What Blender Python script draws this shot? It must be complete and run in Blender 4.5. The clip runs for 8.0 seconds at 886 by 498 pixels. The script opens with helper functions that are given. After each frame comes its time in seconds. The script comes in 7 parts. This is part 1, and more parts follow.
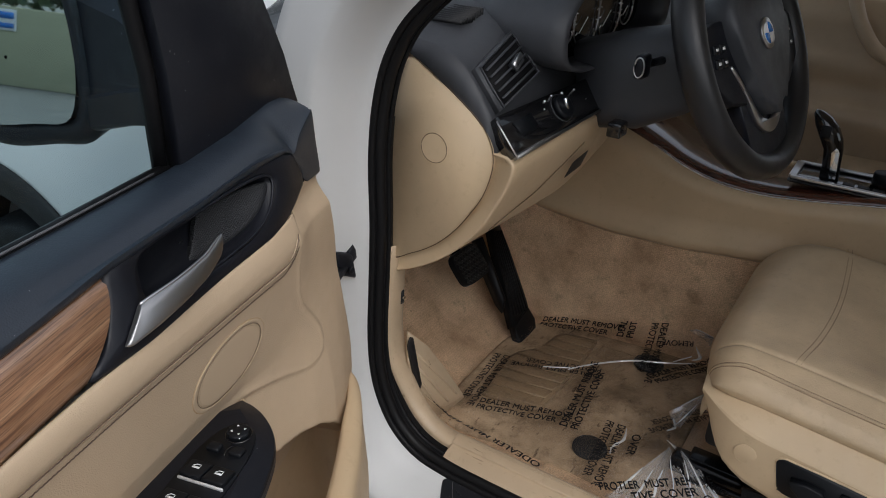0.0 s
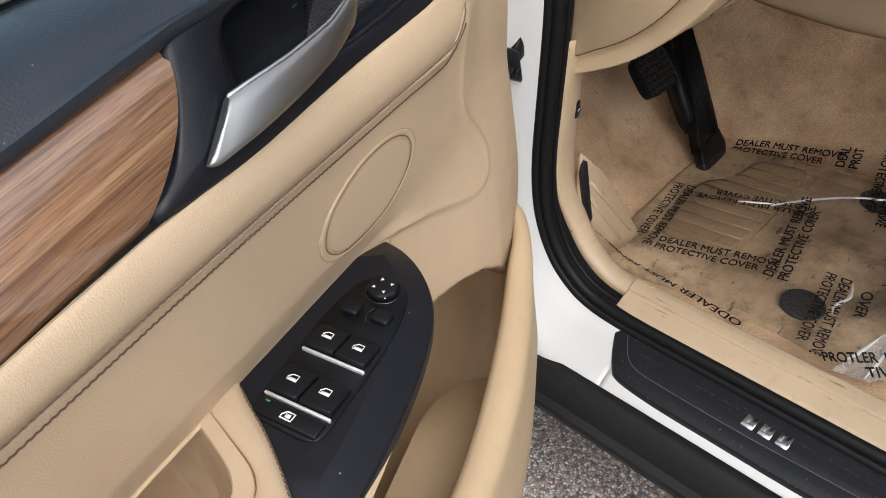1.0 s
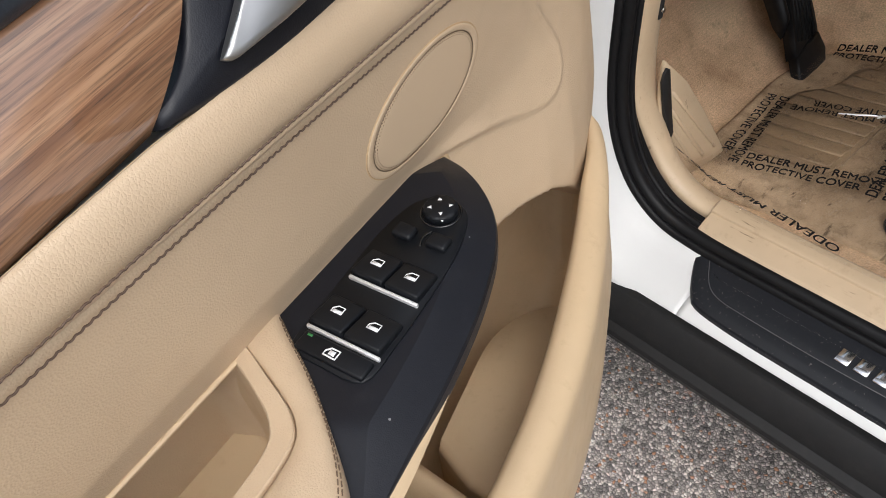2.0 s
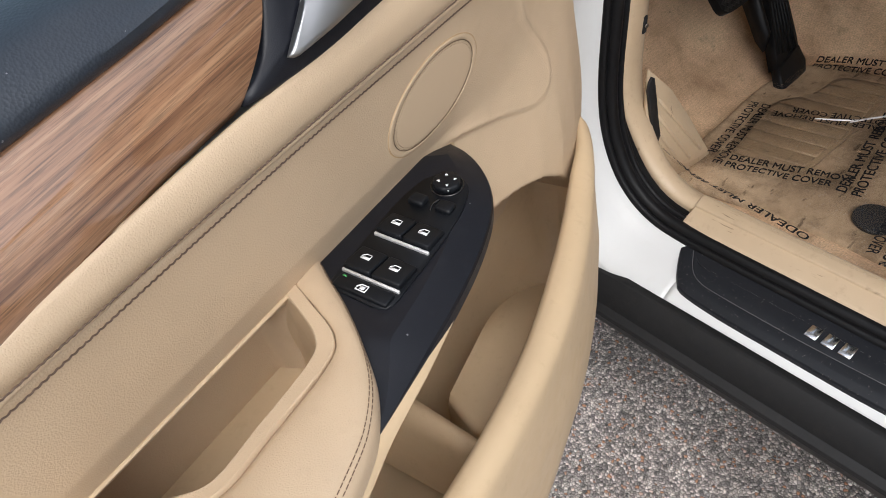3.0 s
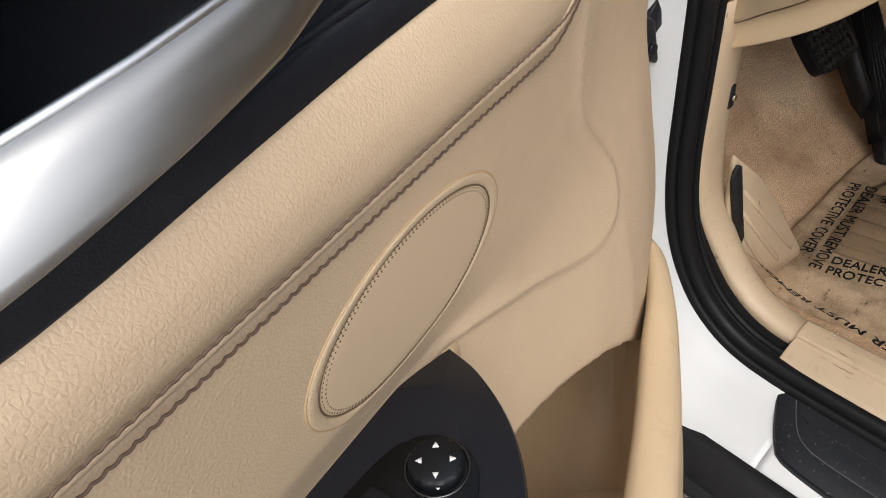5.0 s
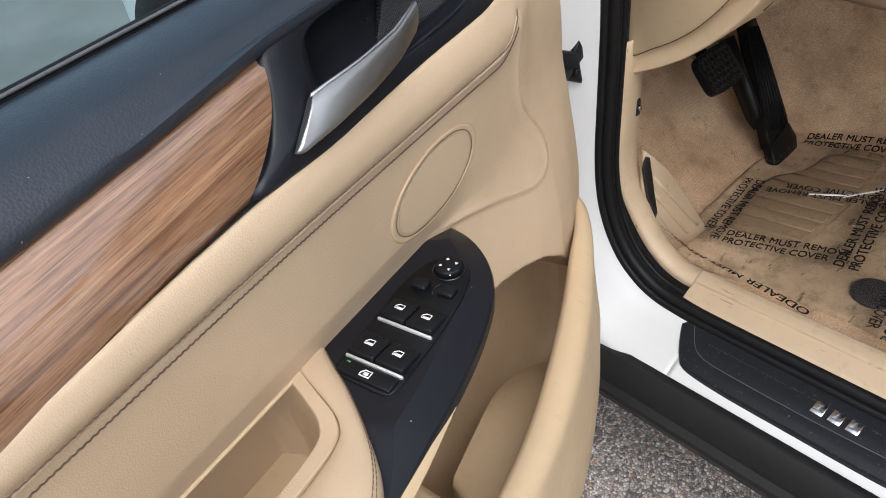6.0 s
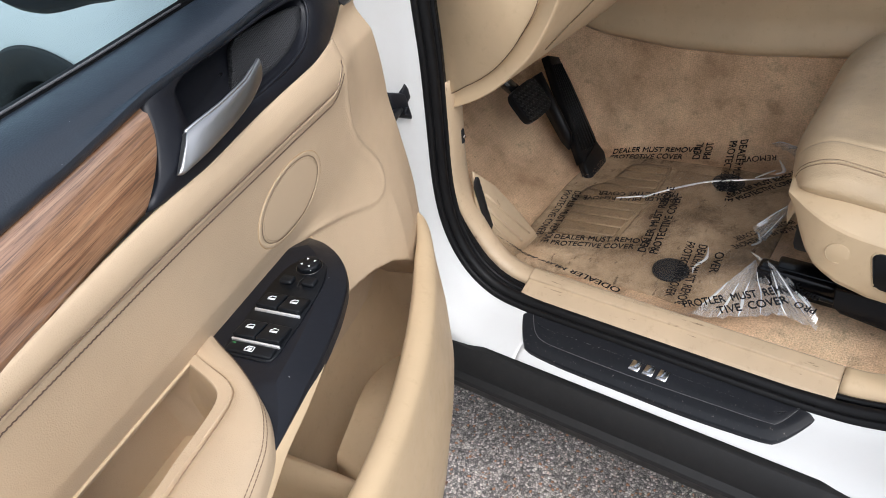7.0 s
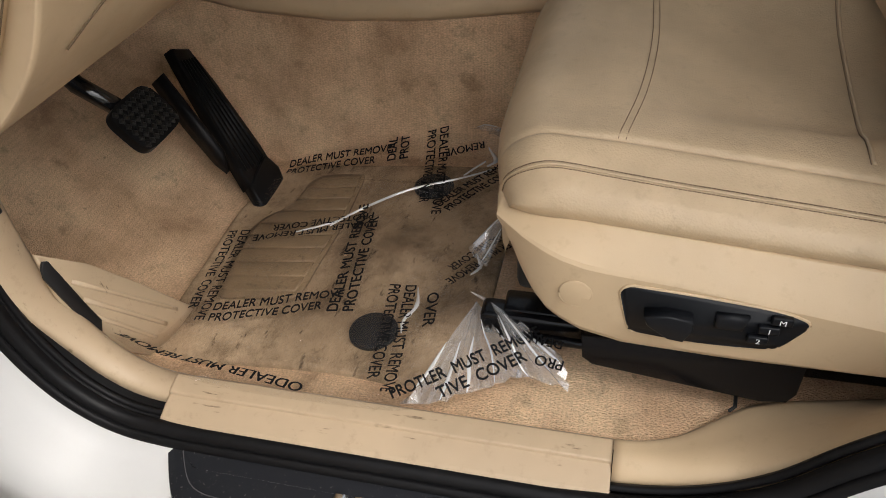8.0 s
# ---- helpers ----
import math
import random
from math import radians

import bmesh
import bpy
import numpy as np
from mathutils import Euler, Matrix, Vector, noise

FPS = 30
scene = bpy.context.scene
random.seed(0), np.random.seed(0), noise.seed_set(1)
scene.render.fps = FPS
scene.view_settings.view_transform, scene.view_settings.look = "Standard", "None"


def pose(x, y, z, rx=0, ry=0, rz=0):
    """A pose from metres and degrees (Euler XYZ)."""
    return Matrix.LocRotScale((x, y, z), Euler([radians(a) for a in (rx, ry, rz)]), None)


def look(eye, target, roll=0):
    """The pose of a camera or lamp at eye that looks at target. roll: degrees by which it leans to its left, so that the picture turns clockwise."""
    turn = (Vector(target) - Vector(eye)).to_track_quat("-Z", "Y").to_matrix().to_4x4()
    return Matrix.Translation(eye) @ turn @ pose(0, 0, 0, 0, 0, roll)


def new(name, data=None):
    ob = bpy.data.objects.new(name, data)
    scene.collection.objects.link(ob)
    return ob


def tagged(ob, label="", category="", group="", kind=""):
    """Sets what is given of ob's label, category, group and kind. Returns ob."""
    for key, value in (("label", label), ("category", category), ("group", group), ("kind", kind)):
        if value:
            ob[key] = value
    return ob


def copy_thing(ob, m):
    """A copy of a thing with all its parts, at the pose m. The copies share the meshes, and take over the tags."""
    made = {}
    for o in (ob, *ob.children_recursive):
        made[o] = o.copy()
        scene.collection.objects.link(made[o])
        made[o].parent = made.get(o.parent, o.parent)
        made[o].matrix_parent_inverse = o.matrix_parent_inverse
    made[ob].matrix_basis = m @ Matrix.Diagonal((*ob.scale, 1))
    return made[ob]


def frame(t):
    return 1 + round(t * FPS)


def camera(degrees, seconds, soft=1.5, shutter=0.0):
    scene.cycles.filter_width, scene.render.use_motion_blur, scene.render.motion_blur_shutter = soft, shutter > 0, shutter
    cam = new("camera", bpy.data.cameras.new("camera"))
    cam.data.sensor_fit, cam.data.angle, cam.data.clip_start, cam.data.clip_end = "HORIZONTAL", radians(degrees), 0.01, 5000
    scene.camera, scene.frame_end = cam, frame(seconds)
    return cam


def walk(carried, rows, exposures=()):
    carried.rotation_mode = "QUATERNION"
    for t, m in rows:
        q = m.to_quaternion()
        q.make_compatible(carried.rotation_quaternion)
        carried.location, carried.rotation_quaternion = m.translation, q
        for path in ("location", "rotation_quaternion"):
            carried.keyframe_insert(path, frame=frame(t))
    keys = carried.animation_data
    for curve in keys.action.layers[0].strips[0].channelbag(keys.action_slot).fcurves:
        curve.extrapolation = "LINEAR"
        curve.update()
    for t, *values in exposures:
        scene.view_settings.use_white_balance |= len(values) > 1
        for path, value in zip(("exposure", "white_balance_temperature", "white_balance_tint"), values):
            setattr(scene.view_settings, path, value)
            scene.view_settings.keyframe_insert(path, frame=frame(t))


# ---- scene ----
cam = camera(62.1, 8.0, soft=0.95)
PATH = [
    (0, (-0.916, -0.55, 1.43), (0.605, 0.392, 0.537), 2.8),
    (0.5, (-0.842, -0.456, 1.361), (0.472, 0.565, 0.251), 0.6),
    (1, (-0.774, -0.372, 1.285), (0.327, 0.678, -0.013), -2.2),
    (1.5, (-0.729, -0.325, 1.231), (0.19, 0.736, -0.194), -5.8),
    (1.7, (-0.726, -0.318, 1.226), (0.161, 0.749, -0.216), -6.6),
    (2.8, (-0.807, -0.426, 1.293), (0.054, 0.693, -0.123), -8.0),
    (3, (-0.81, -0.426, 1.291), (0.062, 0.705, -0.11), -8.4),
    (3.5, (-0.746, -0.373, 1.274), (0.139, 0.795, -0.087), -8.8),
    (4, (-0.66, -0.278, 1.219), (0.217, 0.913, -0.126), -8.9),
    (4.2, (-0.631, -0.25, 1.205), (0.234, 0.948, -0.142), -8.9),
    (4.75, (-0.6, -0.209, 1.174), (0.265, 0.999, -0.167), -9.0),
    (5.3, (-0.615, -0.222, 1.179), (0.27, 0.992, -0.142), -9.1),
    (5.4, (-0.627, -0.239, 1.194), (0.262, 0.973, -0.124), -9.0),
    (5.5, (-0.645, -0.261, 1.21), (0.255, 0.956, -0.097), -8.9),
    (6, (-0.81, -0.427, 1.305), (0.161, 0.789, 0.049), -8.3),
    (6.5, (-0.958, -0.563, 1.375), (0.131, 0.614, 0.179), -8.3),
    (7, (-0.912, -0.559, 1.36), (0.348, 0.447, 0.178), -7.1),
    (7.5, (-0.663, -0.514, 1.275), (0.736, 0.228, 0.053), -6.6),
    (8, (-0.457, -0.518, 1.177), (1.022, -0.087, -0.098), -4.7),
]
walk(cam, [(t, look(eye, target, roll)) for t, eye, target, roll in PATH], [(0, 0.18, 6250, 10), (0.1, 0.44, 6250, 10), (0.3, 0.80, 6280, 10), (0.5, 0.95, 6300, 10), (1.0, 0.90, 6380, 10), (3.4, 0.90, 6290, 10), (5.5, 0.90, 6450, 10), (6.3, 1.04, 6080, 10), (7.0, 1.09, 6150, 10), (7.5, 0.96, 6450, 10), (8.0, 0.88, 6650, 10)])

# ---- world, sun, exposure ----
world = bpy.data.worlds.new("sky")
scene.world = world
world.use_nodes = True
wt = world.node_tree
sky = wt.nodes.new("ShaderNodeTexSky")
sky.sky_type, sky.sun_disc = "NISHITA", False
sky.sun_elevation, sky.sun_rotation = radians(55), radians(213)
sky.air_density, sky.dust_density, sky.ozone_density = 1.0, 3.5, 1.0
hsv = wt.nodes.new("ShaderNodeHueSaturation")
hsv.inputs["Saturation"].default_value = 0.35
wt.links.new(sky.outputs[0], hsv.inputs["Color"])
wt.links.new(hsv.outputs[0], wt.nodes["Background"].inputs["Color"])
wt.nodes["Background"].inputs["Strength"].default_value = 0.15
sun_data = bpy.data.lights.new("sun", "SUN")
sun_data.energy, sun_data.angle, sun_data.color = 0.42, radians(60), (1.0, 0.96, 0.9)
sun = new("sun", sun_data)
sun.matrix_world = look((-3.5, -5.3, 6.5), (0, 0, 0))


# ---- materials ----
def mat(name, color, rough=0.5, metal=0.0, coat=0.0, spec=0.5):
    m = bpy.data.materials.new(name)
    m.use_nodes = True
    b = m.node_tree.nodes["Principled BSDF"]
    b.inputs["Base Color"].default_value = (*color, 1)
    b.inputs["Roughness"].default_value = rough
    b.inputs["Metallic"].default_value = metal
    b.inputs["Coat Weight"].default_value = coat
    b.inputs["Coat Roughness"].default_value = 0.08
    b.inputs["Specular IOR Level"].default_value = spec
    return m


def nodes(m):
    return m.node_tree.nodes, m.node_tree.links, m.node_tree.nodes["Principled BSDF"]


def coords(m, scale=(1, 1, 1), turn=(0, 0, 0)):
    n, l, b = nodes(m)
    c, p = n.new("ShaderNodeTexCoord"), n.new("ShaderNodeMapping")
    p.inputs["Scale"].default_value, p.inputs["Rotation"].default_value = scale, turn
    l.new(c.outputs["Object"], p.inputs["Vector"])
    return p.outputs["Vector"]


def tex_noise(m, vec, scale, detail=4.0, rough=0.6):
    n, l, b = nodes(m)
    t = n.new("ShaderNodeTexNoise")
    t.inputs["Scale"].default_value, t.inputs["Detail"].default_value, t.inputs["Roughness"].default_value = scale, detail, rough
    l.new(vec, t.inputs["Vector"])
    return t.outputs["Fac"]


def tex_cells(m, vec, scale, feature="F1", out="Distance", spread=1.0):
    n, l, b = nodes(m)
    t = n.new("ShaderNodeTexVoronoi")
    t.feature = feature
    t.inputs["Scale"].default_value = scale
    t.inputs["Randomness"].default_value = spread
    l.new(vec, t.inputs["Vector"])
    return t.outputs[out]


def ramp(m, fac, stops):
    n, l, b = nodes(m)
    r = n.new("ShaderNodeValToRGB")
    while len(r.color_ramp.elements) < len(stops):
        r.color_ramp.elements.new(0.5)
    for e, (at, c) in zip(r.color_ramp.elements, stops):
        e.position = at
        e.color = (*c, 1) if len(c) == 3 else c
    l.new(fac, r.inputs["Fac"])
    return r.outputs["Color"]


def grey(v):
    return (v, v, v)


def mix(m, kind, a, b_, fac):
    n, l, b = nodes(m)
    x = n.new("ShaderNodeMix")
    x.data_type, x.blend_type = "RGBA", kind
    for sock, val in ((x.inputs["Factor"], fac), (x.inputs["A"], a), (x.inputs["B"], b_)):
        if isinstance(val, bpy.types.NodeSocket):
            l.new(val, sock)
        elif isinstance(val, (int, float)):
            sock.default_value = val
        else:
            sock.default_value = (*val, 1)
    return x.outputs["Result"]


def bump(m, height, strength, distance):
    n, l, b = nodes(m)
    x = n.new("ShaderNodeBump")
    x.inputs["Strength"].default_value, x.inputs["Distance"].default_value = strength, distance
    l.new(height, x.inputs["Height"])
    old = b.inputs["Normal"].links
    if old:
        l.new(old[0].from_socket, x.inputs["Normal"])
    l.new(x.outputs["Normal"], b.inputs["Normal"])


def tint(m, color, spread, dirt, scale, vec, dirt_amount=0.5):
    """Base colour with soft large-scale variation and small stains."""
    n, l, b = nodes(m)
    big = tex_noise(m, vec, scale, 3.0)
    lo = tuple(c * (1 - spread) for c in color)
    hi = tuple(min(1, c * (1 + spread)) for c in color)
    col = ramp(m, big, [(0.3, lo), (0.7, hi)])
    spots = ramp(m, tex_noise(m, vec, scale * 6, 6.0, 0.7), [(0.56, grey(0)), (0.75, grey(dirt_amount))])
    col = mix(m, "MIX", col, dirt, spots)
    l.new(col, b.inputs["Base Color"])
    return col


def rough_var(m, vec, scale, lo, hi):
    n, l, b = nodes(m)
    l.new(ramp(m, tex_noise(m, vec, scale, 4.0), [(0.3, grey(lo)), (0.7, grey(hi))]), b.inputs["Roughness"])


BEIGE = (0.500, 0.380, 0.256)


def leather(name, color, rough, cell=520, depth=0.00035, strength=0.45, dirt=None, spread=0.06, stain=0.25, spec=0.5):
    m = mat(name, color, rough, spec=spec)
    v = coords(m)
    tint(m, color, spread, dirt or tuple(c * 0.72 for c in color), 9, v, stain)
    rough_var(m, v, 40, rough - 0.07, rough + 0.07)
    bump(m, tex_cells(m, v, cell), strength, depth)
    bump(m, tex_noise(m, v, 160, 3.0), 0.25, 0.0006)
    return m


LEATHER = leather("beige_leather", BEIGE, 0.5, cell=900, depth=0.0003, strength=0.35)
pv_ = mix(LEATHER, "ADD", coords(LEATHER, (1, 1, 0.75)), tex_noise(LEATHER, coords(LEATHER), 260, 2.0), 0.0009)
bump(LEATHER, ramp(LEATHER, tex_cells(LEATHER, pv_, 540, "DISTANCE_TO_EDGE"), [(0.0, grey(0.0)), (0.14, grey(0.5)), (0.42, grey(1.0))]), 0.26, 0.0005)
SMOOTH = leather("beige_vinyl", BEIGE, 0.48, cell=780, depth=0.00048, strength=0.45)
PLASTIC = leather("beige_plastic", (0.530, 0.398, 0.250), 0.5, cell=900, depth=0.00012, strength=0.3, dirt=(0.30, 0.21, 0.12))
SCUFFED = leather("scuffed_beige_plastic", (0.470, 0.358, 0.238), 0.45, cell=900, depth=0.00012, strength=0.3, dirt=(0.24, 0.165, 0.10), stain=0.35)
wear = coords(SCUFFED, (1, 1, 1), (0.3, 0.2, 0.9))
lines_ = ramp(SCUFFED, tex_noise(SCUFFED, coords(SCUFFED, (60, 6, 20), (0, 0, 0.35)), 3.0, 3.0, 0.6), [(0.63, grey(0)), (0.665, grey(0.8))])
patch_ = ramp(SCUFFED, tex_noise(SCUFFED, wear, 24, 3.0), [(0.52, grey(0)), (0.62, grey(1))])
both_ = mix(SCUFFED, "MULTIPLY", lines_, patch_, 1.0)
nodes(SCUFFED)[1].new(mix(SCUFFED, "MIX", nodes(SCUFFED)[2].inputs["Base Color"].links[0].from_socket, (0.16, 0.11, 0.065), both_), nodes(SCUFFED)[2].inputs["Base Color"])
SEAT = leather("worn_beige_leather", (0.525, 0.398, 0.255), 0.47, cell=430, depth=0.0006, strength=0.5, dirt=(0.36, 0.27, 0.17), spread=0.13, stain=0.5)
bump(SEAT, tex_noise(SEAT, coords(SEAT, (1, 0.6, 1)), 22, 4.0, 0.6), 0.35, 0.006)
NAVY = leather("dark_blue_black_leather", (0.0145, 0.0205, 0.030), 0.38, cell=620, depth=0.0004, strength=0.32, dirt=(0.028, 0.036, 0.048), spec=0.65)
BLACK = leather("black_plastic", (0.0075, 0.0085, 0.0125), 0.42, cell=1300, depth=0.00015, strength=0.35, dirt=(0.026, 0.028, 0.034), stain=0.3, spec=0.34)
DASH = leather("charcoal_dash_vinyl", (0.046, 0.048, 0.054), 0.5, cell=700, depth=0.0003, strength=0.4, dirt=(0.036, 0.037, 0.041))
RUBBER = leather("black_rubber", (0.0065, 0.0065, 0.0072), 0.44, cell=1500, depth=0.0001, strength=0.3, dirt=(0.018, 0.017, 0.016), spec=0.18)
CLAD = leather("black_cladding", (0.012, 0.012, 0.0125), 0.6, cell=1400, depth=0.0002, strength=0.4, dirt=(0.04, 0.036, 0.032), spec=0.3)
SILLBLACK = leather("dusty_black_plastic", (0.009, 0.010, 0.013), 0.36, cell=1300, depth=0.0002, strength=0.4, dirt=(0.028, 0.027, 0.027), spec=0.26)
sv_ = coords(SILLBLACK)
nodes(SILLBLACK)[1].new(mix(SILLBLACK, "MIX", nodes(SILLBLACK)[2].inputs["Base Color"].links[0].from_socket, (0.20, 0.185, 0.17), ramp(SILLBLACK, tex_noise(SILLBLACK, sv_, 210, 3.0, 0.6), [(0.66, grey(0)), (0.74, grey(0.6))])), nodes(SILLBLACK)[2].inputs["Base Color"])
STUD_RUBBER = leather("paler_pedal_rubber", (0.017, 0.016, 0.015), 0.5, cell=1500, depth=0.0001, strength=0.3, dirt=(0.03, 0.027, 0.024), spec=0.3)
STEEL = leather("black_coated_steel", (0.005, 0.005, 0.006), 0.20, cell=1200, depth=0.0001, strength=0.2, dirt=(0.012, 0.012, 0.012), spec=0.25)
PALE_LINE = mat("pale_grey_line", (0.09, 0.09, 0.095), 0.5)
for m_ in (NAVY, BLACK):
    speck = ramp(m_, tex_noise(m_, coords(m_), 260, 1.0, 0.4), [(0.812, grey(0)), (0.826, grey(0.5))])
    nodes(m_)[1].new(mix(m_, "MIX", nodes(m_)[2].inputs["Base Color"].links[0].from_socket, (0.42, 0.42, 0.42), speck), nodes(m_)[2].inputs["Base Color"])
GLOSS = mat("gloss_black", (0.008, 0.008, 0.009), 0.12, 0, 0.6)
DARK = mat("deep_black", (0.006, 0.006, 0.007), 0.6)
SWITCH = mat("soft_black_switch", (0.006, 0.007, 0.009), 0.42, spec=0.24)
SILVER = mat("satin_silver", (0.62, 0.62, 0.63), 0.3, 1.0)
STRIP = mat("satin_strip", (0.78, 0.78, 0.78), 0.42, 0.55)
CHROME = mat("chrome", (0.75, 0.76, 0.78), 0.14, 1.0)
METAL = mat("brushed_metal", (0.40, 0.398, 0.395), 0.42, 1.0)
rough_var(METAL, coords(METAL, (2, 60, 60)), 3, 0.27, 0.36)
INK = mat("black_ink", (0.008, 0.008, 0.009), 0.6, spec=0.15)
MARK = mat("white_mark", (0.78, 0.79, 0.8), 0.5)
GREEN = mat("green_mark", (0.04, 0.22, 0.06), 0.4)
BLUE = mat("blue_enamel", (0.02, 0.16, 0.55), 0.25)
THREAD = mat("brown_thread", (0.105, 0.068, 0.048), 0.8)
THREAD_S = mat("faded_brown_thread", (0.16, 0.105, 0.065), 0.8)
THREAD_L = mat("tan_thread", (0.42, 0.29, 0.16), 0.8)
GAP = mat("dark_seam", (0.12, 0.08, 0.045), 0.8)

PAINT = mat("white_paint", (0.585, 0.59, 0.585), 0.5, 0, 0.12)
pv = coords(PAINT)
tint(PAINT, (0.585, 0.59, 0.585), 0.02, (0.5, 0.48, 0.44), 5, pv, 0.12)
bump(PAINT, tex_noise(PAINT, pv, 900, 2.0), 0.05, 0.0002)

WOOD = mat("walnut_veneer", (0.3, 0.15, 0.07), 0.35, 0, 1.0)
nodes(WOOD)[2].inputs["Coat Roughness"].default_value = 0.03
nodes(WOOD)[2].inputs["Coat IOR"].default_value = 1.8
along = coords(WOOD, (1, 1, 1), (0, -0.09, -0.038))


def grain(scale):
    """The strip's own length, across and depth, stretched."""
    mp = nodes(WOOD)[0].new("ShaderNodeMapping")
    mp.inputs["Scale"].default_value = scale
    nodes(WOOD)[1].new(along, mp.inputs["Vector"])
    return mp.outputs[0]


g1 = tex_noise(WOOD, grain((1.2, 34, 34)), 5, 3.0, 0.5)
g2 = tex_noise(WOOD, grain((3.2, 130, 130)), 6, 2.0, 0.5)
g3 = tex_noise(WOOD, grain((2.0, 9, 9)), 3, 2.0, 0.5)
g4 = tex_noise(WOOD, grain((18, 420, 420)), 4, 1.0, 0.5)
wcol = ramp(WOOD, g1, [(0.30, (0.115, 0.052, 0.027)), (0.40, (0.185, 0.090, 0.046)), (0.46, (0.270, 0.142, 0.076)), (0.50, (0.215, 0.108, 0.055)), (0.55, (0.290, 0.156, 0.084)), (0.60, (0.235, 0.121, 0.063)), (0.70, (0.34, 0.195, 0.110))])
wcol = mix(WOOD, "MULTIPLY", wcol, ramp(WOOD, g2, [(0.36, grey(0.50)), (0.46, grey(0.95)), (0.62, grey(1.10))]), 0.75)
wcol = mix(WOOD, "MULTIPLY", wcol, ramp(WOOD, g4, [(0.36, grey(0.42)), (0.44, grey(1.0))]), 0.42)
wcol = mix(WOOD, "MULTIPLY", wcol, ramp(WOOD, g3, [(0.35, grey(0.80)), (0.65, grey(1.20))]), 0.8)
nodes(WOOD)[1].new(wcol, nodes(WOOD)[2].inputs["Base Color"])

DWOOD = mat("dark_walnut_veneer", (0.06, 0.02, 0.012), 0.18, 0, 0.8)
dcol = ramp(DWOOD, tex_noise(DWOOD, coords(DWOOD, (20, 1.5, 20)), 7, 5.0), [(0.35, (0.018, 0.007, 0.005)), (0.6, (0.10, 0.035, 0.02))])
nodes(DWOOD)[1].new(dcol, nodes(DWOOD)[2].inputs["Base Color"])

CARPET = mat("tan_carpet", (0.40, 0.27, 0.155), 0.95, spec=0.1)
cv = coords(CARPET)
pile = tex_noise(CARPET, coords(CARPET, (1, 0.35, 1)), 620, 2.0, 0.7)
ccol = ramp(CARPET, tex_noise(CARPET, cv, 7, 4.0), [(0.34, (0.53, 0.36, 0.23)), (0.5, (0.72, 0.505, 0.335)), (0.66, (0.86, 0.64, 0.43))])
ccol = mix(CARPET, "MULTIPLY", ccol, ramp(CARPET, pile, [(0.3, grey(0.55)), (0.65, grey(1.15))]), 0.65)
weave = nodes(CARPET)[0].new("ShaderNodeTexWave")
weave.bands_direction = "Y"
weave.inputs["Scale"].default_value, weave.inputs["Distortion"].default_value, weave.inputs["Detail Scale"].default_value = 62, 0.9, 6
nodes(CARPET)[1].new(cv, weave.inputs["Vector"])
ccol = mix(CARPET, "MULTIPLY", ccol, ramp(CARPET, weave.outputs["Fac"], [(0.0, grey(0.78)), (0.6, grey(1.04))]), 0.25)
ccol = mix(CARPET, "MIX", ccol, (0.16, 0.10, 0.055), ramp(CARPET, tex_noise(CARPET, cv, 22, 5.0, 0.65), [(0.57, grey(0)), (0.76, grey(0.5))]))
ccol = mix(CARPET, "MIX", ccol, (0.07, 0.045, 0.03), ramp(CARPET, tex_noise(CARPET, cv, 75, 2.0, 0.4), [(0.745, grey(0)), (0.79, grey(0.4))]))
ccol = mix(CARPET, "MIX", ccol, (0.15, 0.095, 0.055), ramp(CARPET, tex_noise(CARPET, cv, 5.5, 6.0, 0.7), [(0.50, grey(0)), (0.74, grey(0.26))]))
ccol = mix(CARPET, "MULTIPLY", ccol, (1.03, 1.0, 0.95), 1.0)
nodes(CARPET)[1].new(ccol, nodes(CARPET)[2].inputs["Base Color"])
bump(CARPET, pile, 1.0, 0.004)

PILE = mat("tan_mat_pile", (0.5, 0.37, 0.25), 0.95, spec=0.1)
mv = coords(PILE)
mpile = tex_noise(PILE, coords(PILE, (0.4, 1, 1)), 560, 2.0, 0.7)
mcol = ramp(PILE, tex_noise(PILE, mv, 6, 4.0), [(0.34, (0.29, 0.205, 0.138)), (0.5, (0.46, 0.335, 0.232)), (0.66, (0.62, 0.468, 0.335))])
mcol = mix(PILE, "MULTIPLY", mcol, ramp(PILE, mpile, [(0.3, grey(0.7)), (0.65, grey(1.1))]), 0.6)
mcol = mix(PILE, "MIX", mcol, (0.13, 0.088, 0.056), ramp(PILE, tex_noise(PILE, mv, 9, 7.0, 0.75), [(0.46, grey(0)), (0.66, grey(0.8))]))
mcol = mix(PILE, "MIX", mcol, (0.06, 0.04, 0.028), ramp(PILE, tex_noise(PILE, coords(PILE, (1.0, 3.0, 1.0), (0, 0, 0.6)), 22, 4.0, 0.6), [(0.62, grey(0)), (0.70, grey(0.75))]))
mcol = mix(PILE, "MULTIPLY", mcol, (1.0, 0.985, 0.90), 1.0)
nodes(PILE)[1].new(mcol, nodes(PILE)[2].inputs["Base Color"])
bump(PILE, mpile, 0.6, 0.002)

HEEL = mat("tan_rubber_pad", (0.42, 0.28, 0.16), 0.6)
tint(HEEL, (0.27, 0.185, 0.105), 0.16, (0.07, 0.042, 0.025), 14, coords(HEEL), 0.9)

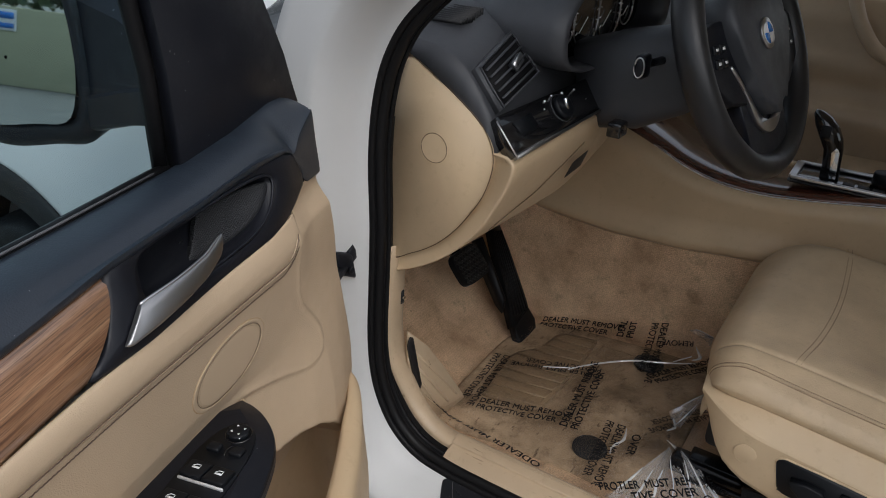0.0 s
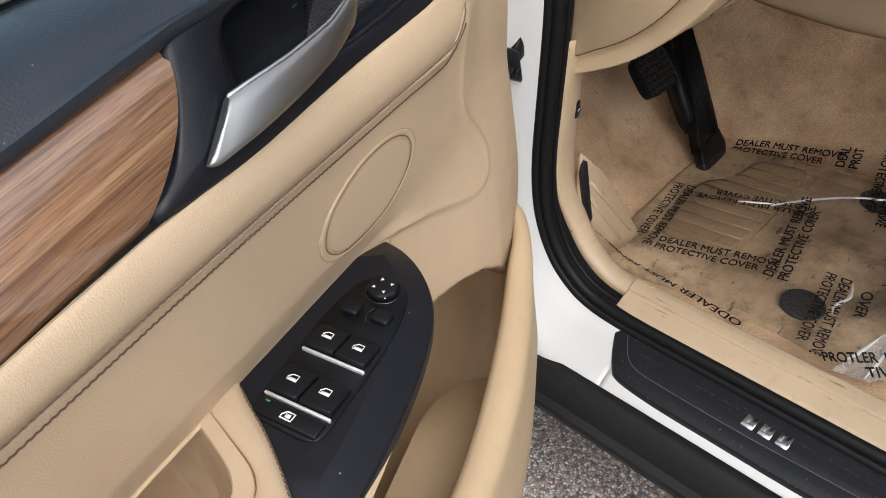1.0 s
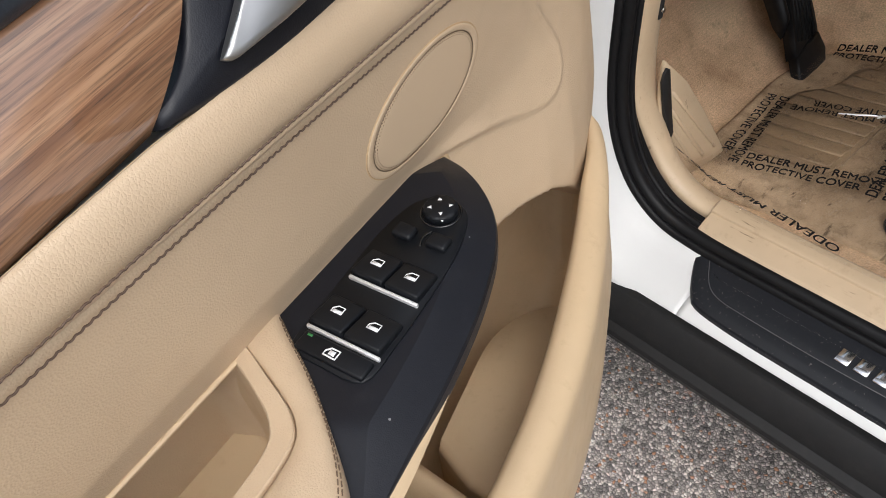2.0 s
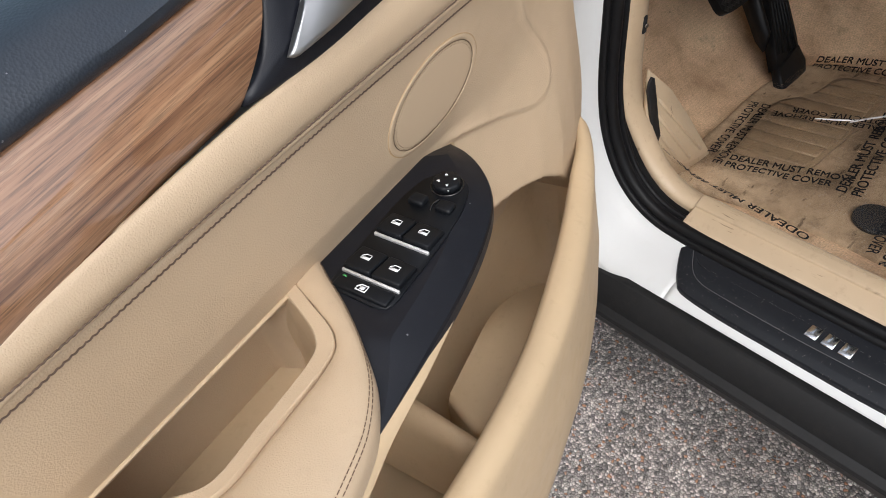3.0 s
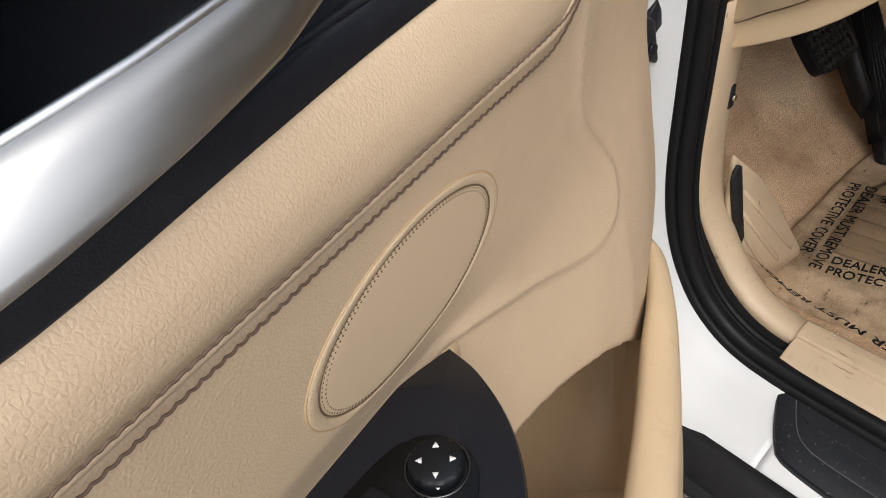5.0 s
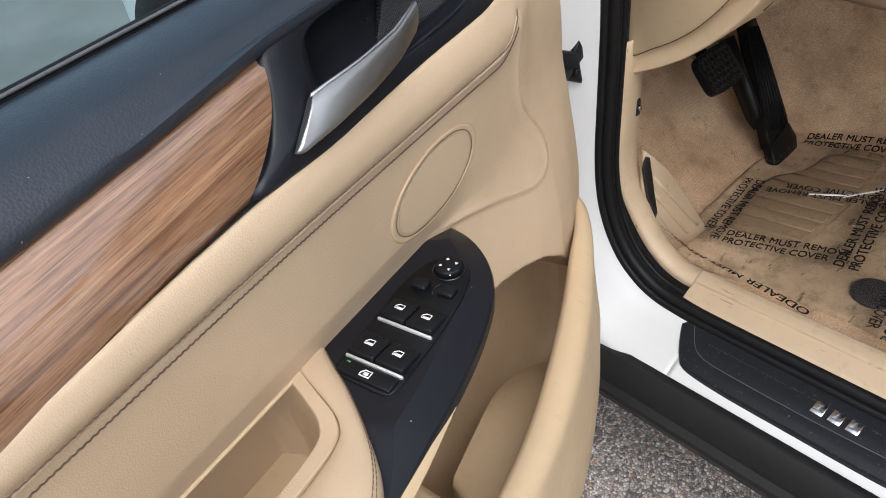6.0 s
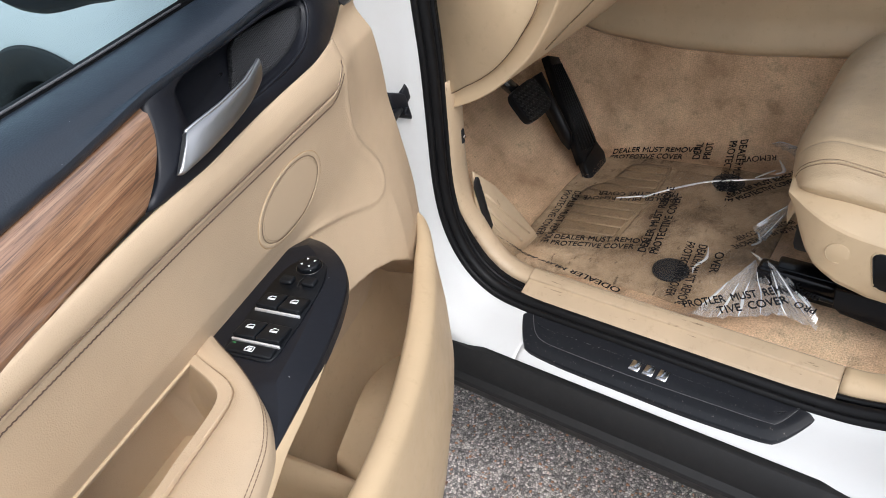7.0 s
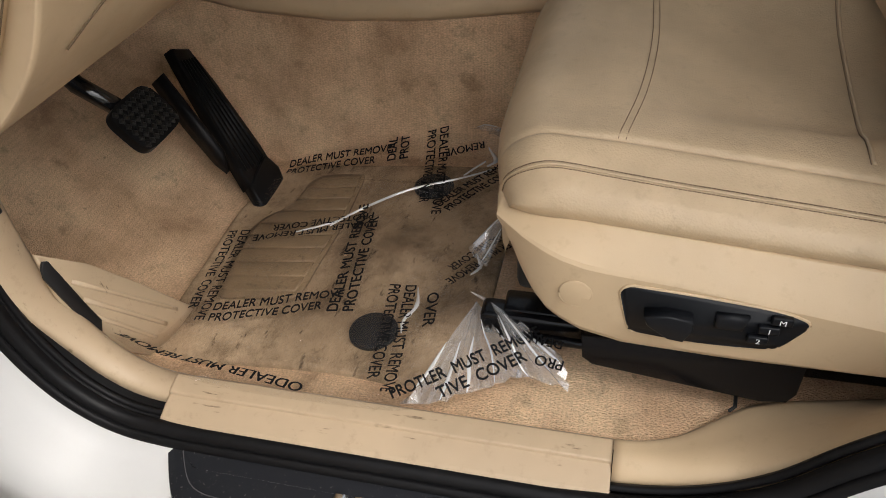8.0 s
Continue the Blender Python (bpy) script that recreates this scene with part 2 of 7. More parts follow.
ASPHALT = mat("asphalt_aggregate", (0.1, 0.1, 0.1), 0.85)
av = coords(ASPHALT)
stone = tex_cells(ASPHALT, av, 180, "F1", "Color")
sep = nodes(ASPHALT)[0].new("ShaderNodeSeparateColor")
nodes(ASPHALT)[1].new(stone, sep.inputs[0])
acol = ramp(ASPHALT, sep.outputs[0], [(0.0, (0.13, 0.118, 0.112)), (0.25, (0.24, 0.212, 0.198)), (0.5, (0.36, 0.318, 0.292)), (0.75, (0.49, 0.435, 0.395)), (0.93, (0.66, 0.61, 0.57)), (0.97, (0.40, 0.21, 0.13))])
edge = tex_cells(ASPHALT, av, 180, "DISTANCE_TO_EDGE")
acol = mix(ASPHALT, "MULTIPLY", acol, ramp(ASPHALT, edge, [(0.02, grey(0.5)), (0.14, grey(1.75))]), 1.0)
acol = mix(ASPHALT, "MULTIPLY", acol, ramp(ASPHALT, tex_noise(ASPHALT, av, 6, 4.0), [(0.3, grey(0.72)), (0.7, grey(1.05))]), 1.0)
lane_x = nodes(ASPHALT)[0].new("ShaderNodeSeparateXYZ")
nodes(ASPHALT)[1].new(av, lane_x.inputs[0])
lane = nodes(ASPHALT)[0].new("ShaderNodeMapRange")
lane.inputs["From Min"].default_value, lane.inputs["From Max"].default_value = -1.0, -1.5
nodes(ASPHALT)[1].new(lane_x.outputs[0], lane.inputs["Value"])
smooth_lane = ramp(ASPHALT, tex_noise(ASPHALT, av, 1.6, 5.0, 0.6), [(0.3, (0.115, 0.115, 0.105)), (0.7, (0.185, 0.183, 0.165))])
smooth_lane = mix(ASPHALT, "MULTIPLY", smooth_lane, ramp(ASPHALT, tex_noise(ASPHALT, av, 240, 2.0), [(0.3, grey(0.85)), (0.7, grey(1.12))]), 1.0)
lane_y = nodes(ASPHALT)[0].new("ShaderNodeMapRange")
lane_y.inputs["From Min"].default_value, lane_y.inputs["From Max"].default_value = 0.35, 0.6
nodes(ASPHALT)[1].new(lane_x.outputs[1], lane_y.inputs["Value"])
lane_any = mix(ASPHALT, "LIGHTEN", lane.outputs[0], lane_y.outputs[0], 1.0)
acol = mix(ASPHALT, "MIX", acol, smooth_lane, lane_any)
nodes(ASPHALT)[1].new(acol, nodes(ASPHALT)[2].inputs["Base Color"])
bump(ASPHALT, mix(ASPHALT, "MIX", ramp(ASPHALT, edge, [(0.0, grey(0)), (0.3, grey(1))]), (0.8, 0.8, 0.8), lane_any), 0.8, 0.004)

GRILLE = mat("beige_perforated_grille", BEIGE, 0.6)
dots = ramp(GRILLE, tex_cells(GRILLE, coords(GRILLE, (1, 0.01, 1)), 640, spread=0.0), [(0.15, grey(0)), (0.45, grey(1))])
nodes(GRILLE)[1].new(mix(GRILLE, "MIX", (0.34, 0.25, 0.16), BEIGE, dots), nodes(GRILLE)[2].inputs["Base Color"])
bump(GRILLE, dots, 0.5, 0.0008)
MESH = mat("black_speaker_mesh", (0.017, 0.017, 0.019), 0.5)
mdots = ramp(MESH, tex_cells(MESH, coords(MESH, (1, 0.01, 1)), 560, spread=0.0), [(0.2, grey(0)), (0.5, grey(1))])
nodes(MESH)[1].new(mix(MESH, "MIX", (0.003, 0.003, 0.003), (0.020, 0.021, 0.024), mdots), nodes(MESH)[2].inputs["Base Color"])
bump(MESH, mdots, 0.6, 0.001)


def clear(name, color, rough, gloss, body=0.0, body_color=(0.8, 0.8, 0.8)):
    m = bpy.data.materials.new(name)
    m.use_nodes = True
    n, l = m.node_tree.nodes, m.node_tree.links
    n.clear()
    out, t, g, f = n.new("ShaderNodeOutputMaterial"), n.new("ShaderNodeBsdfTransparent"), n.new("ShaderNodeBsdfGlossy"), n.new("ShaderNodeLayerWeight")
    t.inputs["Color"].default_value = (*color, 1)
    g.inputs["Roughness"].default_value = rough
    f.inputs["Blend"].default_value = 0.5
    a = n.new("ShaderNodeMixShader")
    if gloss:
        up, sc = n.new("ShaderNodeMath"), n.new("ShaderNodeMath")
        up.operation, sc.operation = "POWER", "MULTIPLY_ADD"
        l.new(f.outputs["Facing"], up.inputs[0])
        up.inputs[1].default_value = 5.0
        l.new(up.outputs[0], sc.inputs[0])
        sc.inputs[1].default_value, sc.inputs[2].default_value = 1.0 - gloss, gloss
        l.new(sc.outputs[0], a.inputs[0])
    else:
        a.inputs[0].default_value = 0.09
    l.new(t.outputs[0], a.inputs[1])
    l.new(g.outputs[0], a.inputs[2])
    d, b = n.new("ShaderNodeBsdfDiffuse"), n.new("ShaderNodeMixShader")
    d.inputs["Color"].default_value = (*body_color, 1)
    b.inputs[0].default_value = body
    l.new(a.outputs[0], b.inputs[1])
    l.new(d.outputs[0], b.inputs[2])
    l.new(b.outputs[0], out.inputs[0])
    return m


SCREEN = clear("clear_screen_glass", (0.94, 0.97, 0.965), 0.01, 0.02)
GLASS = clear("tinted_window_glass", (0.84, 0.955, 0.985), 0.01, 0.02)
FILM = clear("clear_plastic_film", (0.96, 0.955, 0.95), 0.07, 0.0, 0.012)
FILM.node_tree.nodes["Mix Shader"].inputs[0].default_value = 0.06
fb_ = FILM.node_tree.nodes.new("ShaderNodeBump")
fn_ = FILM.node_tree.nodes.new("ShaderNodeTexNoise")
fc_ = FILM.node_tree.nodes.new("ShaderNodeTexCoord")
fn_.inputs["Scale"].default_value, fn_.inputs["Detail"].default_value, fn_.inputs["Distortion"].default_value = 26, 3.0, 1.2
fb_.inputs["Strength"].default_value, fb_.inputs["Distance"].default_value = 0.9, 0.012
FILM.node_tree.links.new(fc_.outputs["Object"], fn_.inputs["Vector"])
FILM.node_tree.links.new(fn_.outputs["Fac"], fb_.inputs["Height"])
FILM.node_tree.links.new(fb_.outputs["Normal"], FILM.node_tree.nodes["Glossy BSDF"].inputs["Normal"])
# the white body of these two paints the film's highlights into its colour
CRUMPLE = clear("crumpled_plastic_film", (0.95, 0.95, 0.95), 0.06, 0.0, 0.17, (0.92, 0.92, 0.92))
CRUMPLE.node_tree.nodes["Mix Shader"].inputs[0].default_value = 0.30
CREASE_GLINT = clear("white_film_glint", (0.95, 0.95, 0.95), 0.06, 0.0, 0.55, (0.95, 0.95, 0.95))
CREASE_GLINT.node_tree.nodes["Mix Shader"].inputs[0].default_value = 0.45
MIRROR = mat("mirror_glass", (0.82, 0.86, 0.86), 0.02, 1.0)


# ---- mesh helpers ----
def part(name, bm, material, parent, label="", smooth=True, thick=0.0):
    me = bpy.data.meshes.new(name)
    bmesh.ops.recalc_face_normals(bm, faces=bm.faces)
    bm.to_mesh(me)
    bm.free()
    me.materials.append(material)
    for p in me.polygons:
        p.use_smooth = smooth
    ob = new(name, me)
    ob.parent = parent
    if thick:
        s = ob.modifiers.new("thickness", "SOLIDIFY")
        s.thickness, s.offset = thick, 0
    if label:
        tagged(ob, label)
    return ob


def sharp(ob, angle=35):
    """Smooth shading with creases kept at sharp edges."""
    bm = bmesh.new()
    bm.from_mesh(ob.data)
    for e in bm.edges:
        if len(e.link_faces) == 2 and e.calc_face_angle(0) > radians(angle):
            e.smooth = False
    bm.to_mesh(ob.data)
    bm.free()
    return ob


def thing(name, label, category, m=None, group="", kind=""):
    e = new(name)
    e.empty_display_size = 0.05
    if m is not None:
        e.matrix_world = m
    return tagged(e, label, category, group, kind)


def curve(pts, n=6, closed=False):
    """A smooth line through the points."""
    p = [Vector(q) for q in pts]
    k = len(p)
    out = []
    for i in range(k if closed else k - 1):
        if closed:
            a, b, c, d = p[(i - 1) % k], p[i], p[(i + 1) % k], p[(i + 2) % k]
        else:
            a, b, c, d = p[max(i - 1, 0)], p[i], p[i + 1], p[min(i + 2, k - 1)]
        for j in range(n):
            t = j / n
            out.append(0.5 * ((2 * b) + (c - a) * t + (2 * a - 5 * b + 4 * c - d) * t * t + (3 * b - a - 3 * c + d) * t ** 3))
    if not closed:
        out.append(p[-1])
    return out


def lerp(x, pts):
    return float(np.interp(x, [p[0] for p in pts], [p[1] for p in pts]))


def table(x, pts):
    """Smoothed look-up in a short table."""
    h = 0.012
    return (lerp(x - h, pts) + 2 * lerp(x, pts) + lerp(x + h, pts)) / 4


def step(a, b, x):
    t = min(1, max(0, (x - a) / (b - a)))
    return t * t * (3 - 2 * t)


def sheet(rows, close=False):
    """A bmesh of quads over rows of points."""
    bm = bmesh.new()
    vs = [[bm.verts.new(p) for p in r] for r in rows]
    for r, s in zip(vs, vs[1:]):
        k = len(r)
        for i in range(k if close else k - 1):
            try:
                bm.faces.new((r[i], r[(i + 1) % k], s[(i + 1) % k], s[i]))
            except ValueError:
                pass
    return bm


def capped(rows):
    """A closed solid from closed section loops."""
    bm = sheet(rows, True)
    bm.verts.ensure_lookup_table()
    k = len(rows[0])
    bm.faces.new(bm.verts[:k])
    bm.faces.new(bm.verts[-k:])
    return bm


def slab(pts, lo, hi, edge=0.002, place=None, segments=2):
    """A plate with the 2D outline pts, from height lo to hi, its top edge rounded."""
    bm = bmesh.new()
    base = [bm.verts.new((p[0], p[1], lo)) for p in pts]
    top = [bm.verts.new((p[0], p[1], hi)) for p in pts]
    k = len(pts)
    bm.faces.new(base)
    cap = bm.faces.new(top)
    for i in range(k):
        bm.faces.new((base[i], base[(i + 1) % k], top[(i + 1) % k], top[i]))
    if edge:
        bmesh.ops.bevel(bm, geom=list(cap.edges), offset=edge, segments=segments, profile=0.5, affect="EDGES")
    if place:
        for v in bm.verts:
            v.co = place(v.co) if callable(place) else place @ v.co
    return bm


def box(x0, x1, y0, y1, z0, z1, edge=0.003, segments=2):
    bm = bmesh.new()
    bmesh.ops.create_cube(bm, size=1)
    for v in bm.verts:
        v.co = Vector(((x0 + x1) / 2 + v.co.x * (x1 - x0), (y0 + y1) / 2 + v.co.y * (y1 - y0), (z0 + z1) / 2 + v.co.z * (z1 - z0)))
    if edge:
        bmesh.ops.bevel(bm, geom=list(bm.edges), offset=edge, segments=segments, profile=0.5, affect="EDGES")
    return bm


def tube(path, radius, n=8, closed=False, flat=1.0, up=(0, 0, 1)):
    """A round rod along a path; flat squeezes it along up."""
    p = [Vector(q) for q in path]
    k = len(p)
    rows = []
    for i in range(k):
        a, b = (p[(i - 1) % k], p[(i + 1) % k]) if closed else (p[max(i - 1, 0)], p[min(i + 1, k - 1)])
        d = (b - a).normalized()
        s = d.cross(Vector(up))
        s = s.normalized() if s.length > 1e-4 else d.orthogonal().normalized()
        w = s.cross(d)
        r = radius(i / max(1, k - 1)) if callable(radius) else radius
        rows.append([p[i] + s * (r * math.cos(2 * math.pi * j / n)) + w * (r * flat * math.sin(2 * math.pi * j / n)) for j in range(n)])
    if closed:
        rows.append(rows[0])
        bm = sheet(rows, True)
        bmesh.ops.remove_doubles(bm, verts=bm.verts, dist=1e-6)
        return bm
    return capped(rows)


def disc(center, radius, height, normal=(0, 0, 1), n=32, edge=0.001, squash=1.0):
    pts = [(radius * math.cos(2 * math.pi * i / n), radius * squash * math.sin(2 * math.pi * i / n)) for i in range(n)]
    m = Matrix.Translation(center) @ Vector(normal).to_track_quat("Z", "Y").to_matrix().to_4x4()
    return slab(pts, 0, height, edge, m)


def stitches(path, length, gap, radius, wave=0.0):
    """A row of short threads along a path."""
    p = [Vector(q) for q in path]
    total, out, bm = 0.0, [], bmesh.new()
    for a, b in zip(p, p[1:]):
        d = (b - a).length
        while total < d:
            out.append((a.lerp(b, total / d), (b - a).normalized()))
            total += length + gap
        total -= d
    for i, (c, d) in enumerate(out):
        s = d.orthogonal().normalized()
        w = s.cross(d)
        lean = Vector((0, 0, wave if i % 2 else -wave))
        ends = (c - d * length / 2 - lean, c + d * length / 2 + lean)
        ring = [[bm.verts.new(e + (s * math.cos(t) + w * math.sin(t)) * radius) for t in (0, 2.1, 4.2)] for e in ends]
        for j in range(3):
            bm.faces.new((ring[0][j], ring[0][(j + 1) % 3], ring[1][(j + 1) % 3], ring[1][j]))
    return bm


def resample(pts, n, closed=True):
    p = [Vector((q[0], q[1])) for q in pts]
    if closed:
        p.append(p[0])
    d = [0.0]
    for a, b in zip(p, p[1:]):
        d.append(d[-1] + (b - a).length)
    out, i = [], 0
    for j in range(n):
        t = d[-1] * j / (n if closed else n - 1)
        while i < len(d) - 2 and d[i + 1] < t:
            i += 1
        f = (t - d[i]) / max(1e-9, d[i + 1] - d[i])
        out.append(p[i].lerp(p[i + 1], f))
    return out


# ---- ground and surroundings ----
bm = bmesh.new()
bmesh.ops.create_grid(bm, x_segments=40, y_segments=40, size=150)
for v in bm.verts:
    v.co.z = 0.0
g = part("ground", bm, ASPHALT, None)
tagged(g, "grey asphalt lot with coarse exposed aggregate", "ground", kind="structure")

WALL = mat("olive_stucco", (0.46, 0.45, 0.30), 0.9)
tint(WALL, (0.46, 0.45, 0.30), 0.06, (0.33, 0.32, 0.22), 0.6, coords(WALL), 0.4)
bump(WALL, tex_noise(WALL, coords(WALL), 60, 4.0), 0.3, 0.01)
w = part("wall_west", box(-18.4, -18.0, -30, 45, 0, 1.95, 0.02), WALL, None)
tagged(w, "pale olive stucco boundary wall across the lot", "wall", kind="structure")
sign = thing("wall_sign", "white notice sign with blue bands on the olive wall", "sign", pose(-17.97, 12.2, 1.62, 0, 0, 90))
part("board", box(-0.36, 0.36, -0.02, 0.0, -0.26, 0.26, 0.01), MARK, sign)
part("band", box(-0.30, 0.30, -0.034, -0.022, 0.03, 0.19, 0), BLUE, sign)
part("band", box(-0.30, 0.30, -0.034, -0.022, -0.20, -0.08, 0), BLUE, sign)
LEAF = mat("dark_hedge_leaf", (0.05, 0.08, 0.035), 0.6)
verts, faces = [], []
for k in range(2600):
    c = Vector((-19.6 + random.uniform(-0.8, 0.8), random.uniform(-5, 40), 2.05 + abs(random.gauss(0, 0.55))))
    a, b = Vector((random.gauss(0, 1), random.gauss(0, 1), random.gauss(0, 1))).normalized() * 0.22, Vector((random.gauss(0, 1), random.gauss(0, 1), random.gauss(0, 1))).normalized() * 0.14
    n0 = len(verts)
    verts += [c - a, c + b, c + a, c - b]
    faces.append((n0, n0 + 1, n0 + 2, n0 + 3))
me = bpy.data.meshes.new("hedge")
me.from_pydata(verts, [], faces)
me.materials.append(LEAF)
tagged(new("hedge", me), "dark green hedge growing above the wall", "hedge", kind="stuff")

# ---- car shell ----
car = thing("car_body", "white car body with black sill cladding, standing on the asphalt", "car body")
RING = [(-0.05, 0.4445), (-0.01, 0.4465), (0.03, 0.4525), (0.065, 0.468), (0.098, 0.497), (0.122, 0.535), (0.139, 0.58), (0.148, 0.63), (0.151, 0.69), (0.149, 0.77), (0.146, 0.90), (0.149, 1.02), (0.140, 1.12), (0.115, 1.20), (0.065, 1.268), (-0.05, 1.36), (-0.22, 1.48), (-0.40, 1.57), (-0.62, 1.60), (-0.84, 1.59), (-0.95, 1.54), (-1.0, 1.40), (-1.02, 1.10), (-1.0, 0.90), (-0.93, 0.75), (-0.84, 0.655), (-0.765, 0.58), (-0.71, 0.515), (-0.65, 0.474), (-0.58, 0.452), (-0.5, 0.445), (-0.42, 0.444), (-0.34, 0.444), (-0.26, 0.444), (-0.18, 0.444), (-0.11, 0.444)]
ring = [Vector((p[0], p[1])) for p in curve([(a, b, 0) for a, b in RING], 6, True)]
K = len(ring)
outward = []
for i in range(K):
    d = (ring[(i + 1) % K] - ring[(i - 1) % K]).normalized()
    outward.append(Vector((d.y, -d.x)))


def sweep_ring(section, i0=0, i1=None, closed=True):
    """Carry an (x, out) section round the door opening."""
    idx = range(K) if i1 is None else range(i0, i1)
    rows = [[(x, ring[i % K].x + outward[i % K].x * o, ring[i % K].y + outward[i % K].y * o) for x, o in section] for i in idx]
    if closed and i1 is None:
        rows.append(rows[0])
    return rows


jamb = [[p for p in r] for r in sweep_ring([(p.x, p.y) for p in curve([(-0.010, -0.004, 0), (-0.020, 0.004, 0), (-0.034, 0.016, 0), (-0.060, 0.026, 0), (-0.088, 0.036, 0), (-0.108, 0.048, 0), (-0.117, 0.064, 0), (-0.121, 0.13, 0)], 3)])]
part("door_jamb", sheet(jamb), PAINT, car, "white painted door opening", thick=0.002)


def loop(cx, cy, r, n=10, squash=1.0):
    return [(cx + r * math.cos(2 * math.pi * j / n), cy + r * squash * math.sin(2 * math.pi * j / n)) for j in range(n)]


seal = thing("door_seal", "black rubber weatherstrip round the open door frame", "weatherstrip")
rows = sweep_ring(loop(-0.004, -0.003, 0.0112, 12))
part("bulb", sheet(rows, True), RUBBER, seal)
rows = sweep_ring([(-0.014, -0.004), (-0.020, -0.002), (-0.0235, 0.004), (-0.022, 0.010), (-0.017, 0.010), (-0.013, 0.003)])
part("lip", sheet(rows, True), RUBBER, seal)
rows = sweep_ring([(0.006, -0.012), (0.011, -0.0155), (0.016, -0.013), (0.010, -0.004)])
part("inner_lip", sheet(rows, True), RUBBER, seal)

idx2 = [i for i in range(K) if ring[i].x > -0.04 and ring[i].y < 1.1]
rows = []
for i in idx2:
    low_end = step(0.70, 0.50, ring[i].y)
    rows.append([(x, ring[i].x + outward[i].x * o, ring[i].y + outward[i].y * o) for x, o in ((-0.004, -0.008), (0.006, -0.010), (0.016 + 0.012 * low_end, -0.012 - 0.002 * low_end), (0.022 + 0.018 * low_end, -0.010 - 0.003 * low_end))])
part("flange", sheet(rows), RUBBER, seal, thick=0.002)

# black cladding under the sill
prof = [(-0.108, 0.4005), (-0.121, 0.398), (-0.131, 0.386), (-0.136, 0.366), (-0.136, 0.345), (-0.140, 0.341), (-0.1455, 0.336), (-0.146, 0.328), (-0.138, 0.318), (-0.125, 0.29), (-0.10, 0.25), (-0.04, 0.24)]
ys = [0.62, 0.45, 0.2, 0, -0.3, -0.6, -0.9, -1.3, -1.7]
c = part("sill_cladding", sheet([[(x, y, z) for x, z in prof] for y in ys]), CLAD, car, "black textured plastic rocker cladding", thick=0.003)
sharp(c, 28)
part("underbody", box(-0.06, 1.6, -1.8, 1.7, 0.22, 0.26, 0.01), DARK, car)

# front fender with its wheel arch
AY, AZ, AR = 1.0, 0.44, 0.43


def fender_x(y, z):
    bulge = -0.205 + 0.9 * max(0, y - 1.32) ** 2 + 0.05 * step(0.60, 0.18, y)
    shoulder = 0.55 * max(0, z - 0.86) ** 1.7
    return bulge + shoulder + 0.03 * step(0.62, 0.4, z) * step(0.9, 0.5, y)


bm = bmesh.new()
ny, nz = 90, 48
grid = [[bm.verts.new((fender_x(0.20 + 1.5 * i / ny, 0.26 + 0.86 * j / nz), 0.20 + 1.5 * i / ny, 0.26 + 0.86 * j / nz)) for j in range(nz + 1)] for i in range(ny + 1)]
for i in range(ny):
    for j in range(nz):
        q = (grid[i][j], grid[i + 1][j], grid[i + 1][j + 1], grid[i][j + 1])
        cy, cz = sum(v.co.y for v in q) / 4, sum(v.co.z for v in q) / 4
        if math.hypot(cy - AY, cz - AZ) > AR - 0.015:
            bm.faces.new(q)
bmesh.ops.delete(bm, geom=[v for v in bm.verts if not v.link_faces], context="VERTS")
part("fender", bm, PAINT, car, "white front fender", thick=0.002)
rows = []
for k in range(49):
    a = math.radians(-25 + 230 * k / 48)
    rows.append([(fender_x(AY + r * math.cos(a), AZ + r * math.sin(a)) + dx, AY + r * math.cos(a), AZ + r * math.sin(a)) for r, dx in ((AR + 0.012, -0.004), (AR + 0.006, -0.012), (AR - 0.06, -0.008), (AR - 0.068, 0.0), (AR - 0.068, 0.16))])
part("wheel_arch", sheet(rows), CLAD, car, "black plastic wheel arch trim", thick=0.003)
rows = [[(-0.10 + 1.7 * i / 16, y, 1.09 + 0.10 * math.sin(math.pi * min(1, (i / 16) * 1.0)) - 0.10 * max(0, y - 0.5) ** 1.5) for i in range(17)] for y in (0.33, 0.5, 0.8, 1.1, 1.4, 1.7)]
part("bonnet", sheet(rows), PAINT, car, "white bonnet", thick=0.003)
wheel = thing("front_wheel", "black tyre on an alloy rim under the fender", "wheel", pose(-0.06, AY, 0.36), group="road wheels")
rows = []
for k in range(49):
    a = 2 * math.pi * k / 48
    rows.append([(x, r * math.cos(a), r * math.sin(a)) for x, r in ((-0.09, 0.245), (-0.118, 0.27), (-0.118, 0.32), (-0.10, 0.352), (-0.05, 0.36), (0.05, 0.36), (0.1, 0.35), (0.11, 0.3), (0.09, 0.245))])
part("tyre", sheet(rows), RUBBER, wheel)
part("rim", disc((-0.085, 0, 0), 0.245, 0.03, (-1, 0, 0), 40, 0.006), SILVER, wheel)
for k in range(5):
    a = 2 * math.pi * k / 5
    part("spoke", tube([(-0.118, 0.04 * math.cos(a), 0.04 * math.sin(a)), (-0.122, 0.14 * math.cos(a), 0.14 * math.sin(a)), (-0.116, 0.238 * math.cos(a), 0.238 * math.sin(a))], 0.022, 8), SILVER, wheel)

for wx, wy, turn in ((-0.02, -1.85, 0), (1.58, AY, 180), (1.56, -1.85, 180)):
    copy_thing(wheel, pose(wx, wy, 0.36, 0, 0, turn))

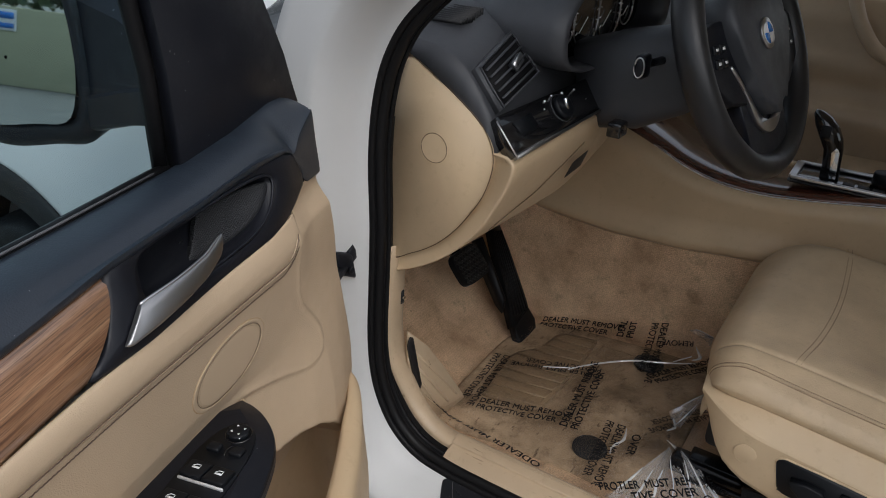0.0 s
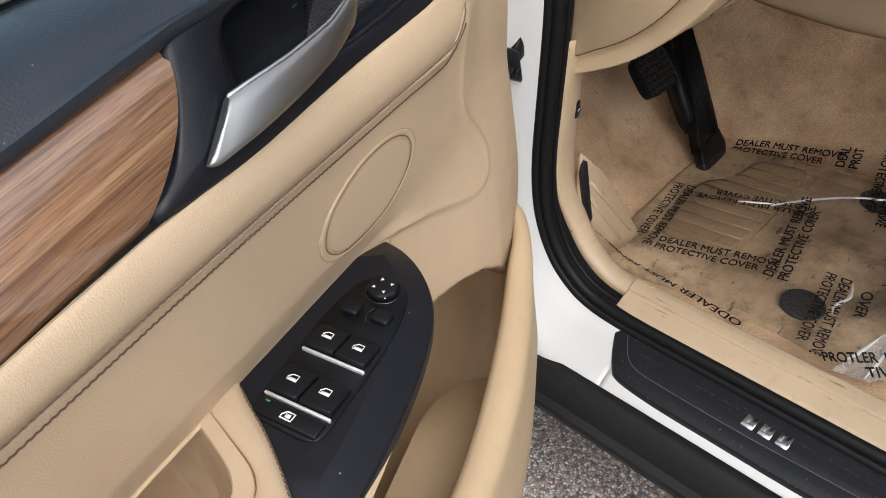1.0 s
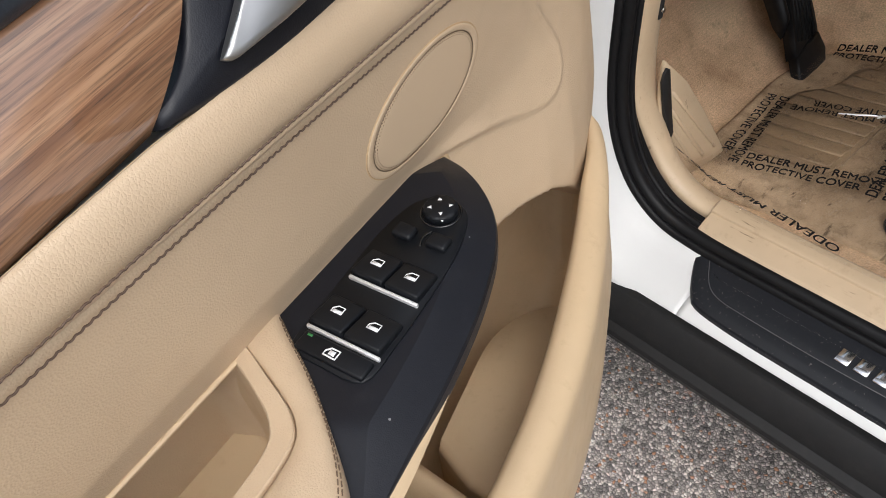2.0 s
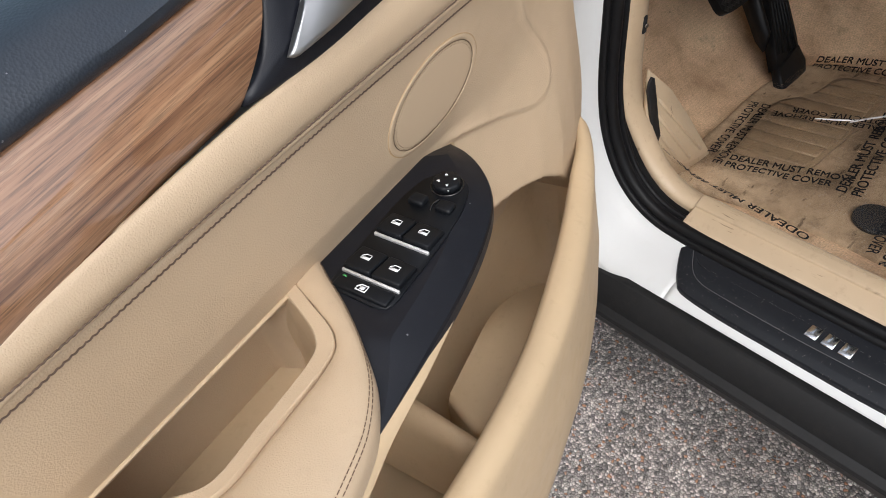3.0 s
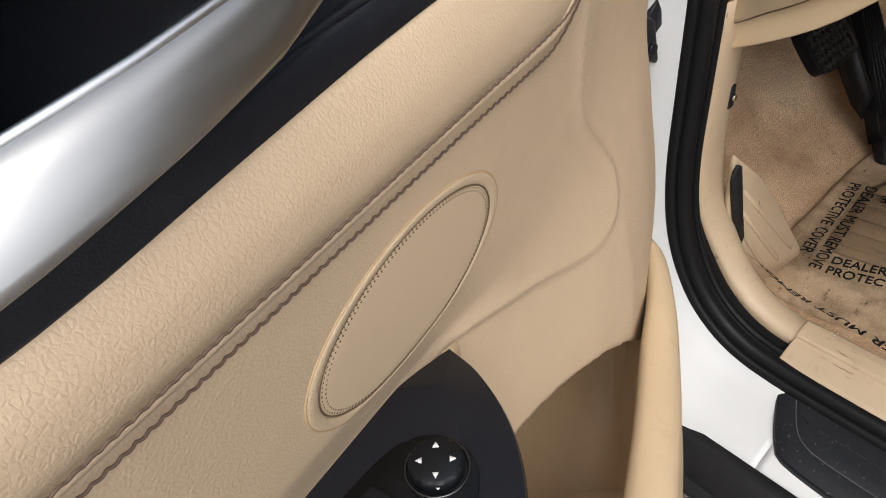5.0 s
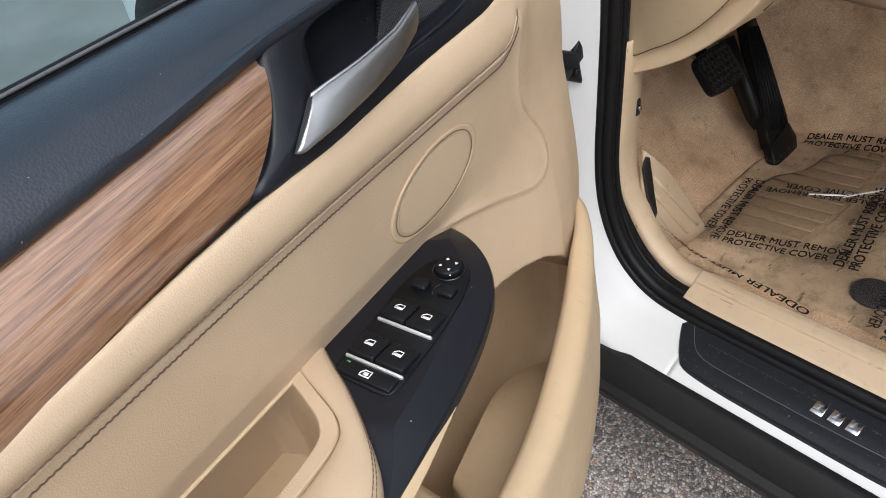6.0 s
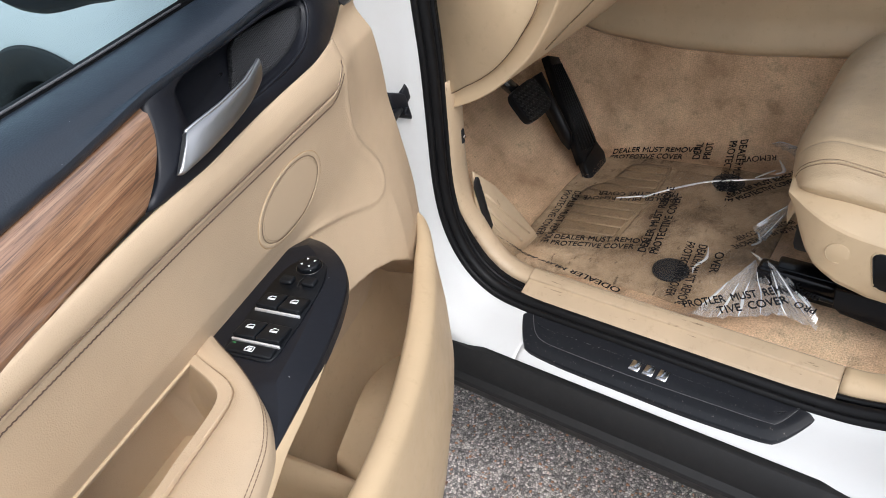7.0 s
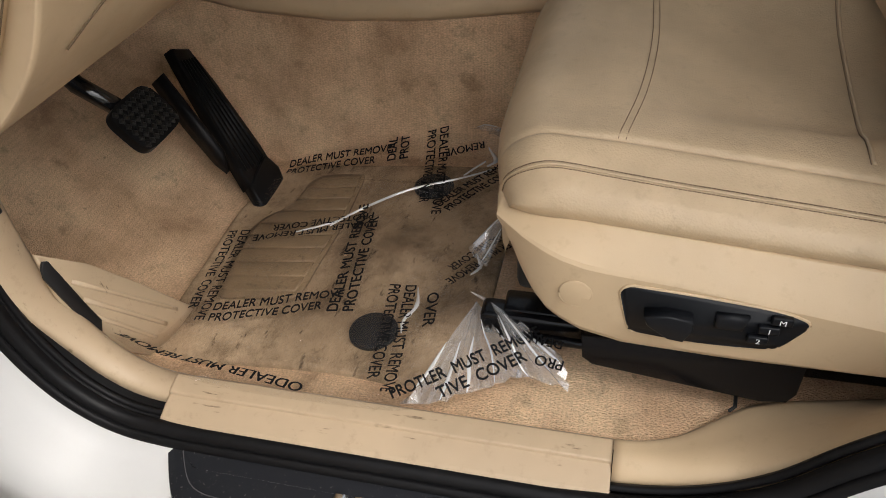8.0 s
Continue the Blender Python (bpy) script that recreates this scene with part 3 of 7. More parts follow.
# roof, rear and far side close the cabin; unseen roof and rear added for shade
roof = [[(x, y, 1.66 - 0.10 * ((x - 0.77) / 0.75) ** 4 - 0.25 * max(0, y + 0.25) ** 1.3) for x in np.linspace(0.03, 1.51, 15)] for y in (-2.3, -1.8, -1.2, -0.7, -0.35, -0.1)]
part("roof", sheet(roof), PAINT, car, "white roof out of view, added to shade the cabin", thick=0.02)
# unseen headliner, its tone lightened to bounce light into the cabin
HEAD = mat("cream_headliner", (0.80, 0.76, 0.68), 0.9)
rows = [[(x, y, z - 0.045) for x, y, z in r] for r in roof]
part("headliner", sheet(rows), HEAD, car, thick=0.005)
part("windscreen_glass", sheet([[(x, 0.62, 1.12) for x in (0.1, 0.77, 1.44)], [(x, -0.12, 1.60) for x in (0.14, 0.77, 1.40)]]), SCREEN, car, thick=0.004).visible_shadow = False
part("rear_closure", box(0.05, 1.5, -2.3, -2.25, 0.4, 1.1, 0.02), PLASTIC, car)

# plain bodywork that closes the car
for x0, x1 in ((-0.10, 0.02), (1.53, 1.64)):
    for y0, y1 in (((-2.62, -1.06),) if x0 < 0 else ((-2.62, 1.66),)):
        rows = []
        s_ = 1 if x0 < 0 else -1
        edge_ = x0 if x0 < 0 else x1
        for y in np.linspace(y0, y1, 14):
            tuck = 0.10 * max(0, (-2.2 - y) / 0.42) ** 2 + 0.12 * max(0, (y - 1.2) / 0.46) ** 2
            rows.append([(edge_ + s_ * (dx + tuck), y, z) for dx, z in ((0.10, 0.28), (0.02, 0.32), (0.0, 0.5), (-0.005, 0.8), (0.01, 1.0), (0.05, 1.09), (0.09, 1.11))])
        part("body_side", sheet(rows), PAINT, car, thick=0.003)
for y, bow in ((-2.62, -1), (1.68, 1)):
    rows = [[(x, y + bow * (0.10 - 0.16 * ((x - 0.77) / 0.8) ** 2) + bow * dy, z) for x in np.linspace(0.02, 1.52, 13)] for dy, z in ((-0.06, 0.28), (0.0, 0.45), (0.02, 0.7), (-0.02, 0.95), (-0.08, 1.10))]
    part("bumper_face", sheet(rows), PAINT, car, thick=0.003)
for x in (0.05, 1.49):
    part("rear_pillar", tube([(x, -1.06, 1.08), (x + (0.03 if x < 1 else -0.03), -1.12, 1.35), (x + (0.06 if x < 1 else -0.06), -1.16, 1.58)], 0.045, 8), PAINT, car)
    part("tail_pillar", tube([(x, -2.5, 1.08), (x, -2.4, 1.35), (x + (0.06 if x < 1 else -0.06), -2.25, 1.58)], 0.07, 8), PAINT, car)
rows = [[(x, -2.56 - 0.0 * x, 1.09) for x in (0.1, 0.77, 1.44)], [(x, -2.28, 1.60) for x in (0.14, 0.77, 1.40)]]
part("rear_window", sheet(rows), SCREEN, car, thick=0.004).visible_shadow = False

# check strap and hinge on the jamb
strap = thing("door_check_strap", "black door check strap on the white hinge pillar", "door hardware")
on_post = lambda c: Vector((c.x, 0.170 - c.z, c.y))
part("housing", slab([(-0.095, 0.873), (-0.092, 0.876), (-0.059, 0.861), (-0.055, 0.857), (-0.045, 0.814), (-0.048, 0.810), (-0.082, 0.829), (-0.086, 0.834)], -0.004, 0.008, 0.003, on_post), BLACK, strap)
part("arm", tube([(-0.070, 0.170, 0.838), (-0.105, 0.153, 0.843), (-0.159, 0.128, 0.848), (-0.20, 0.112, 0.850)], 0.0085, 10, flat=0.8), BLACK, strap)
part("clip", slab([(-0.064, 0.860), (-0.055, 0.868), (-0.049, 0.874), (-0.042, 0.862), (-0.039, 0.846), (-0.050, 0.840)], -0.004, 0.005, 0.002, on_post), BLACK, strap)
part("bolt", disc((-0.066, 0.158, 0.835), 0.006, 0.004, (0, -1, 0), 12, 0.001), BLACK, strap)

# ---- sill plate and trims ----
plate = thing("sill_plate", "scuffed black plastic sill plate with bright emblem on the white sill", "sill plate")


def on_sill(c):
    return Vector((c.x, c.y, 0.442 + 0.30 * c.x + c.z))


PLATE = [(-0.010, -0.016), (-0.030, -0.024), (-0.059, -0.039), (-0.079, -0.053), (-0.089, -0.069), (-0.0938, -0.132), (-0.0945, -0.238), (-0.0945, -0.343), (-0.0915, -0.421), (-0.0878, -0.475), (-0.0815, -0.493), (-0.057, -0.514), (-0.017, -0.5385), (-0.008, -0.535), (-0.006, -0.4), (-0.006, -0.25), (-0.006, -0.1), (-0.006, -0.03)]
INSET = [(-0.018, -0.042), (-0.028, -0.046), (-0.053, -0.0625), (-0.065, -0.083), (-0.0685, -0.125), (-0.0695, -0.245), (-0.066, -0.364), (-0.062, -0.470), (-0.056, -0.486), (-0.030, -0.502), (-0.022, -0.498), (-0.018, -0.40), (-0.017, -0.28), (-0.017, -0.14), (-0.0165, -0.06)]
plate_edge = resample([(p.x, p.y) for p in curve([(a, b, 0) for a, b in PLATE], 5, True)], 120)
inset_edge = resample([(p.x, p.y) for p in curve([(a, b, 0) for a, b in INSET], 5, True)], 120)
shift = min(range(120), key=lambda s: sum((plate_edge[k] - inset_edge[(k + s) % 120]).length for k in range(0, 120, 5)))
inset_edge = inset_edge[shift:] + inset_edge[:shift]
mid_ = sum(inset_edge, Vector((0, 0))) / 120
rows = []
for f, z in ((0.0, -0.008), (0.0, -0.001), (0.05, 0.0018), (0.40, 0.0045), (0.55, 0.0050), (0.96, 0.0050), (1.0, 0.0042)):
    rows.append([on_sill(Vector((*p.lerp(q, f), z))) for p, q in zip(plate_edge, inset_edge)])
sharp(part("base", sheet(rows, True), SILLBLACK, plate, "black plastic plate with a bevelled rim"), 20)
rows = [[on_sill(Vector((*q.lerp(Vector((mid_.x, q.y * 0.9 + mid_.y * 0.1)), f), z))) for q in inset_edge] for f, z in ((0.0, 0.0036), (0.02, 0.0046), (0.06, 0.0050), (0.5, 0.0050), (0.999, 0.0050))]
part("inset_panel", sheet(rows, True), SILLBLACK, plate, "satin black inset panel")
part("groove_line", tube([on_sill(Vector((*q, 0.0046))) for q in inset_edge], 0.0006, 5, True), PALE_LINE, plate, "fine pale inset line")
for y in (-0.2520, -0.2760, -0.3000):
    shape = [(-0.0595, y + 0.0085), (-0.0595, y - 0.0085), (-0.0405, y - 0.0105), (-0.0405, y + 0.0065)]
    part("bright_bar", slab(shape, 0.004, 0.0072, 0.0008, on_sill), CHROME, plate, "bright metal bar")

trim = thing("sill_trim", "scuffed beige plastic sill trim along the door opening", "trim", kind="structure")
sec = [(-0.004, 0.449), (0.0, 0.457), (0.004, 0.460), (0.018, 0.4655), (0.0325, 0.470), (0.0335, 0.4735), (0.035, 0.4745), (0.048, 0.4775), (0.058, 0.4775), (0.0615, 0.475), (0.063, 0.46)]
c = part("front_section", sheet([[(x, y, z) for x, z in sec] for y in (-0.004, -0.006, -0.1, -0.2, -0.3, -0.4, -0.5, -0.544, -0.547)]), SCUFFED, trim, thick=0.002)
sharp(c, 14)
rows = []
for y in np.linspace(-0.5478, -0.98, 40):
    edge_z = lerp(-y, [(0.547, 0.464), (0.607, 0.470), (0.682, 0.494), (0.724, 0.525), (0.761, 0.562), (0.78, 0.589), (0.85, 0.67), (0.93, 0.76), (1.0, 0.86)])
    wide = table(-y, [(0.54, 0.059), (0.579, 0.062), (0.617, 0.075), (0.662, 0.108), (0.691, 0.130), (0.726, 0.143), (0.776, 0.150), (0.837, 0.160), (1.0, 0.17)])
    rise = edge_z - 0.464
    top = 0.4775 + 0.06 * rise
    rows.append([(0.018, y, edge_z - 0.012), (0.020, y, edge_z - 0.002), (0.024, y, edge_z + 0.004), (0.034, y, top + 0.80 * rise + 0.001), (0.034 + 0.45 * (wide - 0.034), y, top + 0.40 * rise + 0.002), (0.034 + 0.75 * (wide - 0.034), y, top + 0.14 * rise + 0.002), (0.034 + 0.93 * (wide - 0.034), y, top + 0.03 * rise + 0.002), (wide, y, top), (wide + 0.002, y, top - 0.02)])
part("rear_section", sheet(rows), PLASTIC, trim, thick=0.002)

# lower A-pillar trim: follows the seal up to the dashboard
idx = [i for i in range(K) if ring[i].x > -0.012 and ring[i].y < 0.86]
rows = []
for i in idx:
    y, z = ring[i].x, ring[i].y
    oy, oz = outward[i].x, outward[i].y
    low_end = step(0.66, 0.50, z)
    row = []
    for x, o in ((0.008 + 0.018 * low_end, -0.008 - 0.006 * low_end), (0.013 + 0.018 * low_end, -0.014 - 0.007 * low_end), (0.024 + 0.014 * low_end, -0.017 - 0.009 * low_end), (0.045 + 0.006 * low_end, -0.015 - 0.012 * low_end), (0.064, -0.011 - 0.013 * low_end), (0.071, -0.006 - 0.010 * low_end), (0.074, 0.02)):
        row.append((x, y + oy * o, z + oz * o))
    rows.append(row)
pillar = thing("pillar_trim", "beige plastic kick panel and pillar trim", "trim", kind="structure")
part("lower_section", sheet(rows), SCUFFED, pillar, thick=0.002)
KO, KU = Vector((0.066, 0.120, 0.701)), Vector((0.982, -0.128, 0.0)).normalized()
KW = Vector((0.0, 0.047, 0.999)).normalized()
on_kick = lambda c: KO + KU * c.x + KW * c.y + Vector((0, -c.z, 0))
part("kick_panel", slab([(-0.008, -0.040), (0.044, -0.096), (0.098, -0.176), (0.162, -0.277), (0.165, -0.288), (0.120, -0.292), (0.075, -0.300), (0.03, -0.24), (-0.002, -0.19), (-0.012, -0.10)], -0.006, 0.0, 0.002, on_kick), SCUFFED, pillar, "scuffed beige kick panel")
for a, b, r in (((0.014, -0.100), (0.138, -0.262), 0.0030), ((0.016, -0.132), (0.110, -0.266), 0.0034), ((0.019, -0.164), (0.085, -0.270), 0.0030)):
    part("kick_rib", tube([on_kick(Vector((*Vector(a).lerp(Vector(b), f), 0.0))) for f in (0, 0.3, 0.6, 0.9, 1)], r, 8, flat=0.45, up=(0, -1, 0)), SCUFFED, pillar)
part("slot", slab([(-0.008, -0.050), (-0.002, -0.054), (0.005, -0.094), (0.012, -0.133), (0.021, -0.172), (0.014, -0.186), (0.0, -0.152), (-0.010, -0.105), (-0.017, -0.070), (-0.014, -0.057)], 0.001, 0.0045, 0.0008, on_kick), DARK, pillar, "dark slot in the kick panel")
part("socket", box(0.050, 0.060, 0.1335, 0.140, 0.720, 0.748, 0.002), DARK, pillar, "small black socket")
part("socket_pin", disc((0.055, 0.1332, 0.734), 0.004, 0.003, (0, -1, 0), 12, 0.0005), CHROME, pillar)


# ---- open front door; local axes: out along the door, towards the cabin, up ----
DOOR = pose(-0.03, 0.16, 0, 0, 0, 194)
door = thing("front_door", "open front door with beige leather panel, walnut strip and black armrest switches", "car door", DOOR)

# outer shell
rows = []
for u in (0.13, 0.14, 0.3, 0.6, 0.9, 1.14, 1.16):
    e_ = 0.985 if u in (0.13, 1.16) else 1.0
    rows.append([(u, -0.08 + (v + 0.08) * e_, w) for v, w in ((-0.03, 1.12), (-0.045, 1.115), (-0.07, 1.08), (-0.105, 1.0), (-0.125, 0.85), (-0.13, 0.6), (-0.12, 0.36), (-0.06, 0.33), (-0.03, 0.36), (-0.03, 0.8))])
part("shell", capped(rows), PAINT, door, "white painted door shell")

EDGE = [(0.40, 0.12), (0.55, 0.128), (0.706, 0.147), (0.772, 0.155), (0.849, 0.168), (0.913, 0.181), (0.967, 0.194), (1.03, 0.223), (1.06, 0.234), (1.12, 0.238)]
PROFILE = [(0.40, 0.035), (0.60, 0.03), (0.70, 0.03), (0.735, 0.035), (0.757, 0.058), (0.80, 0.064), (0.88, 0.058), (0.905, 0.059), (0.935, 0.0695), (0.967, 0.0745), (1.0, 0.079), (1.018, 0.0815), (1.0265, 0.082), (1.030, 0.0795), (1.0335, 0.083), (1.045, 0.086), (1.06, 0.086), (1.075, 0.083), (1.09, 0.078), (1.12, 0.066)]
BOW = [(0.358, 1.14), (0.357, 1.08), (0.355, 1.03), (0.352, 1.0), (0.344, 0.965), (0.325, 0.938), (0.304, 0.912), (0.292, 0.892), (0.291, 0.873), (0.299, 0.860), (0.315, 0.855), (0.342, 0.859), (0.384, 0.874), (0.42, 0.885), (0.46, 0.893), (0.54, 0.899), (0.62, 0.90), (0.72, 0.90), (0.85, 0.90), (1.0, 0.90), (1.15, 0.90), (1.3, 0.90)]
bowline = [(p.x, p.y) for p in curve([(a, b, 0) for a, b in BOW], 6)]
BA = np.array(bowline[:-1])
BB = np.array(bowline[1:])


def bow_side(u, w):
    """Distance to the raised line of the panel, positive inside it."""
    p = np.array((u, w))
    d = BB - BA
    t = np.clip(((p - BA) * d).sum(1) / (d * d).sum(1), 0, 1)
    r = p - (BA + d * t[:, None])
    i = np.argmin((r * r).sum(1))
    side = d[i, 0] * r[i, 1] - d[i, 1] * r[i, 0]
    return math.copysign(math.hypot(*r[i]), side)


POCKET_EDGE = [(0.12, 0.56), (0.20, 0.64), (0.25, 0.692), (0.275, 0.719), (0.29, 0.735), (0.33, 0.762), (0.37, 0.776), (0.42, 0.783), (0.5, 0.785), (1.3, 0.785)]
LOWER_FACE = [(0.12, 0.038), (0.15, 0.050), (0.186, 0.063), (0.235, 0.079), (0.285, 0.088), (0.33, 0.086), (0.40, 0.076), (0.5, 0.070), (1.3, 0.068)]


FRONT = [(0.40, 0.062), (0.80, 0.062), (0.86, 0.064), (0.905, 0.0665), (0.935, 0.070), (0.967, 0.0745), (1.0, 0.079), (1.018, 0.0815), (1.045, 0.086), (1.06, 0.086), (1.075, 0.083), (1.09, 0.078), (1.12, 0.066)]


def fold_u(w):
    """Where the upper trim turns towards the hinge."""
    return 0.3186 + (1.1426 - w) * 1.5


def panel_v(u, w):
    near = step(0.475, 0.40, u)
    v = lerp(max(w, 0.80), PROFILE) * (1 - near) + lerp(max(w, 0.80), FRONT) * near
    s = bow_side(u, w)
    if s < 0:
        k = step(0, -0.06, s)
        v = v * (1 - k) + k * min(v, 0.066 + 0.009 * step(0.93, 1.04, w)) - 0.0034 * step(0, -0.007, s) * step(0.52, 0.44, u)
    else:
        v += 0.0022 * math.exp(-(s / 0.005) ** 2) * step(0.50, 0.44, u)
    e = lerp(w, EDGE)
    v -= 0.64 * max(0, 0.34 - u) ** 2
    fill = step(0.90 + 0.07 * step(0.46, 0.30, u), 0.765, w)
    v = v * (1 - fill) + fill * lerp(u, LOWER_FACE)
    deep = step(0.0, 0.010, lerp(u, POCKET_EDGE) - w)
    v = v * (1 - deep) - deep * 0.010
    v -= 0.014 * step(0.016, 0.0, u - e) ** 2
    v -= 0.11 * max(0, fold_u(w) - u) * step(1.05, 1.09, w)
    v -= 0.050 * step(0.676, 0.684, u) * step(0.872, 0.864, u) * step(0.904, 0.855, w)
    return v


def band_top(u):
    return lerp(u, [(0.18, 1.092), (0.22, 1.096), (0.25, 1.0985), (0.288, 1.1005), (0.31, 1.1000), (0.325, 1.0965), (0.348, 1.0875), (0.37, 1.082), (0.42, 1.080), (0.467, 1.079), (0.52, 1.077), (0.58, 1.074), (0.62, 1.0718), (0.685, 1.0708), (0.73, 1.0682), (0.78, 1.0642), (0.84, 1.0585), (0.90, 1.0528), (1.0, 1.0438), (1.14, 1.0350)])


rows = []
for j in range(220):
    row = []
    for i in range(231):
        f = i / 230
        u = 0.1 + 1.04 * (f * 0.6 + f * f * 0.4)
        w = 0.42 + (band_top(max(u, 0.18)) - 0.42) * j / 219
        e = lerp(w, EDGE)
        u = e + (1.14 - e) * (u - 0.1) / 1.04
        w = 0.42 + (band_top(u) - 0.42) * j / 219
        row.append(Vector((u, panel_v(u, w), w)))
    a = row[0]
    rows.append([Vector((a.x + 0.004, -0.035, a.z)), Vector((a.x - 0.001, a.y - 0.012, a.z))] + row)
part("panel", sheet(rows), SMOOTH, door, "beige leather-covered inner door panel")

# padded upper band above the stitched seam, in grained leather
rows = []
for i in range(91):
    u = 0.352 + (1.14 - 0.352) * i / 90
    lo = 1.0325 - 0.008 * step(0.62, 0.95, u) + 0.05 * max(0, (0.40 - u) / 0.05) ** 2
    hi = band_top(u)
    rows.append([Vector((u, panel_v(u, lo + (hi - lo) * k / 10) + 0.0012 + 0.0040 * step(0.345, 0.43, u) * math.sin(math.pi * k / 10) ** 0.8, lo + (hi - lo) * k / 10)) for k in range(11)])
part("upper_band", sheet(rows), LEATHER, door, "padded beige grained leather band", thick=0.002)
def band_v(u, w):
    lo = 1.0325 - 0.008 * step(0.62, 0.95, u) + 0.05 * max(0, (0.40 - u) / 0.05) ** 2
    k = min(1.0, max(0.0, (w - lo) / (band_top(u) - lo)))
    return panel_v(u, w) + (0.0022 + 0.0040 * step(0.345, 0.43, u) * math.sin(math.pi * k) ** 0.8 if w > lo else 0.0)


for off, flip in ((0.0112, 1), (-0.0034, -1)):
    path = []
    for i in range(1320):
        u = 0.366 + (1.13 - 0.366) * i / 1319
        w = 1.030 - 0.008 * step(0.62, 0.95, u) + 0.05 * max(0, (0.40 - u) / 0.05) ** 2 + off + flip * 0.0009 * abs(math.sin(math.pi * u / 0.0044))
        path.append(Vector((u, band_v(u, w) + 0.0026, w)))
    part("stitching", tube(path, 0.00056, 5), THREAD, door, "brown scalloped thread seam")
path = []
for i in range(160):
    u = 0.366 + (1.13 - 0.366) * i / 159
    w = 1.0337 - 0.008 * step(0.62, 0.95, u) + 0.05 * max(0, (0.40 - u) / 0.05) ** 2
    path.append(Vector((u, panel_v(u, w) + 0.0017, w + 0.0012)))
part("seam_cord", tube(path, 0.0030, 8), LEATHER, door)


def slope(c):
    """Onto the leaning face that carries the wood and the handle."""
    return Vector((c.x, 0.0560 + (1.140 - c.y) * 0.42 + c.z * 0.92, c.y + c.z * 0.39))


# dark padded ledge under the window, folded to an angular end at the hinge
rows = []
for i in range(111):
    u = 0.2265 + 0.9135 * (i / 110) ** 1.25
    top = lerp(u, [(0.2265, 1.177), (0.25, 1.184), (0.28, 1.184), (0.32, 1.177), (0.36, 1.170), (0.46, 1.160), (0.6, 1.156), (1.14, 1.146)])
    low = lerp(u, [(0.2265, 1.0985), (0.262, 1.0985), (0.275, 1.105), (0.285, 1.116), (0.297, 1.130), (0.31, 1.141), (0.33, 1.147), (0.36, 1.149), (0.39, 1.1485), (0.44, 1.1465), (0.50, 1.142), (0.62, 1.138), (0.72, 1.126), (0.93, 1.108), (1.14, 1.092)])
    vin = lerp(u, [(0.30, 0.052), (0.36, 0.055), (0.44, 0.056), (0.62, 0.058), (1.14, 0.070)])
    sec = [(-0.006, top - 0.02), (-0.004, top - 0.004), (0.006, top), (vin * 0.45, top - 0.001), (vin * 0.75, top - 0.006), (vin * 0.95, top - 0.014 - 0.2 * (top - low - 0.02)), (vin + 0.004, low + 0.006), (vin + 0.001, low - 0.002), (vin - 0.014, low - 0.006)]
    vr = lerp(u, [(0.2265, 0.046), (0.292, 0.055), (0.36, 0.058)])
    wr = max(low + 0.0005, lerp(u, [(0.2265, 1.1715), (0.292, 1.1426), (0.36, 1.12)]))
    vl = vr + (wr - low) * 0.16
    end = [(-0.006, top - 0.02), (-0.004, top - 0.004), (0.006, top), (vr * 0.55, top + (wr - top) * 0.42 + 0.0015), (vr - 0.002, wr + 0.0018), (vr + 0.0008, wr - 0.0016), ((vr + vl) / 2, (wr + low) / 2), (vl, low), (vl - 0.012, low - 0.004)]
    k = step(0.288, 0.41, u)
    shear = 0.5 * step(0.345, 0.25, u)
    rows.append([(u + shear * max(0, p.x), p.x, p.y) for p in curve([(a[0] * (1 - k) + b[0] * k, a[1] * (1 - k) + b[1] * k, 0) for a, b in zip(end, sec)], 3)])
rows.insert(0, [(a + 0.001, -0.03, c) for a, b, c in rows[0]])
sharp(part("window_ledge", sheet(rows), NAVY, door, "dark blue-black grained leather ledge", thick=0.002), 28)
part("window_seal", tube([(0.455, -0.008, 1.158), (0.6, -0.008, 1.153), (0.85, -0.008, 1.148), (1.14, -0.008, 1.144)], 0.0068, 8), RUBBER, door, "black rubber window seal")
# highlight on the rubber seal, painted as a thin pale grey tube
part("seal_highlight", tube([(0.482, -0.0015, 1.1627), (0.6, -0.0015, 1.1592), (0.85, -0.0015, 1.1542), (1.14, -0.0015, 1.1502)], 0.0012, 6), PALE_LINE, door, "thin pale line painting the highlight on the window seal")
part("window_seal", tube([(0.455, -0.019, 1.153), (0.6, -0.019, 1.148), (0.85, -0.019, 1.143), (1.14, -0.019, 1.139)], 0.006, 8), RUBBER, door)

# walnut strip
rows = []
for i in range(61):
    a = (i / 60) ** 1.2
    ul, ut = 0.682 + 0.458 * a, 0.6225 + 0.5175 * a
    wl = lerp(ul, [(0.682, 1.0735), (0.75, 1.067), (0.85, 1.055), (0.95, 1.0455), (1.05, 1.038), (1.14, 1.033)])
    wt = lerp(ut, [(0.6225, 1.136), (0.72, 1.127), (0.82, 1.117), (0.93, 1.107), (1.05, 1.096), (1.14, 1.088)])
    row = []
    for j in range(17):
        f = j / 16
        p = Vector((ul, wl)).lerp(Vector((ut, wt)), f) + Vector((-0.009 * math.sin(math.pi * f) * (1 - a) ** 5, 0))
        dome = 0.0075 * (1 - (2 * f - 1) ** 2) - 0.0035 + 0.0012 * min(1, f * 12, (1 - f) * 12)
        row.append(slope(Vector((p.x, p.y, dome))))
    low_, high_ = row[0], row[-1]
    rows.append([low_ + Vector((0, -0.008, 0.001))] + row + [high_ + Vector((0, -0.010, -0.001))])
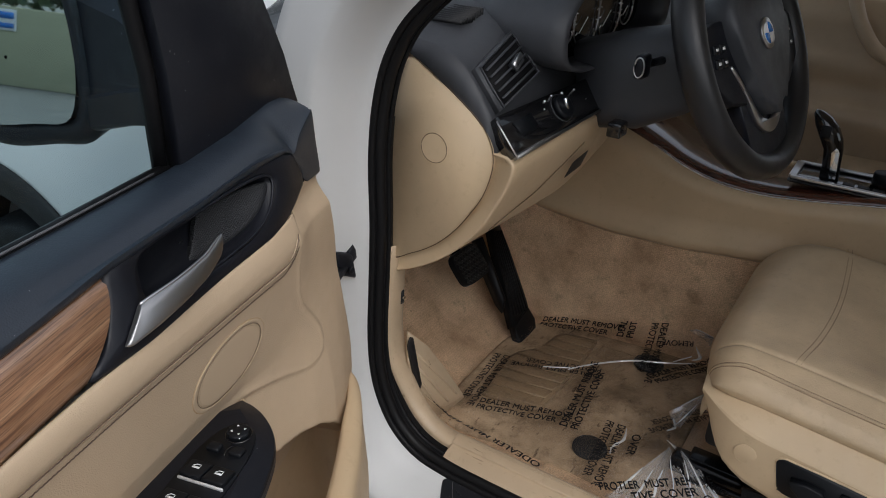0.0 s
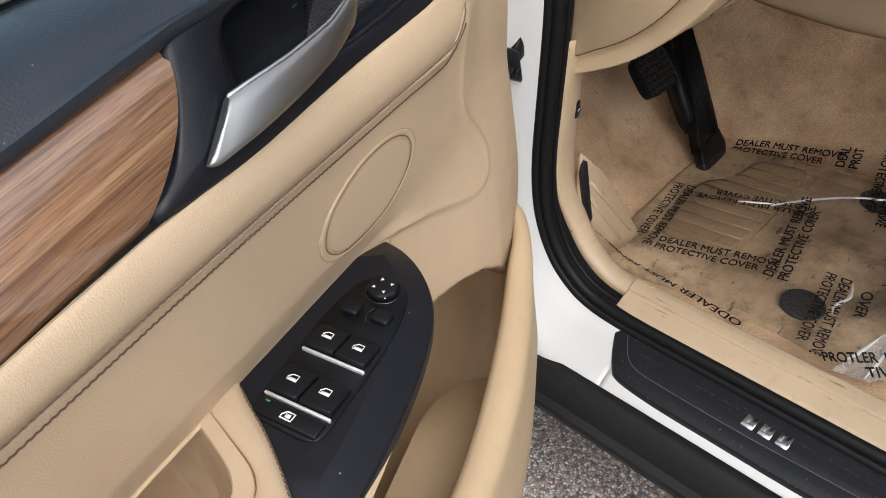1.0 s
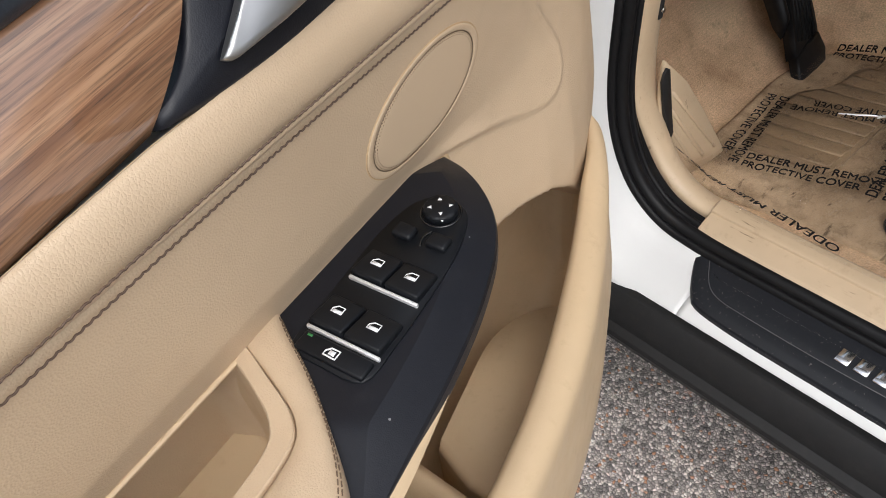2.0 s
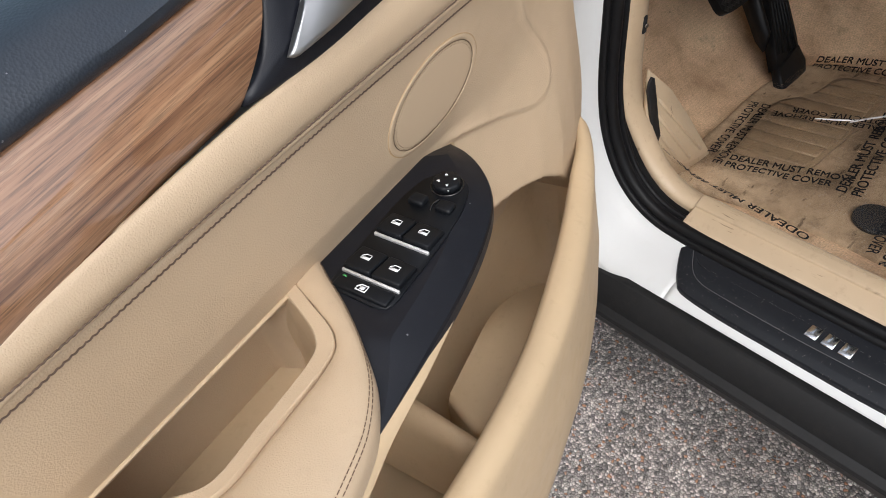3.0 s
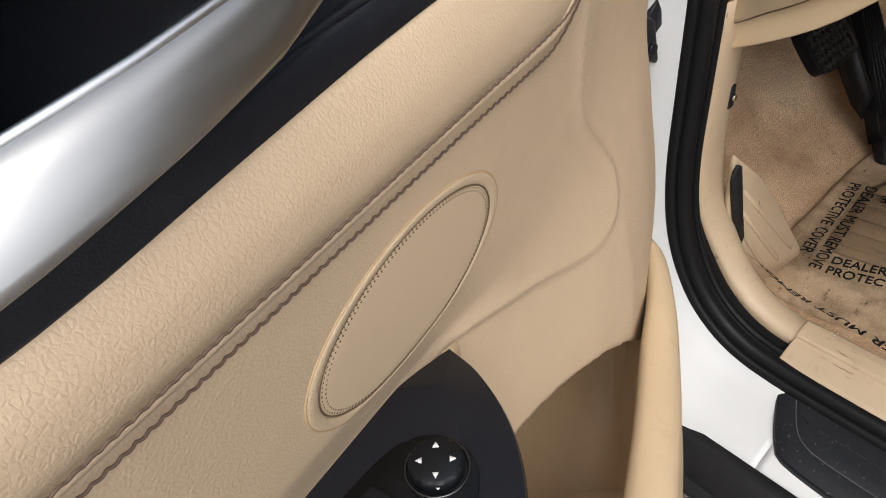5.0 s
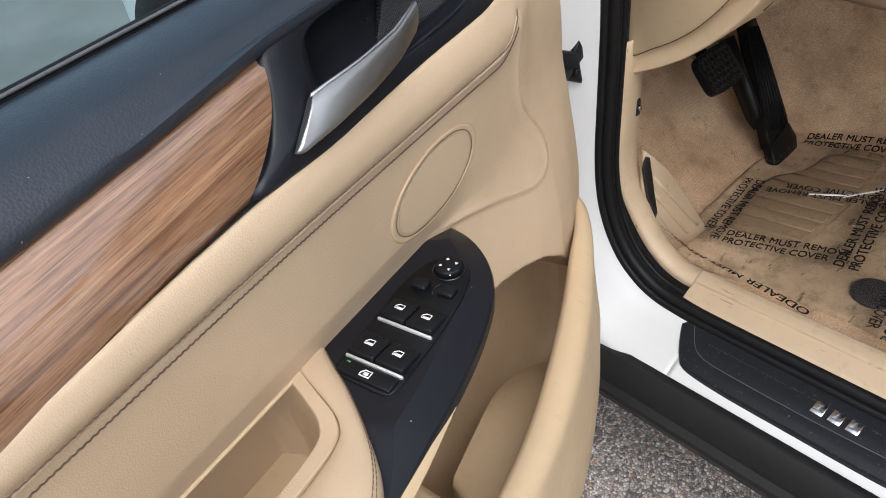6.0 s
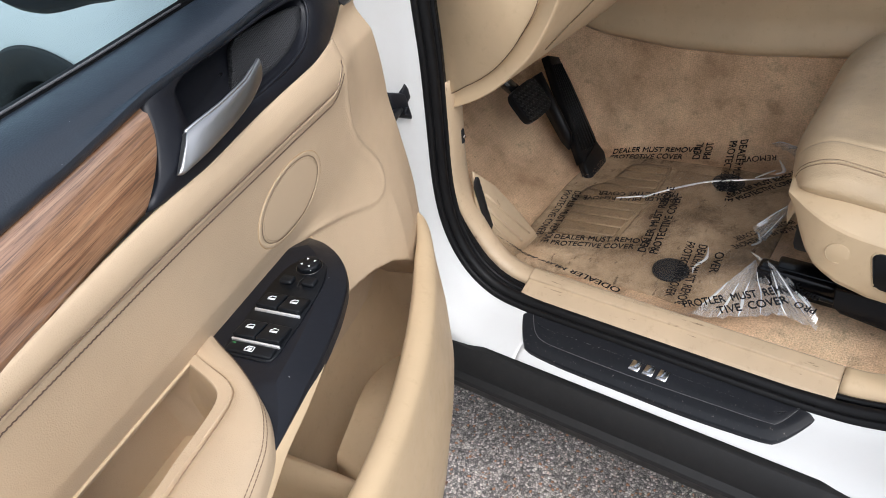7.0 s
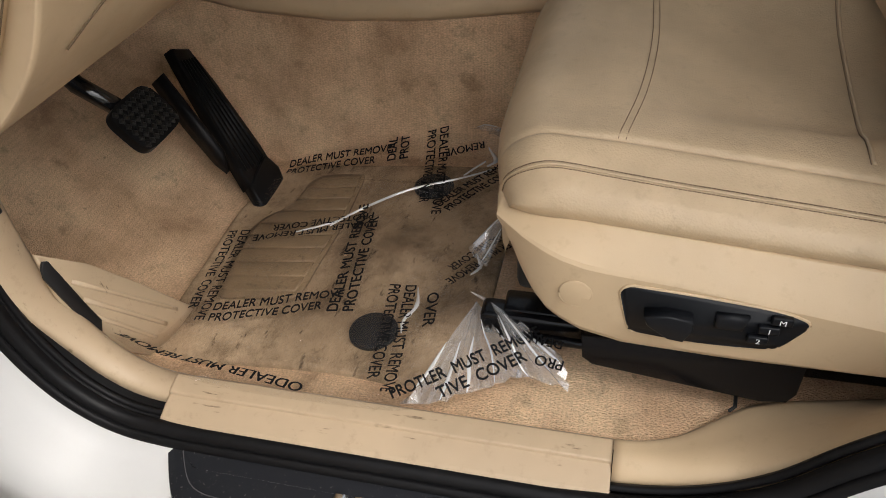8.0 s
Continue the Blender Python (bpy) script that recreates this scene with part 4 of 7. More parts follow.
part("wood_trim", sheet(rows), WOOD, door, "glossy walnut veneer strip")

# black handle bezel with a sunken bowl
def folded(c):
    p = slope(c)
    return Vector((p.x, p.y - 0.11 * max(0, fold_u(c.y) - c.x), p.z))


outer = [(0.6205, 1.139), (0.631, 1.121), (0.641, 1.105), (0.657, 1.087), (0.680, 1.0735), (0.62, 1.070), (0.56, 1.073), (0.50, 1.076), (0.44, 1.077), (0.38, 1.079), (0.345, 1.087), (0.320, 1.0965), (0.307, 1.1015), (0.3045, 1.110), (0.3055, 1.122), (0.311, 1.1355), (0.326, 1.1445), (0.36, 1.150), (0.44, 1.148), (0.52, 1.144), (0.57, 1.1415)]
inner = [(0.5885, 1.130), (0.595, 1.118), (0.598, 1.104), (0.594, 1.092), (0.56, 1.088), (0.52, 1.0885), (0.477, 1.0905), (0.445, 1.0925), (0.418, 1.0975), (0.398, 1.106), (0.384, 1.117), (0.3765, 1.127), (0.381, 1.1345), (0.400, 1.1385), (0.446, 1.140), (0.50, 1.1385), (0.55, 1.136), (0.575, 1.1345)]
po, pi = resample([(p.x, p.y) for p in curve([(a, b, 0) for a, b in outer], 3, True)], 96), resample([(p.x, p.y) for p in curve([(a, b, 0) for a, b in inner], 6, True)], 96)
shift = min(range(96), key=lambda s: sum((po[k] - pi[(k + s) % 96]).length for k in range(0, 96, 4)))
pi = pi[shift:] + pi[:shift]
cen = sum(pi, Vector((0, 0))) / 96
rows = [[folded(Vector((p.x, p.y, -0.012))) for p in po], [folded(Vector((p.x, p.y, 0.0))) for p in po], [folded(Vector((*(p.lerp(q, 0.12)), 0.003))) for p, q in zip(po, pi)], [folded(Vector((*(p.lerp(q, 0.8)), 0.0035))) for p, q in zip(po, pi)], [folded(Vector((p.x, p.y, 0.0015))) for p in pi], [folded(Vector((*(p.lerp(cen, 0.03)), -0.012))) for p in pi], [folded(Vector((*(p.lerp(cen, 0.10)), -0.034))) for p in pi], [folded(Vector((*(p.lerp(cen, 0.55)), -0.042))) for p in pi], [folded(Vector((*(p.lerp(cen, 0.97)), -0.042))) for p in pi]]
part("handle_bezel", sheet(rows, True), BLACK, door, "scratched black plastic handle bezel")
fan_ = [(p.x, p.y) for p in curve([(0.462, 1.1335, 0), (0.43, 1.1345, 0), (0.40, 1.133, 0), (0.3795, 1.128, 0), (0.386, 1.1155, 0), (0.402, 1.104, 0), (0.43, 1.0955, 0), (0.48, 1.0920, 0), (0.500, 1.0915, 0), (0.482, 1.112, 0)], 4, True)]
sunk = lambda u: lerp(u, [(0.378, -0.0015), (0.40, -0.0095), (0.42, -0.017), (0.47, -0.032), (0.50, -0.0385)])
fc = Vector((0.435, 1.115))
rows = [[slope(Vector((*(fc.lerp(Vector(p), k)), sunk(fc.x + (p[0] - fc.x) * k) + dz))) for p in fan_] for k, dz in ((1.0, -0.006), (1.0, -0.0008), (0.985, 0.0), (0.8, 0.0), (0.6, 0.0), (0.4, 0.0), (0.2, 0.0), (0.02, 0.0))]
part("tweeter_mesh", sheet(rows, True), MESH, door, "black perforated tweeter cover")
rim_run = [k for k in range(96) if pi[k].x < 0.535]
cut_ = max(range(len(rim_run)), key=lambda k: (rim_run[k] - rim_run[k - 1]) % 96)
rim_run = rim_run[cut_:] + rim_run[:cut_]
nr = len(rim_run) - 1
part("bezel_rim", tube([folded(Vector((pi[k].x, pi[k].y, 0.004 - 0.0055 * (1 - min(1, 5 * i / nr, 5 * (nr - i) / nr))))) for i, k in enumerate(rim_run)], 0.0018, 8), BLACK, door, "raised rounded rim of the handle recess")

# release lever: a curved bright blade; a brighter bead paints its upper edge highlight
rows, upper_edge = [], []
for i in range(45):
    f = (i / 44) ** 1.7
    ub, ut = 0.643 - 0.139 * f, 0.6135 - 0.1195 * f
    wb = lerp(ub, [(0.494, 1.1100), (0.506, 1.0985), (0.54, 1.0900), (0.572, 1.0855), (0.61, 1.0815), (0.643, 1.0790)]) + 0.003 * (1 - min(1, f / 0.045)) ** 2
    wt = lerp(ut, [(0.494, 1.1150), (0.53, 1.1080), (0.57, 1.1052), (0.600, 1.1044), (0.6135, 1.1035)]) - 0.0015 * (1 - min(1, f / 0.03)) ** 2
    bend = 0.0145 - 0.0075 * (2 * f - 1) ** 2 + 0.004 * f
    b2, t2 = Vector((ub, wb)), Vector((ut, wt))
    full = math.sqrt(1 - (1 - min(1, (f + 0.0015) / 0.010)) ** 2)
    sec = [(0.0, -0.001), (0.012, 0.0016), (0.05, 0.0031), (0.15, 0.0039), (0.4, 0.0044), (0.64, 0.0046), (0.76, 0.0043), (0.86, 0.0036), (0.93, 0.0026), (0.98, 0.0016), (1.0, 0.0004), (0.98, -0.001), (0.7, -0.001), (0.3, -0.001)]
    rows.append([slope(Vector((*b2.lerp(t2, a), bend - 0.001 + (b + 0.001) * full))) for a, b in sec])
    upper_edge.append(slope(Vector((*b2.lerp(t2, 0.965), bend + 0.0010))))
sharp(part("release_lever", capped(rows), METAL, door, "satin metal release lever"), 60)
part("lever_highlight", tube(upper_edge[3:], lambda f: 0.0017 * min(1.0, 0.3 + 14 * f, 0.3 + 6 * (1 - f)), 8), SILVER, door, "silver bead painting the highlight on the lever's upper edge")

# round speaker grille
ell = lambda r, n=64: [(0.4945 + 0.0575 * r * math.cos(2 * math.pi * k / n) - 0.006 * r * math.sin(2 * math.pi * k / n), 0.9665 + 0.0365 * r * math.sin(2 * math.pi * k / n)) for k in range(n)]
face = lambda d: (lambda c: Vector((c.x, panel_v(max(c.x, 0.40), c.y) + c.z + d, c.y)))
part("speaker_grille", sheet([[face(0.0003 * (1 - r * r) - 0.0006 * step(0.93, 1.0, r))(Vector((a, b, 0.0008))) for a, b in ell(max(r, 0.001))] for r in np.linspace(0, 1, 18)], True), GRILLE, door, "beige perforated speaker grille")
part("grille_gap", tube([face(0.0004)(Vector((a, b, 0))) for a, b in ell(1.0)], 0.0004, 6, True), GAP, door)
for r in (0.975, 0.945):
    part("perforation", stitches([face(0.0003 * (1 - r * r) - 0.0006 * step(0.93, 1.0, r))(Vector((a, b, 0.0008))) for a, b in ell(r, 160) + ell(r, 160)[:1]], 0.0008, 0.0014, 0.0004), GAP, door)
part("grille_ring", sheet([[face(d)(Vector((a, b, 0))) for a, b in ell(r)] for r, d in ((1.003, -0.0010), (1.008, 0.0004), (1.02, 0.0009), (1.09, 0.0010), (1.108, 0.0007), (1.116, 0.0001), (1.118, -0.0012))], True), SMOOTH, door, "flat moulded beige speaker surround")
part("ring_groove", tube([face(0.0)(Vector((a, b, 0))) for a, b in ell(1.12)], 0.0006, 5, True), THREAD_L, door)

# armrest shelf
SHELF = [(0.452, 0.056), (0.462, 0.064), (0.487, 0.104), (0.508, 0.124), (0.545, 0.143), (0.585, 0.155), (0.624, 0.1665), (0.68, 0.1775), (0.73, 0.1845), (0.767, 0.194), (0.806, 0.203), (0.848, 0.205), (0.95, 0.205), (1.14, 0.20)]
rows = []
for i in range(70):
    u = 0.453 + (1.14 - 0.453) * i / 69
    vo = table(u, SHELF)
    back = 0.03 + 0.094 * (step(0.665, 0.678, u) - step(0.873, 0.885, u))
    sec = [(back, 0.893), (vo - 0.012, 0.8915), (vo - 0.003, 0.888), (vo, 0.882), (vo - 0.004, 0.875), (vo - 0.020, 0.866), (max(back + 0.02, vo - 0.07), 0.845), (max(back + 0.004, 0.062), 0.80), (back, 0.79)]
    rows.append([(u, a, b) for a, b in sec])
sharp(part("armrest_body", capped(rows), PLASTIC, door, "beige plastic armrest shell"), 50)

# switch panel
arc = resample([(p.x, p.y) for p in curve([(0.4615, 0.060, 0), (0.468, 0.082, 0), (0.483, 0.107, 0), (0.503, 0.127, 0), (0.524, 0.140, 0), (0.550, 0.150, 0), (0.585, 0.1595, 0), (0.630, 0.1675, 0), (0.68, 0.1735, 0), (0.744, 0.180, 0)], 6)], 60, False)
seam = resample([(p.x, p.y) for p in curve([(0.744, 0.180, 0), (0.716, 0.163, 0), (0.690, 0.130, 0), (0.668, 0.094, 0), (0.643, 0.053, 0)], 6)], 31, False)[1:]
rear = resample([(0.643, 0.053), (0.60, 0.0535), (0.55, 0.054), (0.50, 0.056), (0.4615, 0.060)], 31, False)[1:]
other = resample([(p.x, p.y) for p in rear[::-1] + seam[::-1] + [arc[-1]]], 60, False)
rows = []
for p, q in zip(arc, other):
    g = q - p
    long = max(g.length, 0.0004)
    k = min(1.0, long / 0.05)
    row = [(*p, 0.880), (*p, 0.8905)]
    for d, z in ((0.0012, 0.8935), (0.012, 0.8985), (0.0235, 0.9036), (0.025, 0.904)):
        row.append((*(p + g * (d * k / long)), 0.8905 + (z - 0.8905) * k))
    for f in (0.75, 0.5, 0.25):
        a = 0.025 * k / long
        row.append((*(p + g * (1 - (1 - a) * f)), 0.8905 + 0.0135 * k))
    row += [(*(q - g * (0.0015 * k / long)), 0.8905 + 0.0135 * k), (*q, 0.8905 + 0.0125 * k), (*q, 0.880)]
    rows.append(row)
sharp(part("switch_panel", sheet(rows), BLACK, door, "matt black armrest switch panel"), 12)
module = [(p.x, p.y) for p in curve([(0.5115, 0.100, 0), (0.517, 0.085, 0), (0.530, 0.077, 0), (0.56, 0.0735, 0), (0.60, 0.0755, 0), (0.64, 0.0775, 0), (0.658, 0.081, 0), (0.661, 0.105, 0), (0.658, 0.132, 0), (0.63, 0.134, 0), (0.59, 0.132, 0), (0.55, 0.127, 0), (0.520, 0.116, 0)], 4, True)]
modl = part("switch_module", slab(module, 0.903, 0.9055, 0.0012), SWITCH, door, "black window and mirror switch module")
for u0, u1, v0, v1, tilt in ((0.5755, 0.5985, 0.0795, 0.1030, 0.006), (0.5755, 0.5985, 0.1045, 0.1285, 0.006), (0.6165, 0.6405, 0.0805, 0.1045, 0.006), (0.6165, 0.6405, 0.1060, 0.1310, 0.006)):
    bm = box(u0, u1, v0, v1, 0.9035, 0.9095, 0.0015)
    for v in bm.verts:
        if v.co.z > 0.906:
            v.co.z += (v.co.x - u0) / (u1 - u0) * tilt * 0.55 - 0.001
    part("window_switch", bm, SWITCH, modl)
    uc, vc = (u0 + u1) / 2 - 0.0015, (v0 + v1) / 2
    zz = 0.9107
    icon = [(-0.0030, 0.0045), (-0.0030, -0.0015), (0.0, -0.0050), (0.0032, -0.0050), (0.0032, 0.0045)]
    part("window_icon", tube([(uc + a * 0.78, vc + b * 0.78, zz) for a, b in icon], 0.00042, 5, True), MARK, modl)
    part("window_icon", slab([(uc + 0.0004, vc + 0.0028), (uc + 0.0004, vc - 0.003), (uc + 0.0020, vc - 0.003), (uc + 0.0020, vc + 0.0028)], zz - 0.0012, zz + 0.0002, 0), MARK, modl)
for u, v0, v1 in ((0.6005, 0.0795, 0.1300), (0.6425, 0.0805, 0.1325)):
    part("chrome_strip", box(u - 0.0011, u + 0.0011, v0, v1, 0.9045, 0.9082, 0.0007), STRIP, modl, "thin satin silver strip")
part("lock_button", box(0.6455, 0.6585, 0.083, 0.1315, 0.9035, 0.9085, 0.0015), SWITCH, modl)
part("lock_icon", tube([(0.6525 + a, 0.107 + b, 0.9087) for a, b in ((-0.0028, 0.004), (-0.0028, -0.002), (0.0, -0.0045), (0.0028, -0.0045), (0.0028, 0.004))], 0.0006, 5, True), MARK, modl)
part("lock_icon", slab([(0.651, 0.105), (0.651, 0.109), (0.654, 0.109), (0.654, 0.105)], 0.908, 0.9088, 0), MARK, modl)
part("indicator", box(0.6475, 0.6490, 0.086, 0.0895, 0.908, 0.9088, 0), GREEN, modl, "small green indicator")
part("mirror_well", tube([(0.5265 + 0.0135 * math.cos(a), 0.0995 + 0.0135 * math.sin(a), 0.9056) for a in np.linspace(0, 2 * math.pi, 33)[:-1]], 0.0008, 6, True), GLOSS, modl)
part("mirror_knob", disc((0.5265, 0.0995, 0.904), 0.0118, 0.0075, (0, 0, 1), 36, 0.0022), SWITCH, modl, "round mirror adjuster knob")
for a in (0.6, 2.17, 3.74, 5.31):
    p = Vector((0.5265 + 0.0068 * math.cos(a), 0.0995 + 0.0068 * math.sin(a)))
    d, s = Vector((math.cos(a), math.sin(a))), Vector((-math.sin(a), math.cos(a)))
    tri = [p + d * 0.0018, p - d * 0.0010 + s * 0.0014, p - d * 0.0010 - s * 0.0014]
    part("arrow_mark", slab([(q.x, q.y) for q in tri], 0.9110, 0.9118, 0), MARK, modl)
part("dot_mark", disc((0.5355, 0.1065, 0.909), 0.0008, 0.001, (0, 0, 1), 10, 0), MARK, modl)
part("small_button", box(0.5475, 0.5590, 0.0815, 0.0960, 0.904, 0.9100, 0.002), SWITCH, modl)
part("small_button", box(0.5455, 0.5575, 0.1065, 0.1210, 0.904, 0.9100, 0.002), SWITCH, modl)
part("button_well", tube(curve([(0.5445, 0.1035, 0.9058), (0.552, 0.1015, 0.9058), (0.559, 0.104, 0.9058)], 5), 0.0008, 6), GLOSS, modl)

# padded armrest with the pull cup
PAD = [(0.641, 0.055), (0.652, 0.076), (0.668, 0.104), (0.689, 0.134), (0.712, 0.162), (0.740, 0.182), (0.767, 0.1915), (0.806, 0.2005), (0.848, 0.2035), (0.95, 0.203), (1.14, 0.20)]
CUP = [(0.641, 0.046), (0.668, 0.048), (0.682, 0.084), (0.695, 0.113), (0.716, 0.1245), (0.777, 0.1265), (0.814, 0.1275), (0.840, 0.117), (0.860, 0.097), (0.884, 0.066), (0.893, 0.048), (1.14, 0.046)]
rows = []
n = 90
outp, inp = resample([(a.x, a.y) for a in curve([(a, b, 0) for a, b in PAD], 6)], n, False), resample([(a.x, a.y) for a in curve([(a, b, 0) for a, b in CUP], 6)], n, False)
for a, b in zip(outp, inp):
    row = []
    for f, z in ((0, 0.884), (0.0, 0.896), (0.03, 0.9035), (0.10, 0.9075), (0.3, 0.9095), (0.6, 0.9095), (0.88, 0.9080), (0.97, 0.9045), (1.0, 0.898), (1.0, 0.886)):
        row.append((*a.lerp(b, f), z))
    rows.append(row)
part("armrest_pad", sheet(rows), LEATHER, door, "padded beige leather armrest")
for f in (0.055, 0.095):
    part("stitching", stitches([Vector((*a.lerp(b, f), 0.9078 if f > 0.06 else 0.9058)) for a, b in list(zip(outp, inp))[2:]], 0.0032, 0.0013, 0.00045), THREAD_S, door)
co_ = resample([(p.x, p.y) for p in curve([(0.668, 0.050, 0), (0.682, 0.085, 0), (0.695, 0.114, 0), (0.716, 0.1255, 0), (0.777, 0.1275, 0), (0.815, 0.1285, 0), (0.840, 0.118, 0), (0.860, 0.098, 0), (0.882, 0.068, 0), (0.891, 0.050, 0)], 6)], 60, False)
cup = resample([(p.x, p.y) for p in curve([(0.680, 0.052, 0), (0.690, 0.078, 0), (0.703, 0.103, 0), (0.722, 0.113, 0), (0.780, 0.1165, 0), (0.812, 0.118, 0), (0.828, 0.110, 0), (0.845, 0.090, 0), (0.860, 0.066, 0), (0.868, 0.050, 0)], 6)], 60, False)
rows = [[(*a, 0.890) for a in co_], [(*a, 0.9075) for a in co_], [(*a.lerp(b, 0.06), 0.9090) for a, b in zip(co_, cup)], [(*a.lerp(b, 0.90), 0.9075) for a, b in zip(co_, cup)], [(*a.lerp(b, 0.98), 0.9060) for a, b in zip(co_, cup)], [(*b, 0.902) for b in cup]]
sharp(part("pull_rim", sheet(rows), SMOOTH, door, "beige moulded rim of the pull cup"), 25)
cup = [Vector((0.679, 0.012)), Vector((0.679, 0.035))] + cup + [Vector((0.869, 0.035)), Vector((0.869, 0.012))]
rows = [[(*b, z) for b in cup] for z in (0.904, 0.87, 0.83, 0.805)] + [[(0.775 + (b.x - 0.775) * q, b.y * q, 0.797) for b in cup] for q in (0.97, 0.5, 0.02)]
part("pull_cup", sheet(rows), PLASTIC, door, "beige pull cup")
part("cup_lip", tube([(u, panel_v(u, 0.906) + 0.001, 0.9062) for u in np.linspace(0.672, 0.884, 24)], 0.0020, 8, flat=0.8), PLASTIC, door)

# map pocket
LIP_IN = [(0.183, 0.046), (0.190, 0.057), (0.235, 0.080), (0.285, 0.096), (0.36, 0.122), (0.443, 0.146), (0.523, 0.164), (0.60, 0.174), (0.68, 0.178), (0.80, 0.176), (1.14, 0.16)]
LIP_OUT = [(0.168, 0.050), (0.177, 0.067), (0.193, 0.082), (0.220, 0.098), (0.258, 0.117), (0.33, 0.147), (0.42, 0.176), (0.50, 0.194), (0.58, 0.204), (0.66, 0.208), (0.80, 0.206), (1.14, 0.19)]
n = 80
li = resample([(a.x, a.y) for a in curve([(a, b, 0) for a, b in LIP_IN], 6)], n, False)
lo = resample([(a.x, a.y) for a in curve([(a, b, 0) for a, b in LIP_OUT], 6)], n, False)
rows = []
for a, b in zip(li, lo):
    g = b - a
    k = step(0.16, 0.30, b.x)
    top = 0.735 + 0.006 * step(0.30, 0.18, b.x)
    row = [(*(a - g * 0.1), 0.46), (*a, 0.55), (*a, 0.70), (*a, top - 0.006), (*a.lerp(b, 0.07), top - 0.001), (*a.lerp(b, 0.22), top + 0.002), (*a.lerp(b, 0.62), top + 0.001), (*a.lerp(b, 0.88), top - 0.005), (*a.lerp(b, 0.98), top - 0.014), (*b, top - 0.034), (b.x - 0.012 * k, b.y + 0.004 * k, 0.64), (b.x - 0.016 * k, b.y + 0.004 * k, 0.56), (b.x + 0.0 * k, b.y - 0.006 * k, 0.47), (b.x + 0.03, b.y - 0.03 * k, 0.40)]
    rows.append(row)
mouth = (li[0] + lo[0]) / 2
rows.insert(0, [(mouth.x - 0.002, mouth.y - 0.002, p[2] - 0.002) for p in rows[0]])
part("map_pocket", sheet(rows), PLASTIC, door, "beige plastic map pocket")
rows = [[(0.166, -0.014 + 0.066 * k / 5, 0.735) for k in range(6)], [(0.170, -0.014 + 0.064 * k / 5, 0.66) for k in range(6)]]
for f in np.linspace(0, 1, 40):
    u = 0.178 + 0.962 * f
    wall = lerp(u, [(a.x, a.y) for a in li])
    zf = 0.43 + 0.06 * step(0.30, 0.19, u)
    rows.append([(u, -0.012, 0.70), (u, -0.008, zf + 0.10), (u, 0.012, zf + 0.02), (u, (0.012 + wall) / 2, zf), (u, wall - 0.012, zf + 0.02), (u, wall + 0.001, zf + 0.10)])
rows.append([(1.141, -0.012 + 0.19 * k / 5, 0.72) for k in range(6)])
part("pocket_liner", sheet(rows), PLASTIC, door)
rows = []
for v in np.linspace(-0.010, 0.178, 8):
    rows.append([(0.560 + 0.02 * (v / 0.18), v, 0.44), (0.566 + 0.02 * (v / 0.18), v, 0.60), (0.572 + 0.02 * (v / 0.18), v, 0.636), (0.584 + 0.02 * (v / 0.18), v, 0.640), (0.598, v, 0.60), (0.604, v, 0.50)])
part("pocket_divider", sheet(rows), PLASTIC, door)

step_edge = [(p.x, p.y) for p in curve([(0.330, 0.118, 0), (0.342, 0.092, 0), (0.372, 0.069, 0), (0.417, 0.058, 0), (0.484, 0.066, 0), (0.545, 0.075, 0)], 5)] + [(0.565, 0.120), (0.565, 0.165), (0.45, 0.142), (0.37, 0.119)]
part("pocket_step", slab(step_edge, 0.42, 0.602, 0.010, None, 4), PLASTIC, door, "rounded step moulded into the pocket")

# mirror sail, glass, outside mirror
sail = [(0.449, 1.150), (0.452, 1.256), (0.466, 1.335), (0.48, 1.42), (0.345, 1.42), (0.277, 1.302), (0.238, 1.235), (0.206, 1.168)]
part("mirror_sail", slab([(p[0], p[1]) for p in sail], -0.018, 0.006, 0.004, lambda c: Vector((c.x, c.z, c.y))), BLACK, door, "black plastic mirror triangle")
part("glass_channel", tube([(0.458, -0.012, 1.150), (0.461, -0.012, 1.256), (0.476, -0.012, 1.345), (0.492, -0.012, 1.43)], 0.0085, 8), RUBBER, door)
gl = part("window_glass", box(0.455, 1.16, -0.016, -0.012, 1.10, 1.62, 0), GLASS, door, "blue-tinted side window glass", smooth=False)
gl.visible_shadow = False

mirror = thing("wing_mirror", "black-backed white wing mirror on the door", "mirror", DOOR)
mo = [(p.x, p.y + 0.010) for p in curve([(-0.235, 1.135, 0), (-0.30, 1.118, 0), (-0.38, 1.108, 0), (-0.435, 1.125, 0), (-0.45, 1.19, 0), (-0.43, 1.27, 0), (-0.37, 1.305, 0), (-0.28, 1.312, 0), (-0.232, 1.295, 0), (-0.222, 1.22, 0)], 5, True)]
cy, cz = -0.335, 1.21
rows = [[(0.325 - d, cy + (a - cy) * s, cz + (b - cz) * s - max(0.0, cz - b) * max(0.0, s - 0.97) * 1.4) for a, b in mo] for d, s in ((0.004, 0.94), (-0.006, 0.97), (-0.006, 1.07), (0.010, 1.13), (0.05, 1.09), (0.10, 0.90), (0.14, 0.5), (0.15, 0.1))]
part("housing", sheet(rows, True), BLACK, mirror, "black mirror housing")
rows = [[(0.331 - d, cy + (a - cy) * s, cz + (b - cz) * s) for a, b in mo] for d, s in ((0.006, 0.95), (0.006, 0.5), (0.006, 0.02))]
bm = sheet(rows, True)
for v in bm.verts:
    v.co.x += (1.21 - v.co.z) * 0.1345 + 0.004
part("mirror_glass", bm, MIRROR, mirror, "mirror glass")
rows = []
